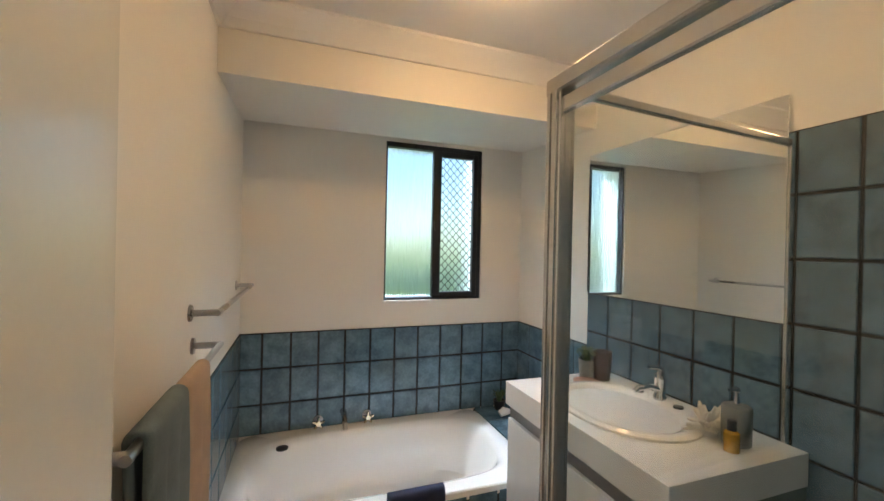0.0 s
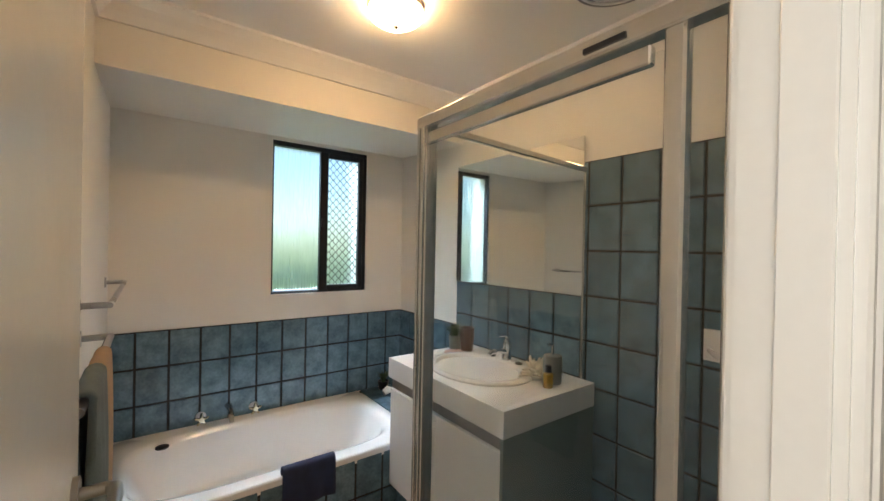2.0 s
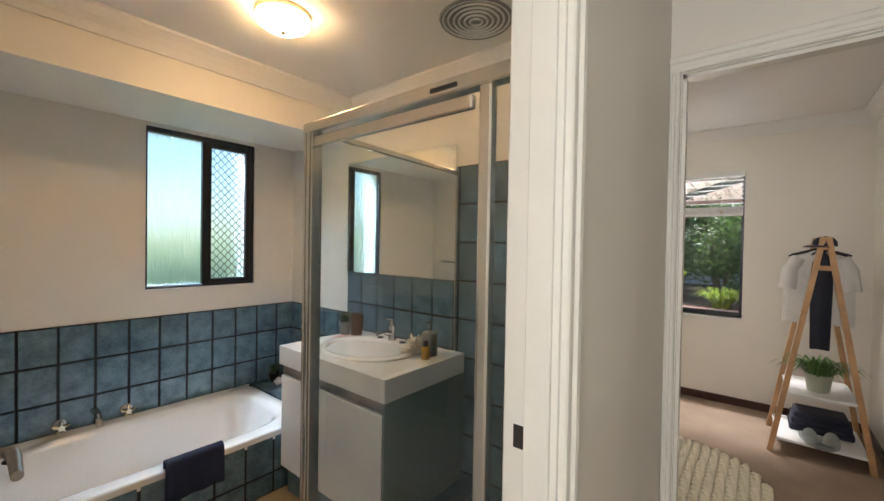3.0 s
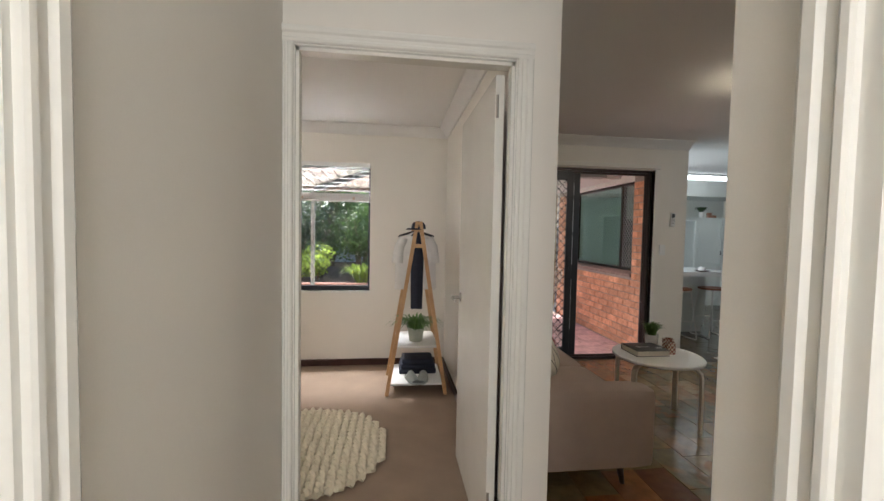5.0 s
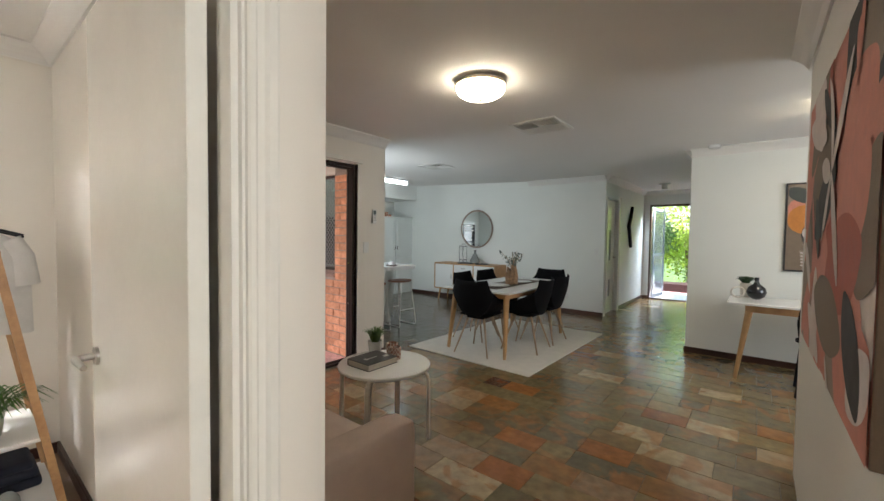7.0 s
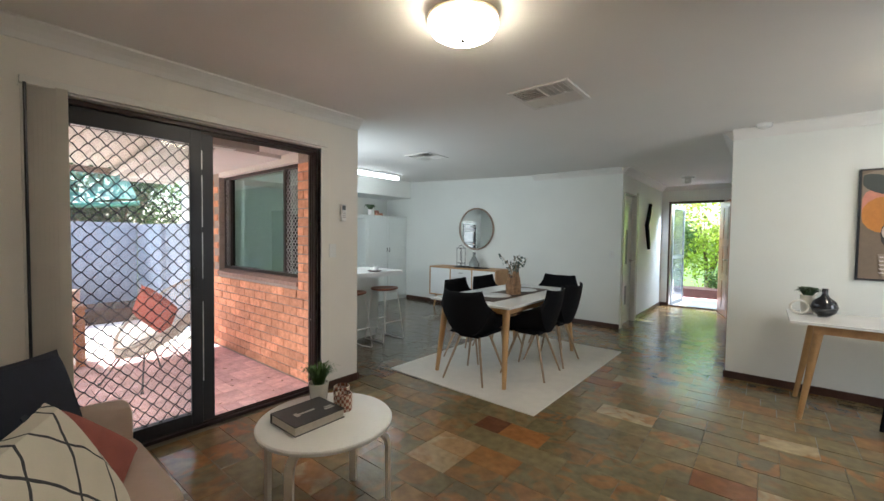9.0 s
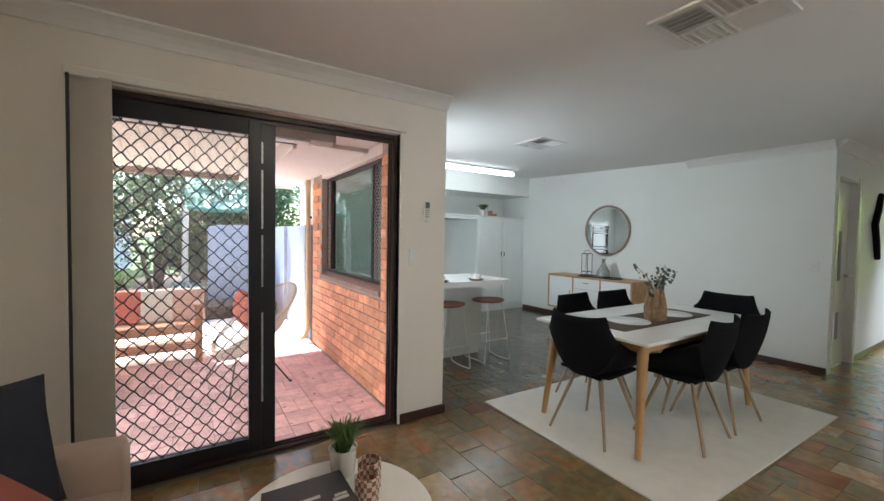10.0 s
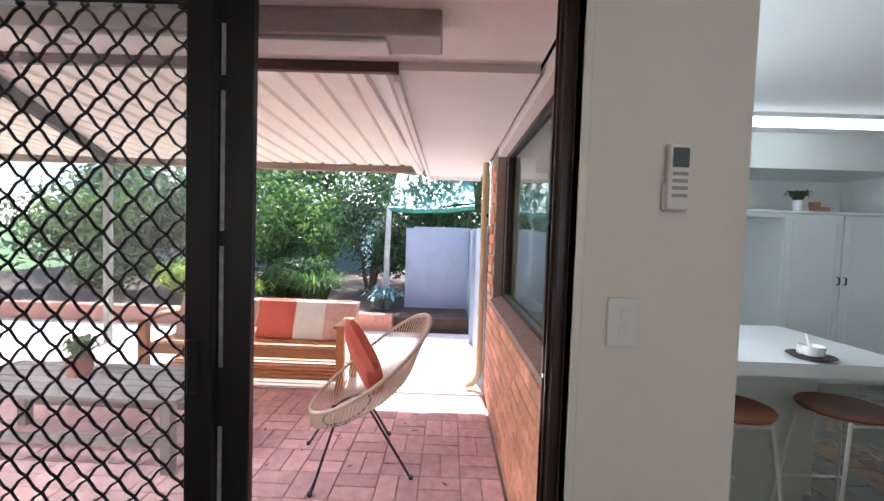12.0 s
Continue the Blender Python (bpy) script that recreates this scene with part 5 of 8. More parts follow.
def petal(p, q, w, bow=0.0):
    """A pointed leaf outline from p to q."""
    d = Vector((q[0] - p[0], q[1] - p[1]))
    side = Vector((-d.y, d.x)).normalized()
    out = []
    for k in range(12):
        a = 2 * math.pi * k / 12
        f = 0.5 - 0.5 * math.cos(a)
        off = w * math.sin(a) * abs(math.sin(a)) ** 0.4 + bow * math.sin(math.pi * f)
        out.append((p[0] + d.x * f + side.x * off, p[1] + d.y * f + side.y * off))
    return out


shapes += [(P_TAUPE, petal((-0.001, 0.95), (0.184, 0.78), 0.12)), (P_CORAL, petal((0.053, 0.8), (0.296, 0.62), 0.13)), (P_BROWN, petal((-0.001, 0.62), (0.122, 0.3), 0.12)), (P_CORAL, petal((0.068, 0.62), (0.34, 0.42), 0.13)),
           (P_RUST, petal((0.094, 0.42), (0.473, 0.3), 0.13)), (P_DARK, petal((0.388, 0.64), (0.722, 0.44), 0.09)), (P_BROWN, petal((0.234, 0.16), (0.658, 0.24), 0.11)), (P_CREAM, petal((0.007, 0.2), (0.152, 0.04), 0.07)),
           (P_DARK, petal((0.068, 0.05), (0.219, 0.3), 0.07)), (P_CORAL, petal((0.722, 0.3), (0.955, 0.02), 0.06)), (P_CREAM, petal((0.521, 0.02), (0.792, 0.17), 0.05)), (P_CREAM, petal((0.756, 0.22), (0.977, 0.42), 0.035, 0.02)),
           (P_CREAM, petal((0.546, 0.76), (0.911, 0.9), 0.06)), (P_DARK, petal((0.628, 0.95), (0.496, 0.8), 0.03)), (P_CORAL, petal((0.792, 0.6), (0.689, 0.36), 0.02)), (P_LEAF, petal((0.689, 0.58), (0.6, 0.36), 0.04)),
           (P_CREAM, petal((0.439, 0.63), (0.533, 0.95), 0.022, 0.03)), (P_CREAM, petal((0.439, 0.63), (0.234, 0.9), 0.028)), (P_CREAM, petal((0.439, 0.63), (0.559, 0.42), 0.02)), (P_CREAM, petal((0.439, 0.63), (0.296, 0.3), 0.028)),
           (P_CREAM, petal((0.45, 0.62), (0.6, 0.68), 0.04)), (P_CREAM, petal((0.408, 0.08), (0.34, -0.02), 0.012)), (P_CORAL, petal((0.152, 0.99), (0.191, 0.78), 0.02))]
FACE = 0.0365
for i, (mat, pts) in enumerate(shapes):
    bm = bmesh.new()
    d = FACE + 0.00012 * i
    n = len(pts)
    sm = []
    for k in range(n):
        p0, p1, p2, p3 = (Vector(pts[(k + o) % n]) for o in (-1, 0, 1, 2))
        for s in ((0, 0.33, 0.66) if n > 4 else (0,)):
            sm.append(0.5 * ((2 * p1) + (p2 - p0) * s + (2 * p0 - 5 * p1 + 4 * p2 - p3) * s * s + (3 * p1 - p0 - 3 * p2 + p3) * s ** 3))
    vs = [bm.verts.new((d, 0.698 - 1.396 * min(1, max(0, p.x)), -0.498 + 0.996 * min(1, max(0, p.y)))) for p in sm]
    bm.faces.new(vs)
    part("paint_shape", bm, mat, pic)

# ceiling vents
M_VENT = material("white_vent_plastic", (0.7, 0.69, 0.66), 0.5, vary=0.03)


def vent(at, w=0.42, label="square white ceiling air vent with angled louvres"):
    t = thing("ceiling_vent", label, "vent", at, group="ceiling air vents")
    h = w / 2
    bm = bmesh.new()
    for a in ((-h, h, -h, -h + 0.03), (-h, h, h - 0.03, h), (-h, -h + 0.03, -h + 0.03, h - 0.03), (h - 0.03, h, -h + 0.03, h - 0.03), (-0.008, 0.008, -h + 0.03, h - 0.03), (-h + 0.03, h - 0.03, -0.008, 0.008)):
        box(bm, a[0], a[1], a[2], a[3], -0.014, 0)
    part("frame", bm, M_VENT, t)
    # closed panel whose grey stands for the shade between the louvres
    part("backing", boxbm(-h + 0.03, h - 0.03, -h + 0.03, h - 0.03, -0.003, -0.001), material("vent_shadow", (0.6, 0.59, 0.56), 0.8), t, "flat grey panel for the shade behind the louvres")
    for qx, qy, along in ((0, 0, 0), (1, 0, 1), (0, 1, 1), (1, 1, 0)):
        x0, y0 = (-h + 0.03 if qx == 0 else 0.008), (-h + 0.03 if qy == 0 else 0.008)
        L0 = h - 0.038
        for k in range(5):
            u = (k + 0.5) * L0 / 5
            bm = bmesh.new()
            if along:
                slab_between(bm, (x0 + u, y0, -0.009), (x0 + u, y0 + L0, -0.009), 0.026, 0.002, (0.6 if qx else -0.6, 0, 1))
            else:
                slab_between(bm, (x0, y0 + u, -0.009), (x0 + L0, y0 + u, -0.009), 0.026, 0.002, (0, 0.6 if qy else -0.6, 1))
            part("louvre", bm, M_VENT, t)


vent((2.58, -4.09, CEIL), 0.45)
vent((4.87, -5.31, CEIL + 0.022))
sm = thing("smoke_detector", "round white smoke detector on the ceiling", "smoke detector", (1.35, -5.95, CEIL))
part("base", lathebm([(0.06, 0), (0.062, -0.01), (0.055, -0.03), (0.03, -0.04), (0.004, -0.04)], 28), M_WHITE, sm, smooth=True)
part("sensor_ring", lathebm([(0.03, -0.04), (0.028, -0.046), (0.004, -0.046)], 20), M_VENT, sm, smooth=True)


# ---- dining ----
M_RUG = material("white_wool_rug", (0.72, 0.69, 0.63), 0.95, vary=0.05, scale=10, grain=350, bump=0.6)
M_OAKLEG = material("oak_leg", (0.48, 0.28, 0.12), 0.5, vary=0.12, scale=10, grain=60, bump=0.03)
M_BLACKPLAST = material("black_seat_shell", (0.006, 0.006, 0.0075), 0.9, vary=0.2, scale=20, grain=200, bump=0.1)
MATS["black_seat_shell"].node_tree.nodes["Principled BSDF"].inputs["Specular IOR Level"].default_value = 0.15
M_CHAIRLEG = material("weathered_chair_leg", (0.34, 0.235, 0.145), 0.5, vary=0.15, scale=12)
rg = thing("dining_rug", "white flat woven rectangular rug under the dining table", "rug", (3.41, -5.17, 0.0))
part("rug_surface", boxbm(-0.80, 0.80, -1.12, 1.12, 0.001, 0.013, bevel=0.004, seg=2), M_RUG, rg)
rg.rotation_euler.z = radians(-0.8)
dt = thing("dining_table", "white topped rectangular dining table with splayed oak legs", "dining table", (3.44, -5.12, 0.013))
part("tabletop", boxbm(-0.45, 0.45, -0.83, 0.83, 0.715, 0.737, bevel=0.006), M_WHITE, dt)
bm = bmesh.new()
box(bm, -0.37, 0.37, 0.715, 0.735, 0.65, 0.715)
part("apron", bm, M_OAK, dt)
part("apron", boxbm(-0.37, 0.37, -0.735, -0.715, 0.65, 0.715), M_OAK, dt)
part("apron", boxbm(-0.375, -0.355, -0.715, 0.715, 0.65, 0.715), M_OAK, dt)
part("apron", boxbm(0.355, 0.375, -0.715, 0.715, 0.65, 0.715), M_OAK, dt)
for sx in (-1, 1):
    for sy in (-1, 1):
        part("leg", sweepbm([(sx * 0.345, sy * 0.70, 0.714), (sx * 0.385, sy * 0.79, 0.0)], [0.036, 0.019], 14), M_OAKLEG, dt, "tapered splayed oak leg", smooth=True)


def dining_chair(at, turn, first=None):
    """A moulded tub chair on four splayed legs; it faces +y before turning."""
    if first:
        return copy_thing(first, pose(*at, 0, 0, turn))
    t = thing("dining_chair", "black moulded tub dining chair with splayed timber legs", "dining chair", at, turn, "chairs round the dining table")
    bm = bmesh.new()
    nu, nv = 18, 16
    g = []
    for i in range(nu + 1):
        u = i / nu
        row = []
        for j in range(nv + 1):
            v = -1 + 2 * j / nv
            if u < 0.5:
                k = u / 0.5
                y, z = 0.23 - 0.42 * k, 0.435 - 0.02 * math.sin(math.pi * k)
                half = 0.24 + 0.025 * math.sin(math.pi * k)
                rise = 0.10 + 0.18 * k ** 0.9
            else:
                k = (u - 0.5) / 0.5
                y, z = -0.19 - 0.05 * math.sin(k * math.pi / 2) - 0.06 * k, 0.435 + 0.41 * k ** 1.1
                half = 0.265 - 0.055 * k - 0.015 * k ** 4
                rise = 0.28 * (1 - k) ** 1.2
            e = abs(v) ** 2.6
            x = v * half * (1 + 0.02 * e)
            fw = 0.11 * abs(v) ** 2.5 * (max(0, (u - 0.5) / 0.5) * (1 - 0.35 * max(0, (u - 0.5) / 0.5)) if u > 0.5 else 0)
            topdip = 0.018 * abs(v) ** 3 if u > 0.9 else 0
            row.append(bm.verts.new((x, y + fw, z + rise * e + topdip)))
        g.append(row)
    for a, b in zip(g, g[1:]):
        for j in range(nv):
            bm.faces.new((a[j], a[j + 1], b[j + 1], b[j]))
    sh = part("seat_shell", bm, M_BLACKPLAST, t, "black moulded seat shell", smooth=True)
    m = sh.modifiers.new("thickness", "SOLIDIFY")
    m.thickness, m.offset = 0.012, 0
    part("seat_pad", cushion_block(-0.19, 0.19, -0.16, 0.20, 0.432, 0.462, 0.014, 0.008), M_BLACKPLAST, t, smooth=True)
    part("under_frame", boxbm(-0.11, 0.11, -0.12, 0.12, 0.40, 0.424, bevel=0.005, seg=1), M_BLACKPLAST, t)
    for sx in (-1, 1):
        for sy in (-1, 1):
            part("leg", sweepbm([(sx * 0.10, sy * 0.10, 0.41), (sx * 0.215, sy * 0.225, 0.0)], [0.014, 0.009], 10), M_CHAIRLEG, t, "slim splayed timber leg", smooth=True)
    return t


ch = dining_chair((3.445, -4.44, 0.013), 184)
for at, a in (((3.09, -4.91, 0.013), -86), ((3.10, -5.43, 0.013), -90), ((3.84, -4.95, 0.013), 92), ((3.83, -5.50, 0.013), 88), ((3.40, -6.12, 0.013), 2)):
    dining_chair(at, a, ch)
rn = thing("table_runner", "dark brown woven table runner lying along the dining table", "table runner", (3.42, -5.06, 0.751))
part("cloth", boxbm(-0.17, 0.17, -0.60, 0.60, 0.0, 0.004), material("brown_runner", (0.10, 0.075, 0.06), 0.95, vary=0.15, scale=60, grain=300, bump=0.4), rn)
for y in (-0.34, 0.26):
    pt = thing("placemat", "round white placemat on the table runner", "placemat", (3.44, -5.06 + y, 0.755), group="round placemats on the dining table")
    part("mat", lathebm([(0.004, 0), (0.15, 0), (0.155, 0.003), (0.15, 0.006), (0.004, 0.006)], 36), M_WHITE, pt, smooth=True)
vs = thing("driftwood_vase", "rough driftwood vase with eucalyptus sprigs on the dining table", "vase", (3.36, -5.02, 0.761))
rnd = random.Random(9)
M_DRIFT = material("driftwood", (0.30, 0.19, 0.11), 0.85, vary=0.3, scale=30, grain=90, bump=0.4)
for k in range(9):
    bm = bmesh.new()
    a = k * 2 * math.pi / 9
    r = 0.052
    h = rnd.uniform(0.17, 0.25)
    sweep(bm, [(r * math.cos(a), r * math.sin(a), 0), (r * 1.1 * math.cos(a), r * 1.1 * math.sin(a), h * 0.5), (r * math.cos(a + 0.15), r * math.sin(a + 0.15), h)], [0.026, rnd.uniform(0.02, 0.028), 0.014], 8)
    part("stick", bm, M_DRIFT, vs, smooth=True)
part("inner_cup", lathebm([(0.04, 0), (0.045, 0.18), (0.04, 0.18), (0.004, 0.16)], 16), M_BLACKALU, vs)
M_EUC = material("eucalyptus_leaf", (0.09, 0.13, 0.11), 0.6, vary=0.25, scale=40)
bm, bl = bmesh.new(), bmesh.new()
for k in range(9):
    a, lean = rnd.uniform(0, 6.28), rnd.uniform(0.05, 0.16)
    h = rnd.uniform(0.14, 0.26)
    p0, p1, p2 = Vector((0, 0, 0.17)), Vector((lean * 0.4 * math.cos(a), lean * 0.4 * math.sin(a), 0.17 + h * 0.6)), Vector((lean * math.cos(a), lean * math.sin(a), 0.17 + h))
    sweep(bm, [p0, p1, p2], 0.0025, 5)
    for i in range(9):
        q = p0.lerp(p2, 0.35 + 0.65 * i / 8) + Vector((rnd.uniform(-0.02, 0.02), rnd.uniform(-0.02, 0.02), 0))
        n = Vector((rnd.uniform(-1, 1), rnd.uniform(-1, 1), rnd.uniform(-0.4, 1))).normalized()
        u = n.orthogonal().normalized()
        w = n.cross(u)
        r = rnd.uniform(0.012, 0.02)
        bl.faces.new([bl.verts.new(q + (u * math.cos(b * math.pi / 3) + w * math.sin(b * math.pi / 3) * 0.8) * r) for b in range(6)])
part("stems", bm, M_CHAIRLEG, vs)
part("foliage", bl, M_EUC, vs)

# sideboard
sb = thing("sideboard", "oak sideboard with white doors and drawers on splayed legs", "sideboard", (5.60, -7.30, 0))
L0, L1, D0, D1 = -0.76, 0.74, -0.22, 0.21
part("carcass_top", boxbm(L0, L1, D0, D1, 0.765, 0.79, bevel=0.003, seg=1), M_OAK, sb)
part("carcass_base", boxbm(L0, L1, D0, D1, 0.24, 0.262, bevel=0.003, seg=1), M_OAK, sb)
part("carcass_side", boxbm(L0, L0 + 0.022, D0, D1, 0.262, 0.765), M_OAK, sb)
part("carcass_side", boxbm(L1 - 0.022, L1, D0, D1, 0.262, 0.765), M_OAK, sb)
part("back_panel", boxbm(L0 + 0.022, L1 - 0.022, D0, D0 + 0.01, 0.262, 0.765), M_OAK, sb)
third = (L1 - L0 - 0.044 - 0.036) / 3
xs = [L0 + 0.022, L0 + 0.022 + third + 0.018, L0 + 0.022 + 2 * (third + 0.018)]
for x in (xs[1] - 0.018, xs[2] - 0.018):
    part("divider", boxbm(x, x + 0.018, D0 + 0.01, D1, 0.262, 0.765), M_OAK, sb)
for i in (0, 2):
    d = part("door", boxbm(xs[i] + 0.003, xs[i] + third - 0.003, D1 - 0.022, D1 - 0.004, 0.266, 0.761, bevel=0.002, seg=1), M_WHITE, sb)
    hx = xs[i] + (0.035 if i == 2 else 0.035)
    hx = xs[i] + 0.035
    part("handle", boxbm(hx, hx + 0.012, D1 - 0.004, D1 + 0.012, 0.47, 0.56, bevel=0.003, seg=1), M_NICKEL, d, "grey bar handle")
for k in range(3):
    z = 0.266 + k * 0.166
    d = part("drawer_front", boxbm(xs[1] + 0.003, xs[1] + third - 0.003, D1 - 0.022, D1 - 0.004, z, z + 0.162, bevel=0.002, seg=1), M_WHITE, sb)
    part("handle", boxbm(xs[1] + third / 2 - 0.05, xs[1] + third / 2 + 0.05, D1 - 0.004, D1 + 0.012, z + 0.09, z + 0.102, bevel=0.003, seg=1), M_NICKEL, d, "grey bar handle")
for sx in (L0 + 0.12, L1 - 0.12):
    for sy in (-0.14, 0.14):
        part("leg", sweepbm([(sx, sy, 0.24), (sx + math.copysign(0.04, sx), sy * 1.15, 0.0)], [0.022, 0.012], 12), M_OAKLEG, sb, smooth=True)
for x, s in ((5.66, 1.0), (5.26, 0.8)):
    ty = thing("serving_tray", "flat dark round tray on the sideboard", "tray", (x, -7.27, 0.79), group="dark trays on the sideboard")
    part("tray", lathebm([(0.004, 0.0), (0.17 * s, 0.0), (0.18 * s, 0.012), (0.172 * s, 0.012), (0.16 * s, 0.005), (0.004, 0.005)], 32), M_BLACKALU, ty, smooth=True)
ln = thing("wire_lantern", "tall thin black wire lantern with a candle on the sideboard", "lantern", (5.74, -7.30, 0.802))
w, hh = 0.055, 0.34
for sx in (-1, 1):
    for sy in (-1, 1):
        part("upright", sweepbm([(sx * w, sy * w, 0), (sx * w, sy * w, hh)], 0.0045, 6), M_BLACKALU, ln)
for z in (0.004, 0.06, hh):
    part("hoop", sweepbm([(-w, -w, z), (w, -w, z), (w, w, z), (-w, w, z)], 0.0045, 6, True), M_BLACKALU, ln)
part("ring_handle", sweepbm([(0.06 * math.cos(a), 0, hh + 0.05 * math.sin(a)) for a in [math.pi * k / 10 for k in range(11)]], 0.004, 6), M_BLACKALU, ln)
part("candle", lathebm([(0.022, 0.06), (0.022, 0.12), (0.004, 0.122)], 16), M_PORC, ln, smooth=True)
gv = thing("glass_vase", "smoky glass bottle vase on the sideboard", "vase", (5.44, -7.30, 0.802))
part("vase", lathebm([(0.06, 0), (0.10, 0.01), (0.098, 0.07), (0.055, 0.15), (0.025, 0.21), (0.024, 0.25), (0.034, 0.27), (0.02, 0.25)], 28), material("smoky_glass", (0.24, 0.25, 0.24), 0.12, vary=0.15, scale=20, coat=0.6, bump=0), gv, smooth=True)

rm = thing("round_mirror", "round wall mirror with a thin timber frame above the sideboard", "mirror", (5.57, DINE, 1.507))
part("frame", sweepbm([(0.385 * math.cos(2 * math.pi * k / 56), 0.02, 0.385 * math.sin(2 * math.pi * k / 56)) for k in range(56)], 0.017, 8, True), material("greyed_oak", (0.3, 0.23, 0.18), 0.5, vary=0.15, scale=20), rm, "thin greyed oak frame", smooth=True)
part("glass", sweepbm([(0, 0.006, 0), (0, 0.018, 0)], 0.378, 56), M_MIRROR, rm)

sk = thing("wall_socket", "white double power point low on the dining room wall", "power point", (3.62, DINE, 0.29))
part("plate", boxbm(-0.058, 0.058, 0.0, 0.009, -0.036, 0.036, bevel=0.002, seg=1), M_WHITE, sk)
for x in (-0.025, 0.025):
    part("socket", boxbm(x - 0.012, x + 0.012, 0.009, 0.0105, -0.014, 0.008), M_VENT, sk)
sw = thing("light_switch", "white light switch on the dining room wall by the entry", "switch", (3.10, DINE, 1.12))
part("plate", boxbm(-0.036, 0.036, 0.0, 0.008, -0.058, 0.058, bevel=0.002, seg=1), M_WHITE, sw)
part("rocker", boxbm(-0.009, 0.009, 0.008, 0.011, -0.015, 0.015, bevel=0.001, seg=1), M_VENT, sw)


# ---- kitchen ----
M_CAB = material("painted_cabinet_white", (0.74, 0.78, 0.76), 0.35, vary=0.02, scale=3, bump=0.01)
FX = 7.42
structure("bulkhead_kitchen", boxbm(7.30, KE, DINE, -3.66, 2.17, 2.56), M_WALLW)
tc = thing("pantry_cabinet", "white painted built-in pantry cabinet with panelled doors", "cabinet", (FX, -7.0, 0))
part("carcass", boxbm(0.02, KE - FX, DINE + 7.0, 0.60, 0.0, 1.745), M_CAB, tc)
part("shelf_top", boxbm(-0.015, KE - FX, DINE + 7.0, 2.2, 1.745, 1.77, bevel=0.003, seg=1), M_CAB, tc)
for y0, y1, hy in ((-0.553, -0.005, -0.035), (0.005, 0.597, 0.035)):
    for z0, z1 in ((0.07, 0.86), (0.87, 1.735)):
        d = part("door", boxbm(0.0, 0.02, y0 + 0.002, y1 - 0.002, z0, z1, bevel=0.002, seg=1), M_CAB, tc)
        bm = bmesh.new()
        for a in ((y0 + 0.07, y1 - 0.07, z1 - 0.085, z1 - 0.075), (y0 + 0.07, y1 - 0.07, z0 + 0.075, z0 + 0.085), (y0 + 0.07, y0 + 0.08, z0 + 0.085, z1 - 0.085), (y1 - 0.08, y1 - 0.07, z0 + 0.085, z1 - 0.085)):
            box(bm, -0.006, 0.0, *a)
        part("moulding", bm, M_CAB, d)
        if z0 > 0.5:
            part("handle", sweepbm([(0.0, hy, 1.03), (-0.022, hy, 1.035), (-0.022, hy, 1.10), (0.0, hy, 1.105)], 0.007, 8), M_BLACKALU, d, "dark bow handle", smooth=True)
fp = thing("fridge_recess", "white panels round an empty fridge recess", "cabinet", (FX, -5.90, 0))
part("side_panel", boxbm(0.02, KE - FX, 0.425, 0.445, 0.0, 1.745), M_CAB, fp)
part("back_panel", boxbm(KE - FX - 0.02, KE - FX, -0.5, 0.425, 0.0, 1.745), M_WALLW, fp)
part("drop_panel", boxbm(0.0, KE - FX - 0.02, -0.50, 0.425, 1.70, 1.745), M_CAB, fp)
M_OVEN = material("black_oven_glass", (0.012, 0.012, 0.014), 0.08, vary=0.1, bump=0, coat=0.5)
ot = thing("oven_tower", "tall white painted cabinet holding the built-in ovens", "cabinet", (FX, -5.13, 0))
part("carcass", boxbm(0.02, KE - FX, -0.32, 0.32, 0.0, 0.77), M_CAB, ot)
part("carcass_side", boxbm(0.0, KE - FX, -0.32, -0.282, 0.77, 1.745), M_CAB, ot)
part("carcass_side", boxbm(0.0, KE - FX, 0.282, 0.32, 0.77, 1.745), M_CAB, ot)
part("top_rail", boxbm(0.0, KE - FX, -0.282, 0.282, 1.69, 1.745), M_CAB, ot)
for z0, z1 in ((0.09, 0.42), (0.43, 0.76)):
    d = part("drawer_front", boxbm(0.0, 0.02, -0.316, 0.316, z0, z1, bevel=0.002, seg=1), M_CAB, ot)
    part("handle", sweepbm([(0.0, -0.05, z1 - 0.08), (-0.022, -0.045, z1 - 0.08), (-0.022, 0.045, z1 - 0.08), (0.0, 0.05, z1 - 0.08)], 0.006, 8), M_BLACKALU, d, "dark bow handle", smooth=True)
ov = thing("double_oven", "black glass fronted double wall oven in the kitchen tower", "oven", (FX, -5.13, 0.775))
part("case", boxbm(0.0, 0.5, -0.28, 0.28, 0.0, 0.91), M_BLACKALU, ov)
for z0, z1 in ((0.02, 0.42), (0.44, 0.78)):
    d = part("door", boxbm(-0.02, 0.0, -0.275, 0.275, z0, z1, bevel=0.003, seg=1), M_OVEN, ov, "black glass oven door")
    part("handle", sweepbm([(-0.02, -0.22, z1 - 0.045), (-0.05, -0.22, z1 - 0.045), (-0.05, 0.22, z1 - 0.045), (-0.02, 0.22, z1 - 0.045)], 0.009, 10), M_NICKEL, d, "brushed steel bar handle", smooth=True)
part("control_panel", boxbm(-0.02, 0.0, -0.275, 0.275, 0.795, 0.905, bevel=0.002, seg=1), M_OVEN, ov)
for y in (-0.2, -0.1, 0.1, 0.2):
    part("knob", sweepbm([(-0.02, y, 0.85), (-0.042, y, 0.85)], [0.018, 0.015], 16), M_NICKEL, ov, "steel knob", smooth=True)
part("display", boxbm(-0.0215, -0.019, -0.05, 0.05, 0.83, 0.87), MATS["lcd_grey"], ov, "grey display")
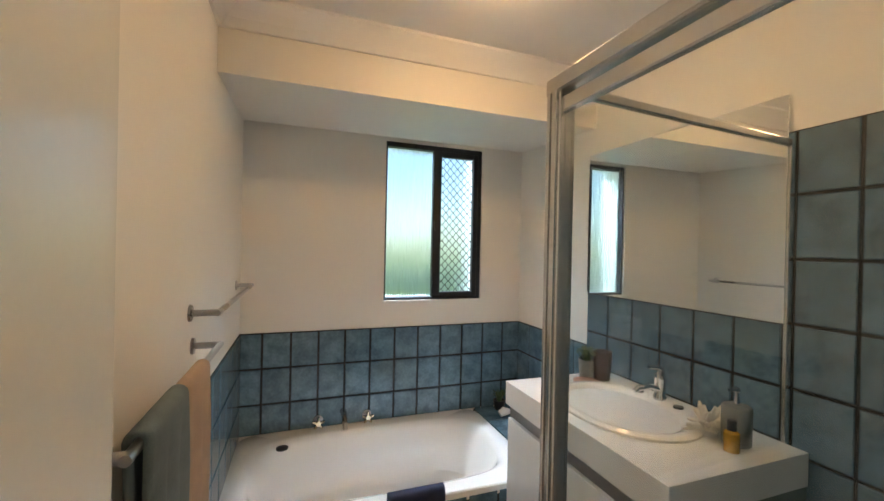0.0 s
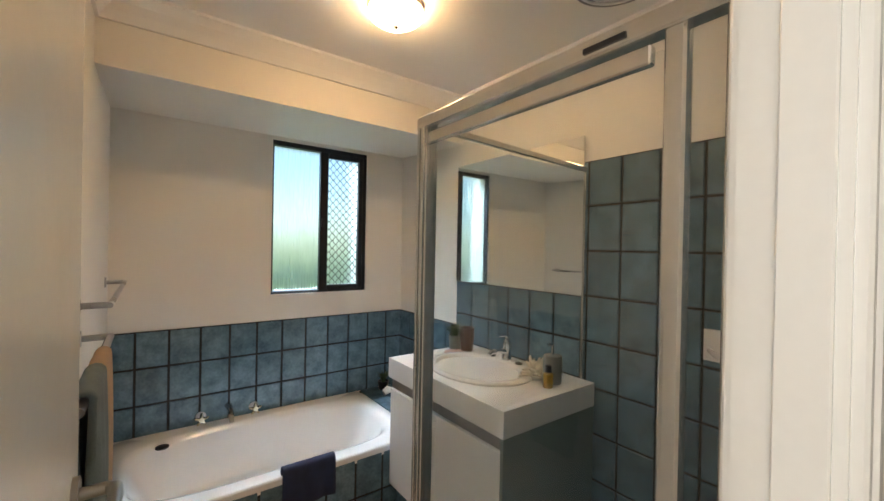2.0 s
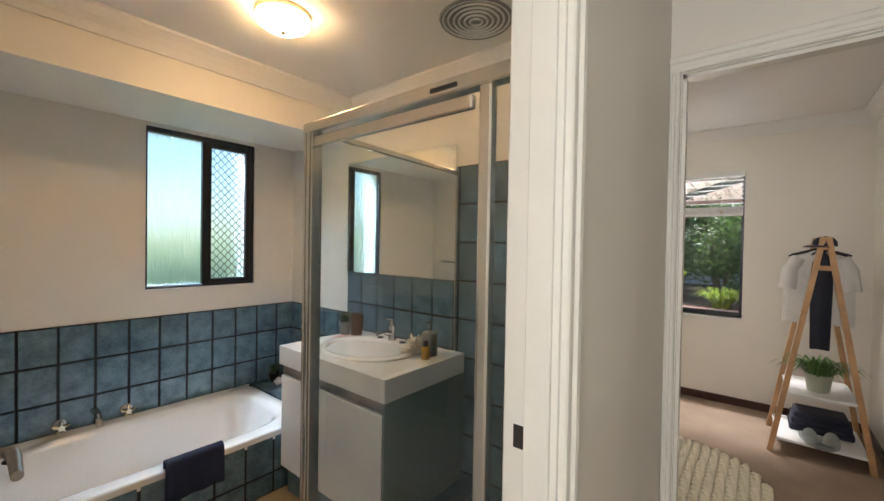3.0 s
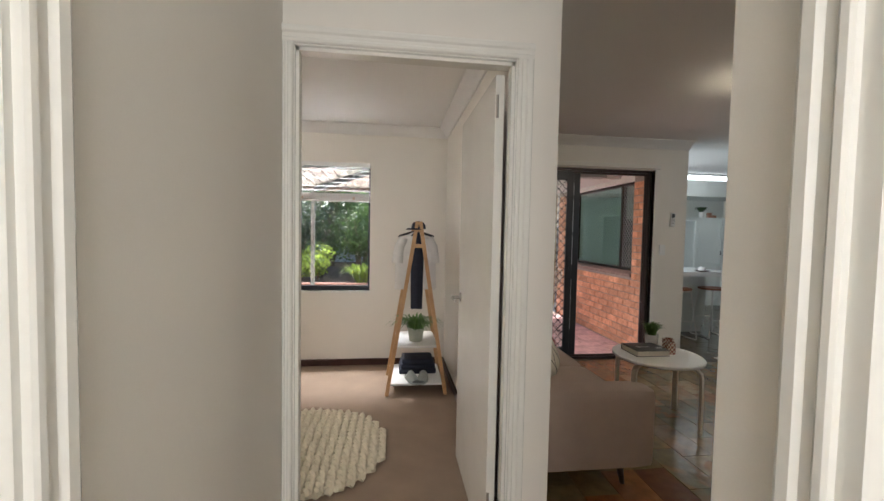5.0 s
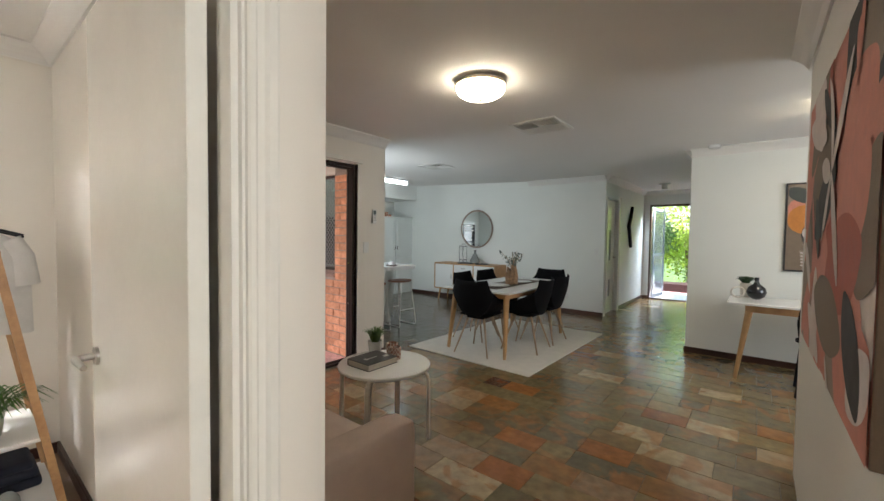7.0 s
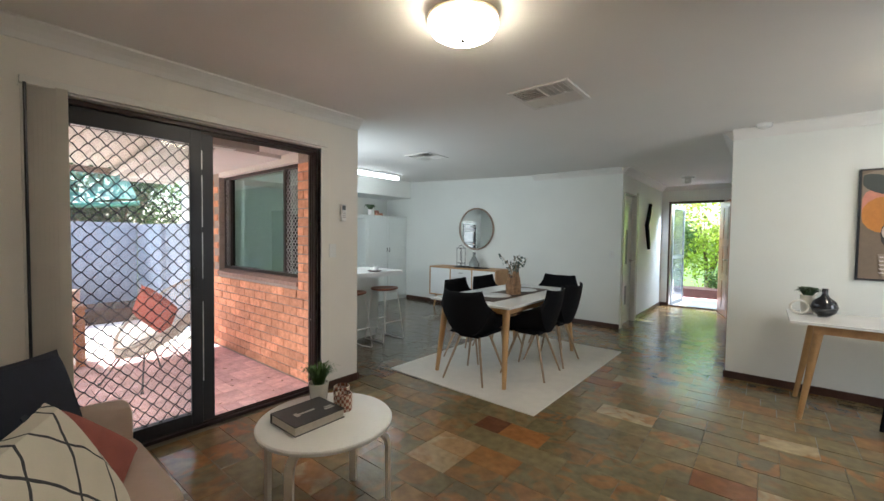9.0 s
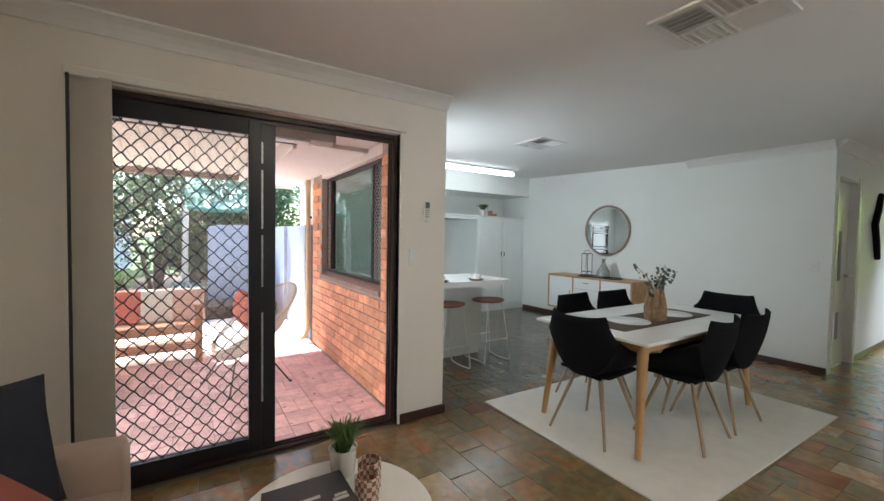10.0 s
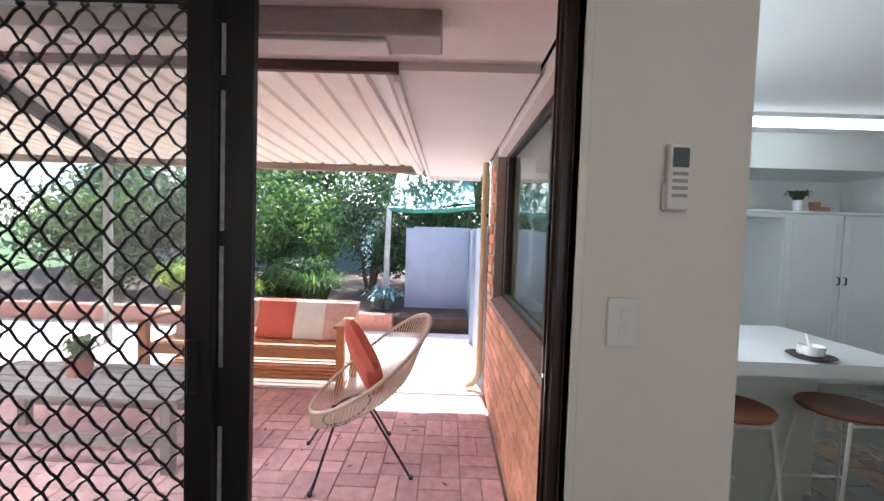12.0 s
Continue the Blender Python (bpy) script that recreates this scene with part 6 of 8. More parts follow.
kp = pot_plant("shelf_plant", "dark leafy plant in a small white pot, kitchen shelf", (FX + 0.05, -6.56, 1.77), M_PORC, 0.05, 0.11, tuft(90, 0.14, 0.10, 0.03, 14, 0.5), M_LEAFD)
wb = thing("wooden_blocks", "two small stacked terracotta coloured wooden blocks on the high kitchen shelf", "ornament", (FX + 0.05, -6.76, 1.77))
part("block", boxbm(-0.03, 0.03, -0.11, 0.06, 0.0, 0.05, bevel=0.004), material("terracotta_wood", (0.35, 0.17, 0.11), 0.6, vary=0.15, scale=30), wb)
part("block", boxbm(-0.028, 0.028, -0.01, 0.07, 0.05, 0.10, bevel=0.004), MATS["terracotta_wood"], wb)
# breakfast bar
bar = thing("breakfast_bar", "white stone topped breakfast bar with a panelled white base", "kitchen bench", (5.05, -5.09, 0))
bm = bmesh.new()
out = [(0.0, 0.0 + 0.05), (0.01, 0.02), (0.03, 0.006), (0.06, 0.0), (0.78, 0.0), (0.80, 0.02), (0.80, 1.43), (0.0, 1.43)]
prism(bm, out, 2, 0.84, 0.90)
part("benchtop", bm, M_WHITE, bar)
part("base", boxbm(0.34, 0.78, 0.16, 1.43, 0.10, 0.84), M_CAB, bar)
part("kick", boxbm(0.36, 0.76, 0.18, 1.43, 0.0, 0.10), M_CAB, bar)


M_LEATHER = material("tan_leather", (0.22, 0.075, 0.035), 0.45, vary=0.15, scale=20, grain=200, bump=0.1)
M_WHITEWIRE = material("white_powdercoat_wire", (0.78, 0.78, 0.76), 0.35, vary=0.02)


def bar_stool(at, turn=0, first=None):
    if first:
        return copy_thing(first, pose(*at, 0, 0, turn))
    t = thing("bar_stool", "white wire framed bar stool with a tan leather seat", "bar stool", at, turn, "stools at the breakfast bar")
    bm = bmesh.new()
    lathe(bm, [(0.004, 0.655), (0.16, 0.652), (0.185, 0.66), (0.192, 0.672), (0.185, 0.68), (0.10, 0.672), (0.004, 0.668)], 32, (0, 0, 0), 0.86, 1.0)
    part("seat", bm, M_LEATHER, t, "tan leather seat", smooth=True)
    for s in (-1, 1):
        part("side_frame", sweepbm([(-0.13, s * 0.10, 0.655), (-0.17, s * 0.17, 0.1), (-0.175, s * 0.175, 0.02), (-0.165, s * 0.172, 0.008), (-0.02, s * 0.15, 0.008), (0.15, s * 0.172, 0.008), (0.175, s * 0.175, 0.02), (0.165, s * 0.165, 0.1), (0.12, s * 0.10, 0.655)], 0.0075, 8), M_WHITEWIRE, t, smooth=True)
    for z, w in ((0.25, 0.162), (0.64, 0.10)):
        part("foot_rail", sweepbm([(-0.158 if z < 0.5 else -0.13, -w, z), (-0.158 if z < 0.5 else -0.13, w, z)], 0.0075, 8), M_WHITEWIRE, t)
        part("foot_rail", sweepbm([(0.15 if z < 0.5 else 0.12, -w, z), (0.15 if z < 0.5 else 0.12, w, z)], 0.0075, 8), M_WHITEWIRE, t)
    return t


s1 = bar_stool((5.16, -4.84, 0))
bar_stool((5.12, -4.27, 0), 0, s1)
for y in (-4.65, -4.19):
    cs = thing("cup_and_tray", "white cup with a spoon on a dark breakfast bar saucer", "cup", (5.14, y, 0.90), group="cups on the breakfast bar")
    part("saucer", lathebm([(0.004, 0.003), (0.07, 0.003), (0.092, 0.016), (0.088, 0.018), (0.065, 0.008), (0.004, 0.008)], 28), material("dark_brown_timber", (0.06, 0.035, 0.025), 0.5, vary=0.2, scale=30), cs, "dark timber saucer", smooth=True)
    part("cup", lathebm([(0.028, 0.008), (0.045, 0.02), (0.052, 0.06), (0.048, 0.06), (0.04, 0.025), (0.004, 0.02)], 24), M_PORC, cs, smooth=True)
    part("spoon", sweepbm([(0.0, 0, 0.03), (0.02, 0.01, 0.11)], [0.006, 0.004], 6), M_PORC, cs, smooth=True)
    part("cup_handle", sweepbm([(0, 0.048 + 0.018 * math.sin(a), 0.038 + 0.018 * math.cos(a)) for a in [math.pi * k / 8 for k in range(9)]], 0.004, 6), M_PORC, cs, smooth=True)
fl = thing("fluorescent_light", "long white fluorescent batten light, lit, on the kitchen ceiling", "ceiling light", (6.7, -5.87, 2.492))
part("batten", boxbm(-0.06, 0.06, -0.74, 0.74, -0.03, 0.01, bevel=0.004, seg=1), M_WHITE, fl)
part("tube", sweepbm([(0, -0.70, -0.062), (0, 0.70, -0.062)], 0.034, 14), M_TUBE, fl, "glowing white diffuser", smooth=True)
for y in (-0.71, 0.71):
    part("end_cap", boxbm(-0.03, 0.03, y - 0.02, y + 0.02, -0.09, -0.028, bevel=0.004, seg=1), M_WHITE, fl)


# ---- entry and console ----
con = thing("console_table", "white topped console table with oak legs against the wall", "console table", (0.31, -5.70, 0))
part("tabletop", boxbm(-0.84, 0.84, -0.20, 0.44, 0.735, 0.757, bevel=0.005), M_WHITE, con)
part("apron", boxbm(-0.70, 0.70, 0.34, 0.36, 0.665, 0.735), M_OAK, con)
part("apron", boxbm(-0.70, 0.70, -0.14, -0.12, 0.665, 0.735), M_OAK, con)
for sx in (-1, 1):
    part("leg", sweepbm([(sx * 0.66, 0.31, 0.735), (sx * 0.76, 0.36, 0.0)], [0.032, 0.016], 12), M_OAKLEG, con, smooth=True)
    part("leg", sweepbm([(sx * 0.66, -0.11, 0.735), (sx * 0.76, -0.20, 0.0)], [0.032, 0.016], 12), M_OAKLEG, con, smooth=True)
pot_plant("console_plant", "small round leafy plant in a cream pot on the console table", (1.02, -5.78, 0.757), material("cream_ceramic", (0.7, 0.66, 0.58), 0.5, vary=0.03), 0.052, 0.15, tuft(220, 0.085, 0.075, 0.024, 17, 0.2), M_LEAFD)
vz = thing("black_vase", "glossy black round bottle vase on the console table", "vase", (0.93, -5.66, 0.757))
part("vase", lathebm([(0.03, 0), (0.07, 0.03), (0.085, 0.075), (0.07, 0.12), (0.028, 0.155), (0.018, 0.18), (0.02, 0.22), (0.013, 0.2)], 28), material("black_glaze", (0.012, 0.012, 0.016), 0.12, vary=0.1, bump=0, coat=0.4), vz, smooth=True)
ro = thing("ring_ornament", "pale twisted ring ornament on the console table", "ornament", (1.08, -5.64, 0.757))
part("ring", sweepbm([(0.055 * math.cos(a) + 0.0, 0.02 * math.sin(2 * a), 0.062 + 0.052 * math.sin(a)) for a in [2 * math.pi * k / 28 for k in range(28)]], 0.009, 8, True), M_RUG, ro, smooth=True)
bc = thing("bentwood_chair", "black bentwood chair standing at the console table", "chair", (0.44, -5.28, 0), 178)
part("seat", lathebm([(0.004, 0.45), (0.19, 0.45), (0.205, 0.458), (0.205, 0.475), (0.19, 0.482), (0.004, 0.47)], 32), M_BLACKPLAST, bc, smooth=True)
for sx in (-1, 1):
    part("front_leg", sweepbm([(sx * 0.15, 0.13, 0.452), (sx * 0.19, 0.17, 0.0)], [0.018, 0.013], 10), M_BLACKPLAST, bc, smooth=True)
    part("back_leg", sweepbm([(sx * 0.14, -0.14, 0.452), (sx * 0.19, -0.20, 0.0)], [0.018, 0.013], 10), M_BLACKPLAST, bc, smooth=True)
part("back_hoop", sweepbm([(-0.17, -0.13, 0.46), (-0.19, -0.18, 0.65), (-0.17, -0.21, 0.80), (-0.1, -0.225, 0.86), (0, -0.23, 0.875), (0.1, -0.225, 0.86), (0.17, -0.21, 0.80), (0.19, -0.18, 0.65), (0.17, -0.13, 0.46)], 0.015, 10), M_BLACKPLAST, bc, smooth=True)
part("inner_hoop", sweepbm([(-0.09, -0.16, 0.47), (-0.11, -0.19, 0.62), (-0.09, -0.215, 0.76), (0, -0.225, 0.81), (0.09, -0.215, 0.76), (0.11, -0.19, 0.62), (0.09, -0.16, 0.47)], 0.011, 10), M_BLACKPLAST, bc, smooth=True)
part("leg_ring", sweepbm([(0.15 * math.cos(2 * math.pi * k / 24), 0.15 * math.sin(2 * math.pi * k / 24) - 0.01, 0.27) for k in range(24)], 0.009, 8, True), M_BLACKPLAST, bc, smooth=True)
pc = thing("pineapple_painting", "framed painting of orange and black leaf shapes over a patterned pot", "painting", (0.22, -6.09, 1.495))
part("frame", boxbm(-0.5, 0.5, 0.0, 0.03, -0.46, 0.46, bevel=0.003, seg=1), M_BLACKALU, pc, "thin dark frame")
part("canvas", boxbm(-0.485, 0.485, 0.03, 0.032, -0.445, 0.445), P_BROWN, pc)


def blob(cx, cz, rx, rz, n=16, tilt=0.0, e=1.0):
    return [(cx + rx * math.cos(a) * math.cos(tilt) - rz * math.sin(a) * math.sin(tilt), cz + rx * math.cos(a) * math.sin(tilt) + rz * math.sin(a) * math.cos(tilt)) for a in [2 * math.pi * k / n for k in range(n)]]


art = [(P_TAUPE, blob(0.3, 0.3, 0.3, 0.16)), (P_ORANGE, blob(-0.02, 0.12, 0.28, 0.17, tilt=0.2)), (P_CORAL, blob(0.34, 0.16, 0.17, 0.15)), (P_ORANGE, blob(0.345, 0.08, 0.14, 0.15)), (P_CREAM, blob(0.14, 0.36, 0.12, 0.05)), (P_CREAM, blob(0.08, 0.30, 0.06, 0.12)),
       (P_LEAF, blob(0.38, 0.33, 0.13, 0.07, tilt=0.5)), (P_LEAF, blob(-0.2, 0.34, 0.25, 0.075, tilt=-0.25)), (P_RUST, blob(-0.33, -0.05, 0.09, 0.25)), (P_RUST, blob(-0.3, -0.32, 0.15, 0.1)), (P_CORAL, blob(0.0, 0.08, 0.09, 0.12)),
       (P_DARK, blob(0.25, -0.08, 0.12, 0.15)), (P_DARK, blob(0.27, 0.08, 0.04, 0.07)), (P_CREAM, blob(0.33, -0.06, 0.032, 0.055)), (P_CREAM, blob(0.25, -0.14, 0.036, 0.06)), (P_CREAM, blob(0.2, 0.0, 0.02, 0.03))]
for k in range(14):
    art.append((P_DARK if k % 2 else P_CREAM, blob(0.1 - 0.055 * (k % 7), -0.09 - 0.11 * (k // 7), 0.034, 0.06)))
art += [(P_TAUPE, [(0.12, -0.24), (0.38, -0.24), (0.35, -0.42), (0.14, -0.42)])]
for k in range(5):
    art.append((P_CREAM, [(0.13, -0.26 - 0.032 * k), (0.37, -0.26 - 0.032 * k), (0.365, -0.27 - 0.032 * k), (0.135, -0.27 - 0.032 * k)]))
for i, (m, pts) in enumerate(art):
    bm = bmesh.new()
    bm.faces.new([bm.verts.new((max(-0.48, min(0.48, x)), 0.0325 + 0.0003 * i, max(-0.44, min(0.44, z)))) for x, z in pts])
    part("paint_shape", bm, m, pc)
zz = thing("zigzag_sculpture", "dark bent timber wall sculpture in the entry", "wall art", (2.97, -9.15, 1.58))
part("branch", sweepbm([(-0.025, -0.12, 0.40), (-0.03, 0.0, 0.2), (-0.03, 0.14, 0.02), (-0.03, 0.02, -0.2), (-0.025, -0.08, -0.40)], [0.03, 0.034, 0.036, 0.034, 0.03], 8), M_BLACKPLAST, zz)
# side door in the entry's east wall
jamb = structure("door_4", boxbm(2.96, 3.08, -7.655, -7.635, 0, 2.04), M_GLOSS)
part("jamb", boxbm(2.96, 3.08, -8.4, -8.37, 0, 2.04), M_GLOSS, jamb)
part("head_jamb", boxbm(2.96, 3.08, -8.4, -7.635, 2.04, 2.06), M_GLOSS, jamb)
part("architrave", boxbm(2.952, 2.97, -8.46, -8.40, 0, 2.11, bevel=0.004, seg=1), M_GLOSS, jamb)
lf = part("door_leaf", boxbm(3.03, 3.066, -8.37, -7.66, 0.01, 2.035, bevel=0.002, seg=1), M_GLOSS, jamb, "white door leaf, closed")
part("glass_strip", boxbm(3.026, 3.03, -8.12, -8.02, 0.95, 1.5), M_CONC, lf, "narrow grey strip")
part("glass_strip", boxbm(3.026, 3.03, -8.12, -8.02, 0.3, 0.6), M_CONC, lf, "narrow grey strip")
lever(lf, (3.03, -8.3, 1.0), -1, 1)
# front door
fd = structure("door_front", boxbm(2.81, 2.84, ENTRY - 0.12, ENTRY + 0.005, 0, 2.11), M_TIMBER_DARK)
part("jamb", boxbm(1.93, 1.96, ENTRY - 0.12, ENTRY + 0.005, 0, 2.11), M_TIMBER_DARK, fd)
part("head_jamb", boxbm(1.96, 2.81, ENTRY - 0.12, ENTRY + 0.005, 2.07, 2.11), M_TIMBER_DARK, fd)
part("threshold", boxbm(1.96, 2.81, ENTRY - 0.12, ENTRY + 0.0, 0.0, 0.02), M_TIMBER_DARK, fd)
M_DOORT = material("varnished_timber", (0.32, 0.13, 0.05), 0.3, vary=0.25, scale=7, grain=50, bump=0.04, second=(0.22, 0.08, 0.03))
M_DOORP = material("varnished_timber_panel", (0.24, 0.09, 0.035), 0.3, vary=0.25, scale=7, grain=50, bump=0.04)
lf = part("door_leaf", boxbm(0, 0.84, -0.02, 0.02, 0.0, 2.04, bevel=0.002, seg=1), M_DOORT, fd, "varnished timber panelled front door, open inwards")
lf.matrix_world = pose(1.97, ENTRY + 0.02, 0.012, 0, 0, 104)
for x0, x1 in ((0.09, 0.38), (0.46, 0.75)):
    for z0, z1 in ((0.12, 0.62), (0.74, 1.24), (1.36, 1.92)):
        for y in (-0.026, 0.02):
            part("door_panel", boxbm(x0, x1, y, y + 0.006, z0, z1, bevel=0.004, seg=1), M_DOORP, lf)
lever(lf, (0.78, -0.02, 1.0), -1, -1, axis=1)
# security screen door outside, part open
hl = thing("entry_ceiling_light", "small round white ceiling light in the entry", "ceiling light", (2.35, -9.1, CEIL))
part("base_plate", lathebm([(0.10, 0), (0.10, -0.015), (0.05, -0.02), (0.004, -0.02)], 28), M_WHITE, hl, smooth=True)
part("shade", lathebm([(0.06, -0.02), (0.045, -0.05), (0.055, -0.085), (0.045, -0.12), (0.004, -0.125)], 24), M_VENT, hl, smooth=True)


# ---- patio and garden ----
def leaf_mass(rnd, n, centre, radii, size, shape=None, lean=0.4):
    """Many small leaf blades scattered through an uneven crown, as one mesh."""
    lobes = [(Vector((rnd.uniform(-0.6, 0.6) * radii[0], rnd.uniform(-0.6, 0.6) * radii[1], rnd.uniform(-0.5, 0.6) * radii[2])), rnd.uniform(0.35, 0.6)) for _ in range(9)]
    vs, fs = [], []
    for i in range(n):
        c, s = lobes[rnd.randrange(9)]
        d = Vector((rnd.gauss(0, 1), rnd.gauss(0, 1), rnd.gauss(0, 1)))
        d.normalize()
        r = s * (0.55 + 0.5 * rnd.random())
        p = Vector(centre) + c + Vector((d.x * radii[0] * r, d.y * radii[1] * r, d.z * radii[2] * r))
        nrm = (d + Vector((rnd.uniform(-1, 1), rnd.uniform(-1, 1), rnd.uniform(-0.5, 1.2))) * 0.9).normalized()
        u = nrm.cross(Vector((rnd.uniform(-1, 1), rnd.uniform(-1, 1), rnd.uniform(-1, 1)))).normalized()
        w = nrm.cross(u)
        L0, W0 = size * rnd.uniform(0.7, 1.4), size * rnd.uniform(0.3, 0.5)
        k = len(vs)
        vs += [p - u * L0, p + w * W0, p + u * L0, p - w * W0]
        fs.append((k, k + 1, k + 2, k + 3))
    me = bpy.data.meshes.new("foliage")
    me.from_pydata([tuple(v) for v in vs], [], fs)
    return me


def foliage_mat(name, a, b):
    m = material(name, a, 0.55, vary=0.2, scale=5, grain=40, bump=0, second=b)
    N, L = m.node_tree.nodes, m.node_tree.links
    geo, hsv, rng = N.new("ShaderNodeNewGeometry"), N.new("ShaderNodeHueSaturation"), N.new("ShaderNodeMapRange")
    rng.inputs["To Min"].default_value, rng.inputs["To Max"].default_value = 0.55, 1.6
    src = N["Principled BSDF"].inputs["Base Color"].links[0].from_socket
    L.new(geo.outputs["Random Per Island"], rng.inputs["Value"])
    L.new(rng.outputs[0], hsv.inputs["Value"])
    L.new(src, hsv.inputs["Color"])
    L.new(hsv.outputs[0], N["Principled BSDF"].inputs["Base Color"])
    through_leaf, mx = N.new("ShaderNodeBsdfTranslucent"), N.new("ShaderNodeMixShader")
    warm = N.new("ShaderNodeHueSaturation")
    warm.inputs["Hue"].default_value, warm.inputs["Saturation"].default_value, warm.inputs["Value"].default_value = 0.485, 1.15, 1.7
    L.new(hsv.outputs[0], warm.inputs["Color"])
    L.new(warm.outputs[0], through_leaf.inputs["Color"])
    mx.inputs[0].default_value = 0.42
    L.new(N["Principled BSDF"].outputs[0], mx.inputs[1])
    L.new(through_leaf.outputs[0], mx.inputs[2])
    L.new(mx.outputs[0], N["Material Output"].inputs[0])
    return m


F_DARK = foliage_mat("hedge_leaf_dark", (0.06, 0.10, 0.045), (0.03, 0.06, 0.03))
F_MID = foliage_mat("shrub_leaf", (0.09, 0.15, 0.05), (0.04, 0.085, 0.025))
F_LIME = foliage_mat("lime_leaf", (0.36, 0.45, 0.10), (0.20, 0.28, 0.06))
M_BARK = material("bark", (0.16, 0.11, 0.075), 0.9, vary=0.3, scale=12, grain=60, bump=0.4)
rnd = random.Random(31)


def shrub(name, label, at, radii, n, size, mat, trunk=0.05, seed=1):
    r = random.Random(seed)
    t = thing(name, label, "shrub" if name != "tree" else "tree", at)
    bm = bmesh.new()
    zc = radii[2] * 1.05
    for k in range(6):
        a = r.uniform(0, 6.28)
        e = (radii[0] * 0.5 * math.cos(a), radii[1] * 0.5 * math.sin(a), zc * r.uniform(0.9, 1.4))
        sweep(bm, [(0.05 * math.cos(a), 0.05 * math.sin(a), 0), (e[0] * 0.35, e[1] * 0.35, e[2] * 0.5), e], [trunk, trunk * 0.6, trunk * 0.2], 7)
    part("stem", bm, M_BARK, t, smooth=True)
    me = leaf_mass(r, n, (0, 0, zc), radii, size)
    me.materials.append(mat)
    f = new("foliage", me)
    f.parent = t
    return t


M_GRASS = material("lawn", (0.09, 0.15, 0.035), 0.95, vary=0.3, scale=4, grain=80, bump=0.4, second=(0.05, 0.09, 0.02))
# pale far paving, its colour raised further for the sun's glare
M_PAVEFAR = material("sunlit_pale_paving", (0.74, 0.64, 0.57), 0.9, vary=0.15, scale=8, grain=90, bump=0.2)
structure("ground", boxbm(-200, 200, -200, 200, -0.5, -0.13), M_GRASS)
structure("patio_base", boxbm(4.4, 9.0, -3.36, 5.0, -0.12, -0.034), M_MORTAR)
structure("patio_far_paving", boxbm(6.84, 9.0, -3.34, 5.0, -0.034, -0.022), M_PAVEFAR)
structure("patio_near_paving", boxbm(4.4, 6.84, 0.6, 5.0, -0.034, -0.022), M_PAVER)
structure("garden_bed", boxbm(9.16, 16, -3.3, 8.0, -0.12, 0.16), material("garden_soil", (0.09, 0.055, 0.035), 0.95, vary=0.3, scale=6, grain=60, bump=0.5))
bed = structure("garden_bed_edging", boxbm(9.0, 9.16, -2.2, 6.0, -0.12, 0.22), material("weathered_bed_edging", (0.42, 0.2, 0.15), 0.9, vary=0.25, scale=10, grain=80, bump=0.3))

# eaves, roof over the patio
structure("eave_soffit", boxbm(4.4, 5.03, -3.34, 6.0, 2.135, 2.16), M_SOFFIT)
structure("eave_soffit_kitchen", boxbm(5.03, 8.05, -3.34, -2.74, 2.10, 2.135), M_SOFFIT)
structure("roof_over_eaves", boxbm(4.4, 5.06, -3.34, 6.0, 2.30, 2.34), M_GROUT)
structure("fascia", boxbm(5.03, 5.06, -2.74, 6.0, 2.09, 2.32, bevel=0.003, seg=1), M_TIMBER_DARK)
structure("fascia_kitchen", boxbm(5.06, 8.05, -2.74, -2.71, 2.06, 2.30, bevel=0.003, seg=1), M_SOFFIT)
structure("fascia_kitchen_end", boxbm(8.05, 8.08, -3.34, -2.71, 2.06, 2.30), M_SOFFIT)
structure("roof_kitchen_eave", boxbm(4.4, 8.1, -3.5, -2.71, 2.30, 2.33), M_GROUT)
M_CORR = material("cream_corrugated_steel", (0.74, 0.69, 0.61), 0.5, 0.0, vary=0.06, scale=4, grain=60)
pr = thing("patio_roof", "cream corrugated steel patio roof on a steel beam and post", "roof", (5.06, 0.0, 2.20))
bm = bmesh.new()
ys = []
y = -2.705
while y < 5.5:
    for dy, dz in ((0, 0), (0.075, 0), (0.09, 0.024), (0.125, 0.024), (0.14, 0)):
        ys.append((y + dy, dz))
    y += 0.19
for ya, yb in zip(ys, ys[1:]):
    q = [bm.verts.new(c) for c in ((0, ya[0], 0.10 + ya[1]), (3.0, ya[0], 0.0 + ya[1]), (3.0, yb[0], 0.0 + yb[1]), (0, yb[0], 0.10 + yb[1]))]
    bm.faces.new(q)
bmesh.ops.remove_doubles(bm, verts=bm.verts, dist=1e-4)
sh = part("roof_sheet", bm, M_CORR, pr)
m = sh.modifiers.new("thickness", "SOLIDIFY")
m.thickness, m.offset = 0.003, 1
part("gutter", boxbm(2.95, 3.06, -2.70, 5.6, -0.075, 0.0, bevel=0.008), material("brown_gutter", (0.2, 0.14, 0.11), 0.4, vary=0.1), pr, "brown metal gutter")
part("barge_beam", boxbm(0.0, 3.0, -2.66, -2.61, -0.06, 0.02), M_SOFFIT, pr)
bm = bmesh.new()
slab_between(bm, (0.0, -2.50, 0.0), (2.95, -2.62, -0.07), 0.05, 0.06, (0, 1, 0))
part("brace", bm, M_SOFFIT, pr)
bm = bmesh.new()
slab_between(bm, (0.0, -0.6, 0.04), (2.95, 1.05, -0.05), 0.05, 0.08, (0, 0, 1))
part("brace", bm, M_GROUT, pr, "dark diagonal steel brace")
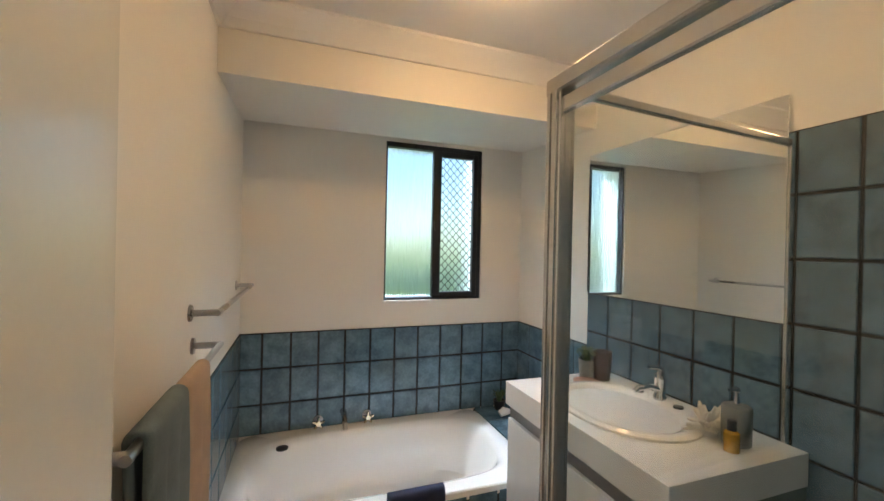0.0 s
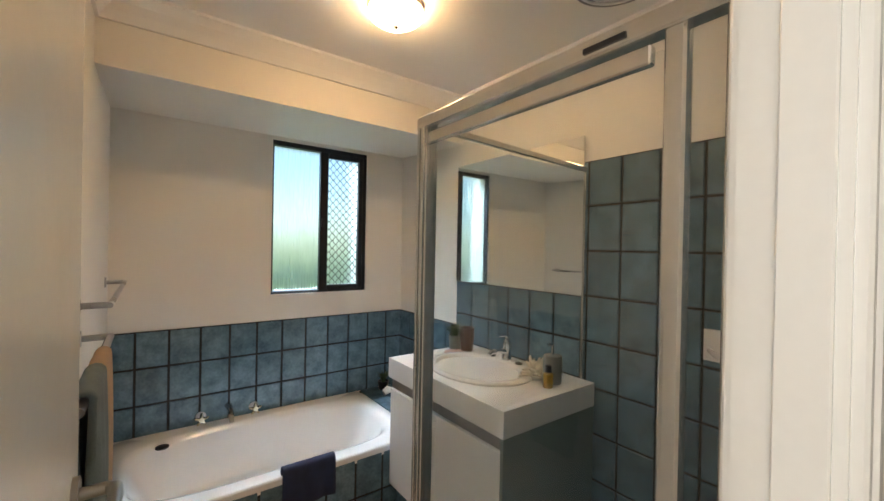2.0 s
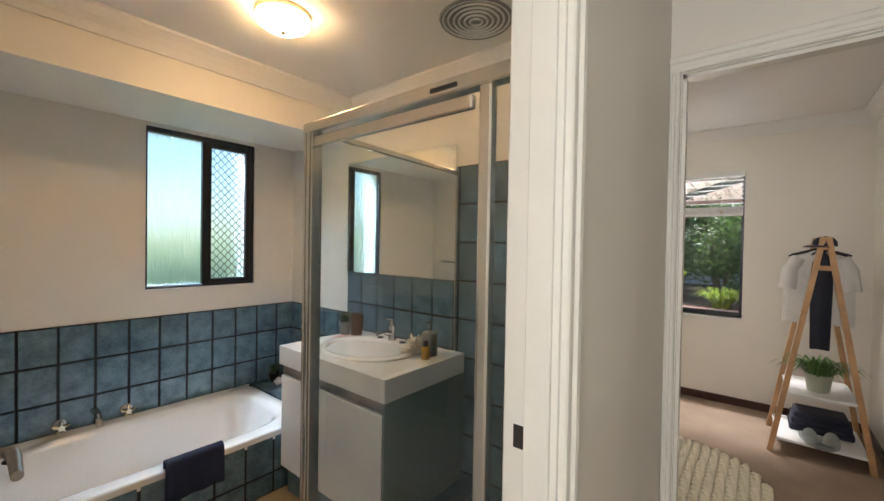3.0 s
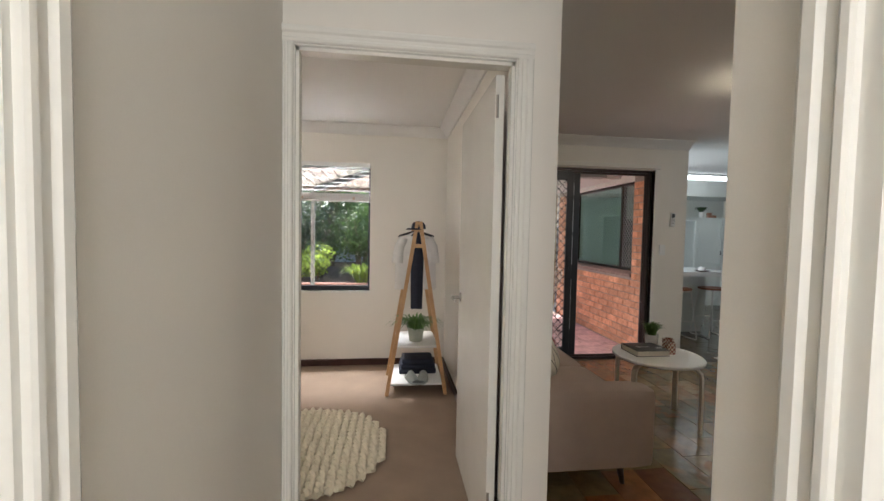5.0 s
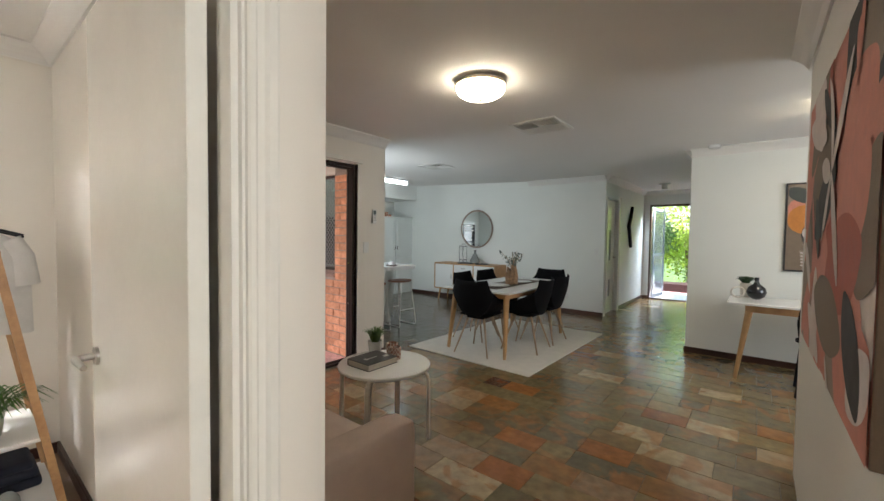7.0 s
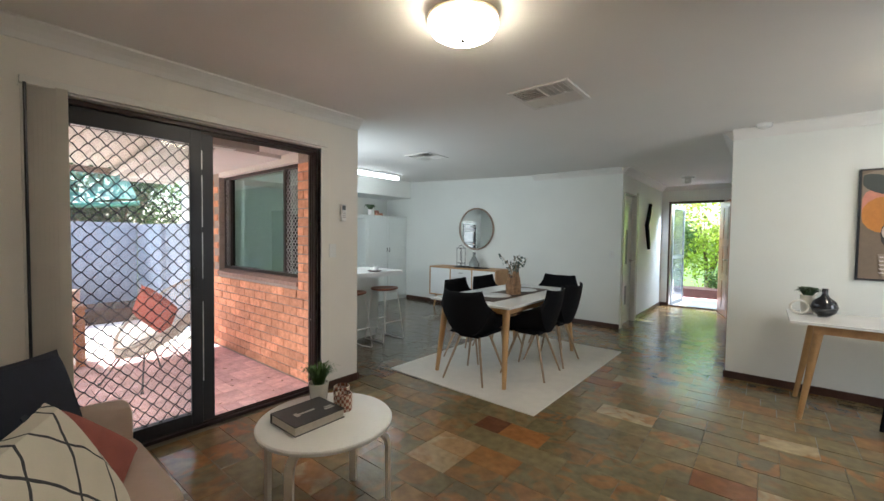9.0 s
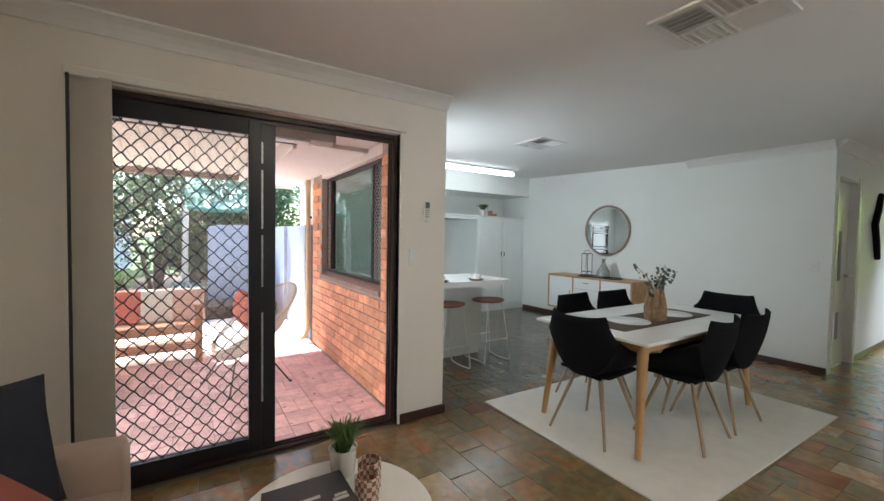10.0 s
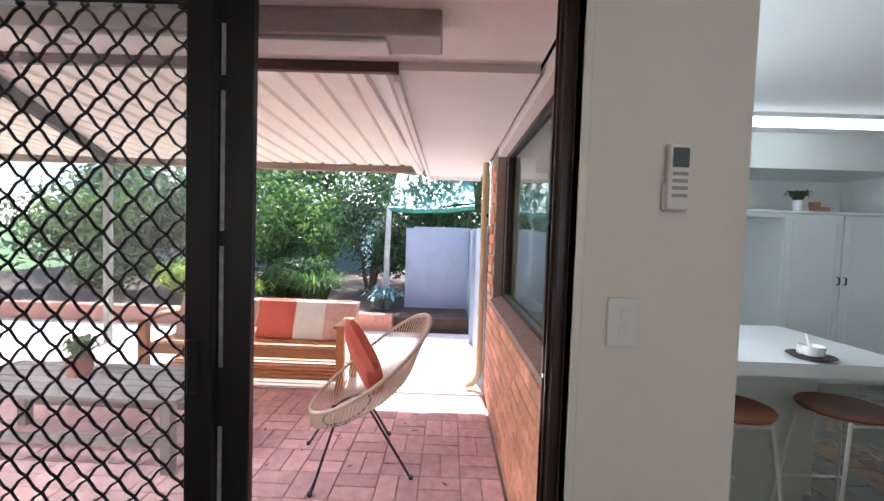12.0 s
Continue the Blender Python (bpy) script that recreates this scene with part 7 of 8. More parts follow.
part("post", boxbm(2.9, 2.97, 1.05, 1.12, -2.22, -0.07, bevel=0.004, seg=1), material("grey_green_post", (0.28, 0.3, 0.26), 0.4, vary=0.08), pr, "grey green square steel post")
bt = thing("patio_batten_light", "long weathered grey batten light under the patio eave", "ceiling light", (4.70, -2.2, 2.135))
part("body", boxbm(-0.07, 0.07, -0.73, 0.73, -0.085, 0.0, bevel=0.004, seg=1), material("weathered_grey", (0.42, 0.38, 0.35), 0.6, vary=0.12, scale=6), bt)
part("lens", boxbm(-0.05, 0.05, -0.55, 0.55, -0.1, -0.085, bevel=0.006), M_VENT, bt)

# brick skin of the kitchen wall with its window
YB = -3.345
brick_wall = structure("wall_kitchen_brick", boxbm(4.40, 4.75, -3.46, YB - 0.012, -0.1, 2.14), M_MORTAR)
part("mortar_bed", boxbm(4.75, 6.55, -3.46, YB - 0.012, -0.1, 0.86), M_MORTAR, brick_wall)
part("mortar_bed", boxbm(6.55, 6.93, -3.46, YB - 0.012, -0.1, 2.10), M_MORTAR, brick_wall)
part("mortar_bed", boxbm(4.75, 6.55, -3.46, YB - 0.012, 2.05, 2.14), M_SOFFIT, brick_wall)
part("brick_sill", prism(bmesh.new(), [(YB - 0.115, 0.90), (YB - 0.115, 0.935), (YB + 0.012, 0.895), (YB + 0.012, 0.86), (YB - 0.115, 0.86)], 0, 4.75, 6.55), material("grey_brick_sill", (0.3, 0.2, 0.17), 0.8, vary=0.2, scale=25), brick_wall, "worn greyish sloping brick sill")
win = thing("window_3", "", "")
tagged(win, kind="structure")
bm = bmesh.new()
for a in ((4.72, 6.55, 0.93, 0.965), (4.72, 6.55, 2.015, 2.05), (4.72, 4.75, 0.965, 2.015), (6.52, 6.55, 0.965, 2.015), (5.09, 5.14, 0.965, 2.015), (6.37, 6.42, 0.965, 2.015)):
    box(bm, a[0], a[1], -3.475, -3.42, a[2], a[3], 0.003, 1)
part("window_frame", bm, M_BROWNALU, win, "dark brown aluminium window frame")
M_MESHG = material("grey_mesh_coating", (0.3, 0.29, 0.3), 0.5, vary=0.1, bump=0)
G_TINT = glass("reflective_window_glass", 0.0, 0.0, (0.6, 0.66, 0.62), 1)
pane("pane", 5.14, 6.37, -3.45, -3.446, 0.965, 2.015, G_TINT, win)
pane("pane", 4.75, 5.09, -3.46, -3.456, 0.965, 2.015, G_TINT, win)
pane("pane", 6.42, 6.52, -3.46, -3.456, 0.965, 2.015, G_TINT, win)
grille("security_grille", 1, -3.43, 4.76, 5.09, 0.97, 2.01, M_MESHG, win, 0.055, 0.004)
grille("security_grille", 1, -3.43, 6.42, 6.52, 0.97, 2.01, M_MESHG, win, 0.05, 0.004)

# furniture outside
M_TEAK = material("oiled_hardwood", (0.42, 0.17, 0.06), 0.5, vary=0.2, scale=10, grain=60, bump=0.08)
M_ROPE = material("pale_woven_cord", (0.62, 0.52, 0.42), 0.8, vary=0.08)
M_CORALC = material("coral_cloth", (0.55, 0.12, 0.08), 0.9, vary=0.08, scale=15, grain=250, bump=0.2)
M_STRIPE = material("pale_pink_cloth", (0.62, 0.4, 0.34), 0.9, vary=0.12, scale=30, grain=250, bump=0.2)
M_WHITEC = material("white_cloth", (0.7, 0.68, 0.64), 0.9, vary=0.05, scale=15, grain=250, bump=0.2)
bn = thing("garden_bench", "oiled hardwood slatted outdoor bench seat on the patio", "bench", (6.93, -1.22, -0.022))
for y in (-0.86, 0.86):
    part("leg", boxbm(-0.27, -0.20, y - 0.035, y + 0.035, 0, 0.60, bevel=0.004, seg=1), M_TEAK, bn)
    part("leg", boxbm(0.22, 0.29, y - 0.035, y + 0.035, 0, 0.60, bevel=0.004, seg=1), M_TEAK, bn)
    part("armrest", boxbm(-0.31, 0.32, y - 0.05, y + 0.05, 0.60, 0.63, bevel=0.004, seg=1), M_TEAK, bn)
part("rail", boxbm(-0.25, -0.22, -0.86, 0.86, 0.32, 0.39), M_TEAK, bn)
for k in range(7):
    x = -0.25 + k * 0.078
    part("seat_slat", boxbm(x, x + 0.06, -0.83, 0.83, 0.39, 0.41, bevel=0.003, seg=1), M_TEAK, bn)
for k in range(4):
    z = 0.46 + k * 0.075
    part("back_slat", boxbm(0.27 + k * 0.012, 0.29 + k * 0.012, -0.86, 0.86, z, z + 0.055, bevel=0.003, seg=1), M_TEAK, bn)
for k in range(6):
    x = -0.25 + k * 0.09
    part("lower_slat", boxbm(x, x + 0.05, -0.83, 0.83, 0.14, 0.158), M_TEAK, bn)
for y, mt, nm, lb in ((-1.95, M_STRIPE, "cushion_pink", "pink striped outdoor cushion leaning on the bench"), (-1.72, M_WHITEC, "cushion_white", "white outdoor cushion leaning on the bench"), (-1.38, M_CORALC, "cushion_coral", "coral red outdoor cushion leaning on the bench"), (-0.98, M_WHITEC, "cushion_pale", "pale outdoor cushion leaning on the bench"), (-0.62, M_STRIPE, "cushion_pale_pink", "pale pink outdoor cushion leaning on the bench")):
    place(part(nm, pillow(0.40, 0.12), mt, None, lb, True, category="cushion"), pose(7.05, y, 0.55, 0, -70, 0))
tb = thing("patio_table", "weathered grey timber outdoor coffee table", "coffee table", (5.78, -0.72, -0.022))
M_WEATH = material("weathered_timber", (0.27, 0.25, 0.24), 0.8, vary=0.15, scale=12, grain=70, bump=0.15)
for k in range(6):
    x = -0.28 + k * 0.095
    part("top_slat", boxbm(x, x + 0.085, -0.75, 0.75, 0.42, 0.445, bevel=0.003, seg=1), M_WEATH, tb)
for sx in (-0.24, 0.24):
    for sy in (-0.68, 0.68):
        part("leg", boxbm(sx - 0.03, sx + 0.03, sy - 0.03, sy + 0.03, 0, 0.42, bevel=0.003, seg=1), M_WEATH, tb)
    part("stretcher", boxbm(sx - 0.015, sx + 0.015, -0.65, 0.65, 0.15, 0.2), M_WEATH, tb)
pot_plant("patio_plant", "green plant in a terracotta footed pot on the patio table", (5.82, -0.62, 0.423), M_RUST, 0.075, 0.12, tuft(90, 0.16, 0.12, 0.03, 23, 0.3), M_LEAFG)
# woven cord chair
ac = thing("cord_chair", "pale woven cord egg shaped chair on thin black legs", "outdoor chair", (5.74, -2.425, -0.022), -72)
N_C = 44
rim, low = [], []
for k in range(N_C):
    a = 2 * math.pi * k / N_C
    # a tilted egg rim, low in front (-x) and high behind (+x)
    u, v = math.cos(a), math.sin(a)
    x, y = 0.10 + 0.36 * u, 0.33 * v * (1 + 0.12 * u)
    z = 0.60 + 0.27 * u + 0.03 * u * u
    rim.append(Vector((x, y, z)))
    low.append(Vector((-0.04 + 0.14 * u, 0.15 * v, 0.33 + 0.06 * u)))
part("rim", sweepbm(rim, 0.012, 8, True), M_ROPE, ac, "cord bound steel rim", smooth=True)
part("base_ring", sweepbm(low, 0.009, 8, True), M_BLACKALU, ac, smooth=True)
bm = bmesh.new()
for k in range(N_C * 2):
    a = k / 2
    i, f = int(a), a - int(a)
    p = rim[i % N_C].lerp(rim[(i + 1) % N_C], f)
    q = low[i % N_C].lerp(low[(i + 1) % N_C], f)
    mid = p.lerp(q, 0.5) + Vector(((p.x - 0.0) * 0.16, p.y * 0.12, -0.04))
    sweep(bm, [p, mid, q], 0.0038, 5)
for k in range(15):
    y = -0.13 + k * 0.0186
    h = 0.14 * math.sqrt(max(0, 1 - (y / 0.15) ** 2))
    sweep(bm, [(-0.04 - h, y, 0.33 - 0.06 * h / 0.14), (-0.04 + h, y, 0.33 + 0.06 * h / 0.14)], 0.0038, 5)
part("woven_cord", bm, M_ROPE, ac, kind="stuff")
for p, q in (((-0.12, 0.12, 0.31), (-0.27, 0.26, 0.0)), ((-0.12, -0.12, 0.31), (-0.25, -0.29, 0.0)), ((0.08, 0.11, 0.37), (0.27, 0.26, 0.0)), ((0.08, -0.11, 0.37), (0.31, -0.27, 0.0))):
    part("leg", sweepbm([p, q], 0.0075, 8), M_BLACKALU, ac)
    part("foot", sweepbm([(q[0], q[1], 0.0), (q[0], q[1], 0.02)], 0.013, 8), M_BLACKALU, ac, smooth=True)
place(part("chair_cushion", pillow(0.40, 0.13), M_CORALC, None, "coral red cushion standing in the woven cord chair", True, category="cushion"), pose(5.76, -2.475, 0.62, 0, 68, -64) @ pose(0, 0, 0, 0, 0, 40))

# fence, posts, clothes line
M_FENCE = material("pale_blue_grey_sheet", (0.34, 0.4, 0.5), 0.5, vary=0.08, scale=4)
fn = thing("sheet_fence", "pale blue grey steel sheet fence at the patio's end", "fence", (10.0, -2.85, 0))
bm = bmesh.new()
y = -0.48
pts = []
while y < 0.44:
    pts += [(y, 0), (y + 0.08, 0), (y + 0.1, 0.02), (y + 0.14, 0.02), (y + 0.16, 0)]
    y += 0.18
prism(bm, [(b, a) for a, b in pts] + [(-0.01, pts[-1][0]), (-0.01, pts[0][0])], 2, -0.1, 1.5)
part("sheet", bm, M_FENCE, fn)
part("side_sheet", boxbm(-3.0, 0.0, -0.52, -0.49, -0.1, 1.5), M_FENCE, fn)
part("cap_rail", boxbm(-0.03, 0.04, -0.5, 0.45, 1.5, 1.53), M_FENCE, fn)
for x in (-2.9, -1.5):
    part("post", boxbm(x, x + 0.05, -0.49, -0.44, -0.1, 1.5), M_FENCE, fn)
dp = thing("downpipe", "orange brown downpipe standing against the brick pier", "pipe", (6.95, -3.30, -0.02))
part("pipe", sweepbm([(0.03, 0.0, 2.1), (0.03, 0.0, 0.15), (0.02, 0.05, 0.06), (0.0, 0.12, 0.03)], 0.03, 10), material("ochre_pipe", (0.6, 0.5, 0.3), 0.5, vary=0.1), dp, smooth=True)
part("bracket", boxbm(-0.02, 0.07, -0.035, -0.015, 1.6, 1.63), M_BROWNALU, dp)
um = thing("clothes_line", "white timber post with a green tarpaulin awning behind the bench", "awning", (10.2, -1.92, 0.0))
part("post", sweepbm([(0.03, 0, -0.1), (0, 0, 0.9), (0, -0.02, 1.86)], [0.06, 0.05, 0.045], 8), material("whitewashed_post", (0.55, 0.53, 0.48), 0.8, vary=0.15, scale=20), um, smooth=True)
part("rolled_edge", sweepbm([(0, 0, 1.83), (0, -0.5, 1.80), (0, -1.0, 1.83), (0, -1.5, 1.9)], 0.045, 8), material("green_tarpaulin", (0.05, 0.25, 0.17), 0.5, vary=0.15, scale=8), um, "green tarpaulin roll", smooth=True)
bm = bmesh.new()
g = [[bm.verts.new((0.1 + 0.35 * i, -0.3 * j, 1.9 + 0.25 * i - 0.08 * math.sin(j))) for j in range(6)] for i in range(4)]
for a, b in zip(g, g[1:]):
    for j in range(5):
        bm.faces.new((a[j], a[j + 1], b[j + 1], b[j]))
part("tarpaulin", bm, MATS["green_tarpaulin"], um)
ag = thing("agave", "blue green agave rosette in the garden bed", "plant", (9.75, -1.95, 0.16))
part("foliage", tuft(70, 0.42, 0.38, 0.075, 40, 0.3), material("agave_leaf", (0.16, 0.27, 0.24), 0.5, vary=0.15, scale=12), ag)
st2 = thing("strap_leaf_clump", "tall green strap leaved clump in the garden bed", "plant", (9.7, -0.85, 0.16))
part("foliage", tuft(260, 0.7, 0.5, 0.03, 41, 0.35), F_MID, st2)
st3 = thing("strap_leaf_clump", "low green strap leaved clump in the garden bed", "plant", (9.6, 0.3, 0.16))
part("foliage", tuft(200, 0.5, 0.45, 0.03, 42, 0.35), F_LIME, st3)
k = 0
for x, y, rx, ry, rz, n, mt in ((11.2, -3.2, 1.0, 1.1, 1.35, 4200, F_DARK), (11.4, -1.4, 1.1, 1.2, 1.4, 5200, F_DARK), (11.0, 0.4, 1.0, 1.2, 1.25, 4600, F_MID), (11.6, 2.2, 1.2, 1.3, 1.5, 4600, F_DARK), (11.3, 4.2, 1.2, 1.3, 1.2, 3600, F_MID),
                               (10.3, -0.3, 0.6, 0.8, 0.5, 2200, F_MID), (10.2, 1.5, 0.6, 0.8, 0.45, 2000, F_LIME), (10.3, 3.0, 0.6, 0.8, 0.5, 1800, F_MID), (12.4, -5.0, 1.2, 1.4, 1.7, 3600, F_MID)):
    k += 1
    shrub("garden_shrub", "dense green leafy garden shrub behind the patio", (x, y, 0.1), (rx, ry, rz), n, 0.055, mt, seed=50 + k)
for x, y, rx, ry, rz, mt, sd in ((13.8, -2.2, 2.4, 2.4, 2.3, F_DARK, 71), (14.2, 1.8, 2.6, 2.4, 2.4, F_MID, 72), (14.5, 6.0, 2.4, 2.6, 2.2, F_DARK, 73)):
    shrub("tree", "tall dense garden tree behind the shrubs", (x, y, 0.0), (rx, ry, rz), 7000, 0.10, mt, 0.14, sd)
nh = thing("neighbour_house", "pale walled neighbouring house with a light roof beyond the garden", "house", (19.0, 5.5, 0))
part("wall", boxbm(-2, 3, -5.5, 4, 0, 2.4), M_FENCE, nh)
part("roof", prism(bmesh.new(), [(-2.6, 2.3), (0.5, 3.9), (3.6, 2.3)], 1, -6.1, 4.6), M_CORR, nh)
# small leaves fallen on the paving
bm = bmesh.new()
for k in range(46):
    x, y, a, s = rnd.uniform(4.6, 6.6), rnd.uniform(-3.25, -1.4), rnd.uniform(0, 6.28), rnd.uniform(0.012, 0.028)
    c, d = math.cos(a) * s, math.sin(a) * s
    bm.faces.new([bm.verts.new(p) for p in ((x - c, y - d, -0.018), (x + d * 0.4, y - c * 0.4, -0.016), (x + c, y + d, -0.012), (x - d * 0.4, y + c * 0.4, -0.016))])
part("fallen_leaves", bm, material("dry_leaf", (0.16, 0.08, 0.05), 0.9, vary=0.3), None, "scattered dry fallen leaves on the patio bricks", kind="stuff", category="leaves")

# front garden
structure("porch_floor", boxbm(0.8, 4.2, -12.1, -10.57, -0.12, -0.03), material("pale_concrete", (0.5, 0.5, 0.5), 0.85, vary=0.1, scale=5))
structure("porch_ceiling", boxbm(0.5, 4.4, -12.0, -10.57, 2.33, 2.36), M_SOFFIT)
structure("front_garden_bed", boxbm(-2.5, 5.5, -13.6, -12.9, -0.14, 0.12), material("red_bark_mulch", (0.045, 0.02, 0.017), 0.95, vary=0.3, scale=14, grain=70, bump=0.6))
structure("front_path", boxbm(0.2, 4.6, -12.9, -12.4, -0.14, -0.09), M_PAVER)
structure("porch_step", boxbm(0.8, 4.2, -12.4, -12.1, -0.12, -0.06), M_BRICK)
pp = thing("entry_screen_door", "grey mesh screen door standing open outside the front door", "door", (2.80, -10.62, -0.03), -97)
bm = bmesh.new()
for a in ((0, 0.05, 0.02, 2.08), (0.76, 0.81, 0.02, 2.08), (0.05, 0.76, 0.02, 0.10), (0.05, 0.76, 2.02, 2.08), (0.05, 0.76, 0.98, 1.04)):
    box(bm, a[0], a[1], -0.014, 0.014, a[2], a[3], 0.002, 1)
part("door_frame", bm, material("grey_screen_frame", (0.25, 0.27, 0.28), 0.4, bump=0), pp)
G_SCREEN = glass("grey_fly_mesh", 0.0, 0.15, (0.5, 0.54, 0.58), 1)
for z0, z1 in ((0.10, 0.98), (1.04, 2.02)):
    pane("fly_mesh", 0.05, 0.76, -0.001, 0.001, z0, z1, G_SCREEN, pp)
k = 0
for x, y, rx, ry, rz, n, mt in ((1.2, -14.6, 1.3, 1.0, 1.25, 4200, F_LIME), (2.6, -15.3, 1.3, 1.2, 1.5, 4200, F_LIME), (0.2, -13.6, 0.7, 0.7, 0.6, 1800, F_MID), (1.9, -13.5, 0.7, 0.5, 0.35, 1800, F_MID), (3.6, -14.4, 1.0, 1.0, 1.3, 3000, F_MID), (-1.2, -15.2, 1.5, 1.2, 1.6, 3000, F_LIME)):
    k += 1
    shrub("front_shrub", "bright green leafy shrub outside the front door", (x, y, -0.1), (rx, ry, rz), n, 0.06, mt, seed=90 + k)
shrub("tree", "bright leafy tree across the front garden", (1.0, -19.0, -0.1), (3.5, 2.5, 2.8), 7000, 0.12, F_LIME, 0.16, 77)
# side garden beyond the bathroom window
k = 0
for x, y, mt in ((-0.6, 5.6, F_LIME), (1.0, 6.0, F_LIME), (2.6, 5.7, F_LIME)):
    k += 1
    shrub("side_shrub", "pale green leafy shrub outside the bathroom window", (x, y, -0.1), (0.9, 0.6, 0.5), 2200, 0.05, mt, seed=110 + k)
structure("side_boundary_wall", boxbm(-4, 4.4, 7.2, 7.3, -0.12, 0.9), M_FENCE)
# unseen slab added above the bathroom window to keep steep sun out
structure("eave_bath", boxbm(-2, 4.4, 2.8, 3.1, 2.36, 2.39), M_SOFFIT)
structure("side_path", boxbm(-2, 4.4, 2.8, 4.6, -0.13, -0.05), material("pale_concrete", (0.5, 0.5, 0.5), 0.85, vary=0.1, scale=5))


# ---- pieces: tiles ----
TILES = {}


def tile(parent, name, mat, sx, sy, sz, m, chamfer=0.002):
    """A single piece with its upper edges chamfered; alike pieces share a mesh."""
    key = (name, mat.name, round(sx, 3), round(sy, 3), round(sz, 3))
    if key not in TILES:
        c = min(chamfer, sx / 4, sy / 4)
        v = [(-sx / 2, -sy / 2, 0), (sx / 2, -sy / 2, 0), (sx / 2, sy / 2, 0), (-sx / 2, sy / 2, 0)]
        v += [(a, b, sz - c) for a, b, _ in v[:4]]
        v += [(a - math.copysign(c, a), b - math.copysign(c, b), sz) for a, b, _ in v[:4]]
        f = [(8, 9, 10, 11)] + [(i + o, (i + 1) % 4 + o, (i + 1) % 4 + 4 + o, i + 4 + o) for o in (0, 4) for i in range(4)]
        me = bpy.data.meshes.new(name)
        me.from_pydata(v, [], f)
        me.materials.append(mat)
        TILES[key] = me
    ob = new(name, TILES[key])
    ob.parent = parent
    ob.matrix_basis = m
    return ob


def tile_wall(parent, axis, plane, into, u0, u1, z0, z1, ustart, ztop, pu=0.1495, pz=0.1985):
    """Wall tiles on a plane x (axis 0) or y (axis 1) = plane; joints at ustart + k pu and ztop - k pz."""
    g = 0.0055
    ks = range(math.floor((u0 - ustart) / pu), math.ceil((u1 - ustart) / pu))
    js = range(math.floor((ztop - z1) / pz), math.ceil((ztop - z0) / pz))
    for k in ks:
        a, b = max(u0, ustart + k * pu) + g, min(u1, ustart + (k + 1) * pu) - g
        if b - a < 0.01:
            continue
        for j in js:
            c, d = max(z0, ztop - (j + 1) * pz) + g, min(z1, ztop - j * pz) - g
            if d - c < 0.01:
                continue
            if axis == 0:
                m = Matrix.Translation((plane, (a + b) / 2, (c + d) / 2)) @ Matrix(((0, 0, into, 0), (into, 0, 0, 0), (0, 1, 0, 0), (0, 0, 0, 1)))
            else:
                m = Matrix.Translation(((a + b) / 2, plane, (c + d) / 2)) @ Matrix(((-into, 0, 0, 0), (0, 0, into, 0), (0, 1, 0, 0), (0, 0, 0, 1)))
            tile(parent, "tile", M_TILE, b - a, d - c, 0.006, m)


def grout(name, x0, x1, y0, y1, z0, z1):
    return structure(name, boxbm(x0, x1, y0, y1, z0, z1), M_GROUT)


TT = 0.893
g1 = grout("wall_tiling_north", BW, BE, BN - 0.004, BN, 0.33, TT)
tile_wall(g1, 1, BN - 0.004, -1, BW, BE, 0.325, TT, 0.005, TT)
g2 = grout("wall_tiling_west", BW, BW + 0.004, 1.70, BN - 0.004, 0.33, TT)
tile_wall(g2, 0, BW + 0.004, 1, 1.70, BN - 0.01, 0.325, TT, BN - 0.1495 * 6, TT)
g3 = grout("wall_tiling_east", BE - 0.004, BE, 1.83, BN - 0.004, 0.32, TT)
tile_wall(g3, 0, BE - 0.004, -1, 1.83, BN - 0.01, 0.32, TT, BN - 0.1495 * 6, TT)
g4 = grout("wall_tiling_splashback", BE - 0.004, BE, 0.933, 1.83, 0.78, 1.168)
tile_wall(g4, 0, BE - 0.004, -1, 0.933, 1.83, 0.8, 1.168, 0.933, 1.168)
g5 = grout("wall_tiling_shower", BE - 0.004, BE, BS, 0.933, 0.02, 1.768)
tile_wall(g5, 0, BE - 0.004, -1, BS, 0.933, 0.02, 1.768, 0.906 - 0.153 * 6, 1.768, 0.153)
g6 = grout("wall_tiling_shower_end", 0.75, BE - 0.004, BS, BS + 0.004, 0.02, 1.768)
tile_wall(g6, 1, BS + 0.004, 1, 0.75, BE - 0.01, 0.02, 1.768, 0.75, 1.768)
bpy_apron = bpy.data.objects["bath_apron"]
tile_wall(bpy_apron, 1, 1.708, -1, BW, 1.30, 0.0, 0.315, 0.005, 0.310)
ledge = bpy.data.objects["bath_ledge"]
for i in range(4):
    for j in range(5):
        a, b = 1.30 + i * 0.1495 + 0.004, min(BE, 1.30 + (i + 1) * 0.1495) - 0.004
        c, d = 1.71 + j * 0.1985 + 0.004, min(BN, 1.71 + (j + 1) * 0.1985) - 0.004
        if b - a > 0.01 and d - c > 0.01:
            tile(ledge, "tile", M_TILE, b - a, d - c, 0.008, Matrix.Translation(((a + b) / 2, (c + d) / 2, 0.322)))
tile_wall(ledge, 1, 1.71, -1, 1.30, BE, 0.0, 0.31, 0.005, 0.310)

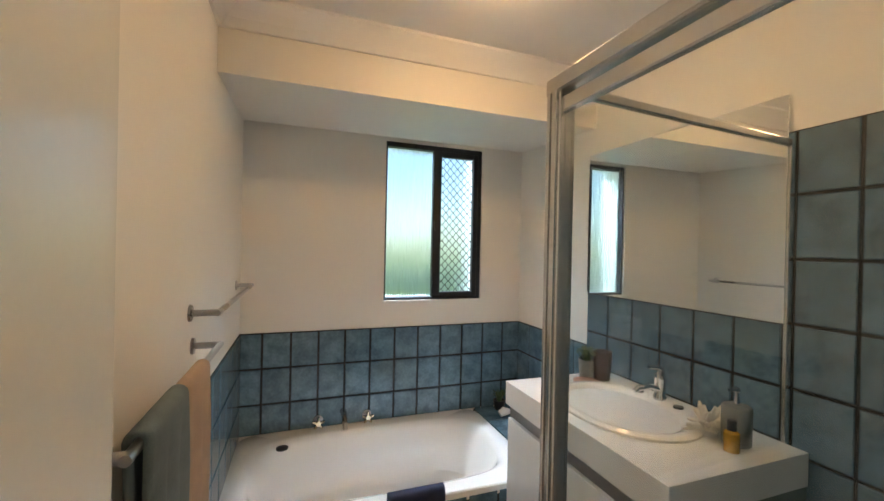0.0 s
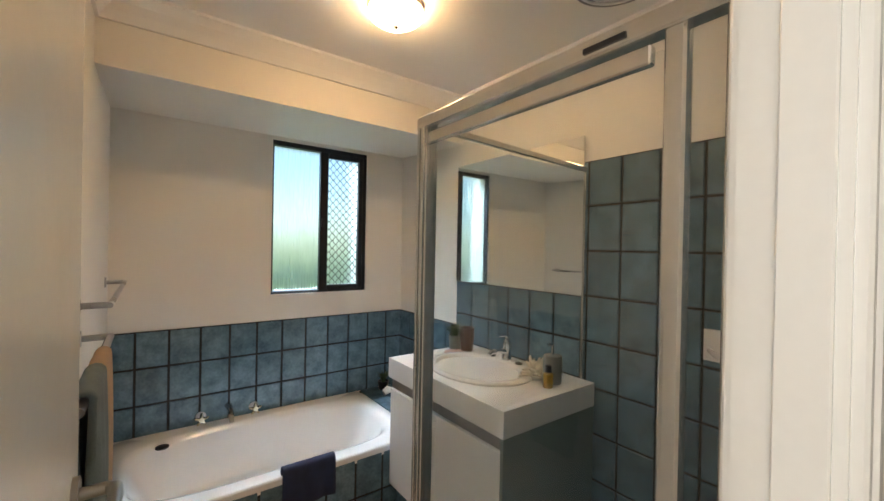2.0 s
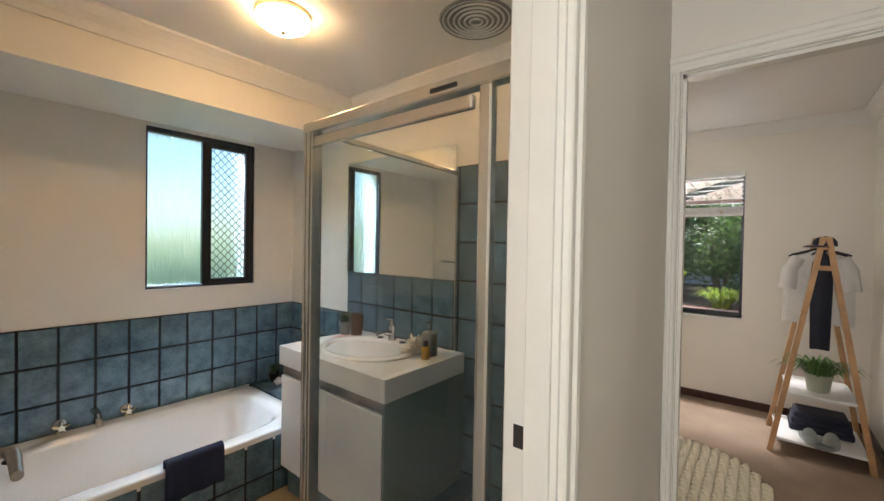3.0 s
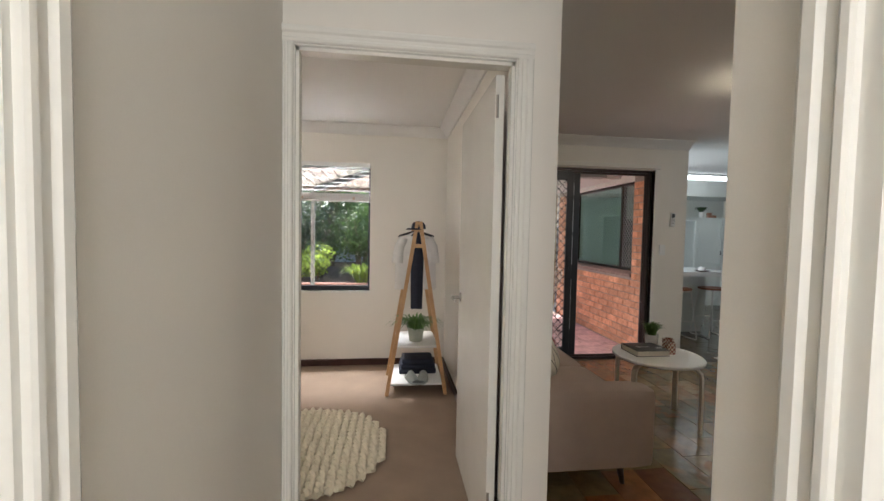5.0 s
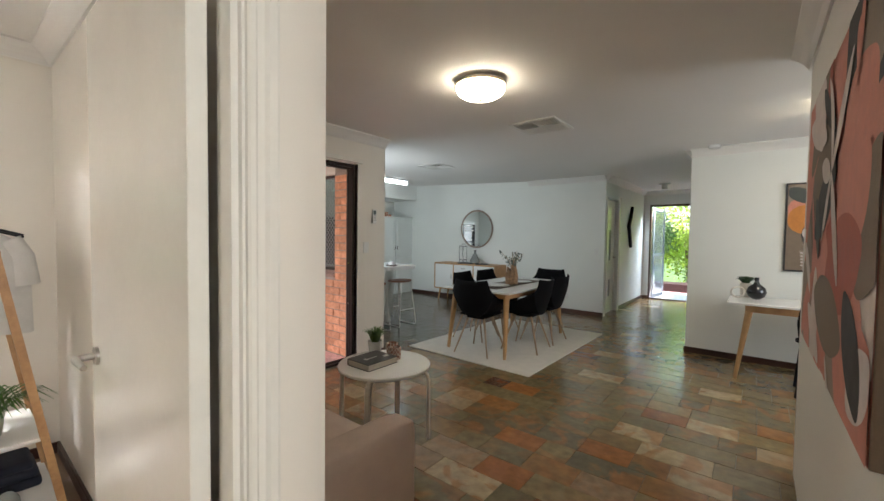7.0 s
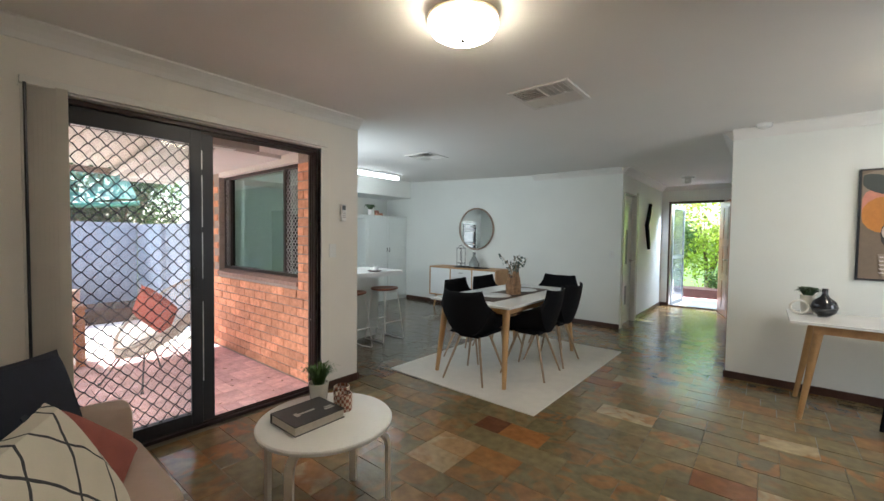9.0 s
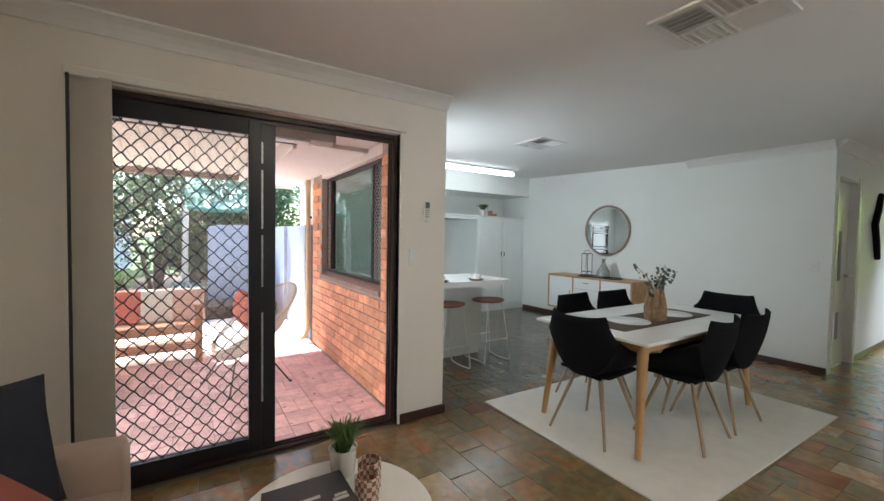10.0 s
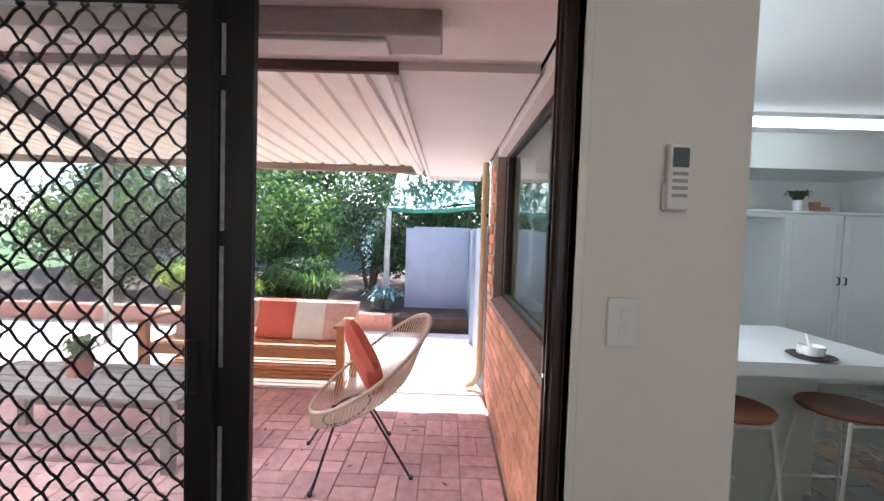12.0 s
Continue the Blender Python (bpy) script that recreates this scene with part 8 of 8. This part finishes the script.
# ---- pieces: bricks and pavers ----
brick_rng = random.Random(7)
for course in range(25):
    z = -0.02 + course * 0.0855
    x = 4.41 - (0.12 if course % 2 else 0.0)
    while x < 6.92:
        a, b = max(4.41, x), min(6.925, x + 0.23)
        top = 0.86 if (a < 6.55 and b > 4.75) else 2.09
        if a < 6.55 < b and z > 0.8:
            a = 6.56
        if a < 4.74 < b and z > 0.8:
            b, top = 4.74, 2.09
        if b - a > 0.04 and z + 0.076 <= top + 0.005:
            m = Matrix.Translation(((a + b) / 2, YB - 0.012, z + 0.038)) @ Matrix(((-1, 0, 0, 0), (0, 0, 1, 0), (0, 1, 0, 0), (0, 0, 0, 1)))
            tile(brick_wall, "brick", M_BRICK, b - a, 0.076, 0.012 + 0.002 * brick_rng.randrange(2), m, 0.004)
        x += 0.24
for course in range(24):
    z = -0.02 + course * 0.0855
    for y in (-3.40,):
        tile(brick_wall, "brick", M_BRICK, 0.10, 0.076, 0.012, Matrix.Translation((6.93, y, z + 0.038)) @ Matrix(((0, 0, 1, 0), (1, 0, 0, 0), (0, 1, 0, 0), (0, 0, 0, 1))), 0.004)
pav = bpy.data.objects["patio_base"]
rest = bmesh.new()
U = 0.2385
count = 0
for i in range(11):
    for j in range(17):
        x0, y0 = 4.415 + i * U, -3.33 + j * U
        if y0 > 0.6 or x0 > 6.75:
            continue
        alongx = (i + j) % 2 == 0
        for h in (0, 1):
            if alongx:
                cx, cy, sx, sy = x0 + U / 2, y0 + U / 4 + h * U / 2, U - 0.005, U / 2 - 0.005
            else:
                cx, cy, sx, sy = x0 + U / 4 + h * U / 2, y0 + U / 2, U / 2 - 0.005, U - 0.005
            dz = brick_rng.choice((0.0, 0.001, 0.002))
            if j < 12 and count < 300:
                count += 1
                tile(pav, "paver", M_PAVER, sx, sy, 0.012, Matrix.Translation((cx, cy, -0.034 + dz)), 0.003)
            else:
                box(rest, cx - sx / 2, cx + sx / 2, cy - sy / 2, cy + sy / 2, -0.034, -0.022 + dz)
part("paver_rest", rest, M_PAVER, pav, kind="stuff")

# ---- pieces: slate floor ----


def slate_material(name, per_object, tone=(1, 1, 1)):
    m = bpy.data.materials.new(name)
    m.use_nodes = True
    N, L = m.node_tree.nodes, m.node_tree.links
    b = N["Principled BSDF"]
    geo = N.new("ShaderNodeNewGeometry")
    if per_object:
        src = N.new("ShaderNodeObjectInfo").outputs["Random"]
    else:
        src = geo.outputs["Random Per Island"]
    ramp = N.new("ShaderNodeValToRGB")
    ramp.color_ramp.interpolation = "LINEAR"
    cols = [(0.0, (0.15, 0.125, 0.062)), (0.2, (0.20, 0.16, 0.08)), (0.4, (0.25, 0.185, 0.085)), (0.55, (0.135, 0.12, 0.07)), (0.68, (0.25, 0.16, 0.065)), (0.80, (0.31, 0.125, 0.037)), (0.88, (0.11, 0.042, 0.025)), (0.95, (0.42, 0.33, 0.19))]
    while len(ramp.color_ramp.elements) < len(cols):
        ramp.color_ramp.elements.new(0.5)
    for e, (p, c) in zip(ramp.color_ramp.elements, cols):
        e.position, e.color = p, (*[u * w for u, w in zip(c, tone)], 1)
    L.new(src, ramp.inputs[0])
    shift = N.new("ShaderNodeVectorMath")
    shift.operation = "MULTIPLY_ADD"
    comb = N.new("ShaderNodeCombineXYZ")
    for k in range(3):
        L.new(src, comb.inputs[k])
    shift.inputs[1].default_value = (37, 53, 11)
    L.new(comb.outputs[0], shift.inputs[0])
    L.new(geo.outputs["Position"], shift.inputs[2])
    patch = N.new("ShaderNodeTexNoise")
    patch.inputs["Scale"].default_value, patch.inputs["Detail"].default_value, patch.inputs["Distortion"].default_value = 3.4, 7, 1.8
    L.new(shift.outputs[0], patch.inputs["Vector"])
    prange = N.new("ShaderNodeMapRange")
    prange.inputs["From Min"].default_value, prange.inputs["From Max"].default_value = 0.47, 0.56
    L.new(patch.outputs["Fac"], prange.inputs["Value"])
    # rust on some stones only
    some = N.new("ShaderNodeMath")
    some.operation = "PINGPONG"
    some.inputs[1].default_value = 0.11
    L.new(src, some.inputs[0])
    some2 = N.new("ShaderNodeMath")
    some2.operation = "MULTIPLY"
    some2.inputs[1].default_value = 7.0
    L.new(some.outputs[0], some2.inputs[0])
    amt = N.new("ShaderNodeMath")
    amt.operation = "MULTIPLY"
    L.new(prange.outputs[0], amt.inputs[0])
    L.new(some2.outputs[0], amt.inputs[1])
    rust = N.new("ShaderNodeMix")
    rust.data_type = "RGBA"
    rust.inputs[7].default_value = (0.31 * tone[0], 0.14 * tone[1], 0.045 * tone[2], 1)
    L.new(amt.outputs[0], rust.inputs[0])
    L.new(ramp.outputs[0], rust.inputs[6])
    fine = N.new("ShaderNodeTexNoise")
    fine.inputs["Scale"].default_value, fine.inputs["Detail"].default_value = 16, 5
    L.new(shift.outputs[0], fine.inputs["Vector"])
    hsv = N.new("ShaderNodeHueSaturation")
    rng = N.new("ShaderNodeMapRange")
    rng.inputs["To Min"].default_value, rng.inputs["To Max"].default_value = 0.5, 1.6
    L.new(fine.outputs["Fac"], rng.inputs["Value"])
    L.new(rng.outputs[0], hsv.inputs["Value"])
    L.new(rust.outputs[2], hsv.inputs["Color"])
    L.new(hsv.outputs[0], b.inputs["Base Color"])
    rr = N.new("ShaderNodeMapRange")
    rr.inputs["To Min"].default_value, rr.inputs["To Max"].default_value = 0.10, 0.30
    L.new(fine.outputs["Fac"], rr.inputs["Value"])
    L.new(rr.outputs[0], b.inputs["Roughness"])
    b.inputs["Coat Weight"].default_value, b.inputs["Coat Roughness"].default_value = 0.25, 0.1
    wave = N.new("ShaderNodeTexNoise")
    wave.inputs["Scale"].default_value, wave.inputs["Detail"].default_value = 9, 3
    L.new(shift.outputs[0], wave.inputs["Vector"])
    bp = N.new("ShaderNodeBump")
    bp.inputs["Strength"].default_value, bp.inputs["Distance"].default_value = 0.45, 0.012
    L.new(wave.outputs["Fac"], bp.inputs["Height"])
    L.new(bp.outputs[0], b.inputs["Normal"])
    L.new(bp.outputs[0], b.inputs["Coat Normal"])
    return m


M_SLATE1, M_SLATE2 = slate_material("slate_stone", True), slate_material("slate_stone_far", False)
# kitchen zone: the same slate with its tone multiplied darker and bluer
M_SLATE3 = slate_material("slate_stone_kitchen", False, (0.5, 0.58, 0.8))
floor_base = bpy.data.objects["floor_base"]
sr = random.Random(12)
zones = [(-2.0, 4.25, -10.44, -1.14), (4.25, 8.05, -7.55, -3.66), (-1.3, 1.7, -1.14, -0.05)]
near = 0
for zi, (x0, x1, y0, y1) in enumerate(zones):
    rest = bmesh.new()
    y = y0
    while y < y1 - 0.02:
        h = min(0.2, y1 - y)
        x = x0 - sr.choice((0.0, 0.1, 0.2))
        while x < x1:
            w = sr.choice((0.2, 0.3, 0.3, 0.3, 0.4))
            a, b = max(x0, x), min(x1, x + w)
            if b - a > 0.03:
                g = 0.0009
                cx, cy, sx, sy = (a + b) / 2, y + h / 2, b - a - 2 * g, h - 2 * g
                tx, ty = sr.uniform(-0.006, 0.006), sr.uniform(-0.008, 0.008)
                m = Matrix.Translation((cx, cy, -0.0125 + sr.uniform(-0.001, 0.0005))) @ Euler((tx, ty, 0)).to_matrix().to_4x4()
                if 0.9 < cx < 4.1 and -4.6 < cy < -1.3 and near < 300:
                    near += 1
                    tile(floor_base, "slate_stone", M_SLATE1, sx, sy, 0.0125, m, 0.0015)
                else:
                    vs = [rest.verts.new(m @ Vector(p)) for p in ((-sx / 2, -sy / 2, 0), (sx / 2, -sy / 2, 0), (sx / 2, sy / 2, 0), (-sx / 2, sy / 2, 0), (-sx / 2 + 0.0015, -sy / 2 + 0.0015, 0.0125), (sx / 2 - 0.0015, -sy / 2 + 0.0015, 0.0125), (sx / 2 - 0.0015, sy / 2 - 0.0015, 0.0125), (-sx / 2 + 0.0015, sy / 2 - 0.0015, 0.0125))]
                    for f in ((4, 5, 6, 7), (0, 1, 5, 4), (1, 2, 6, 5), (2, 3, 7, 6), (3, 0, 4, 7)):
                        rest.faces.new([vs[q] for q in f])
            x += w
        y += 0.2
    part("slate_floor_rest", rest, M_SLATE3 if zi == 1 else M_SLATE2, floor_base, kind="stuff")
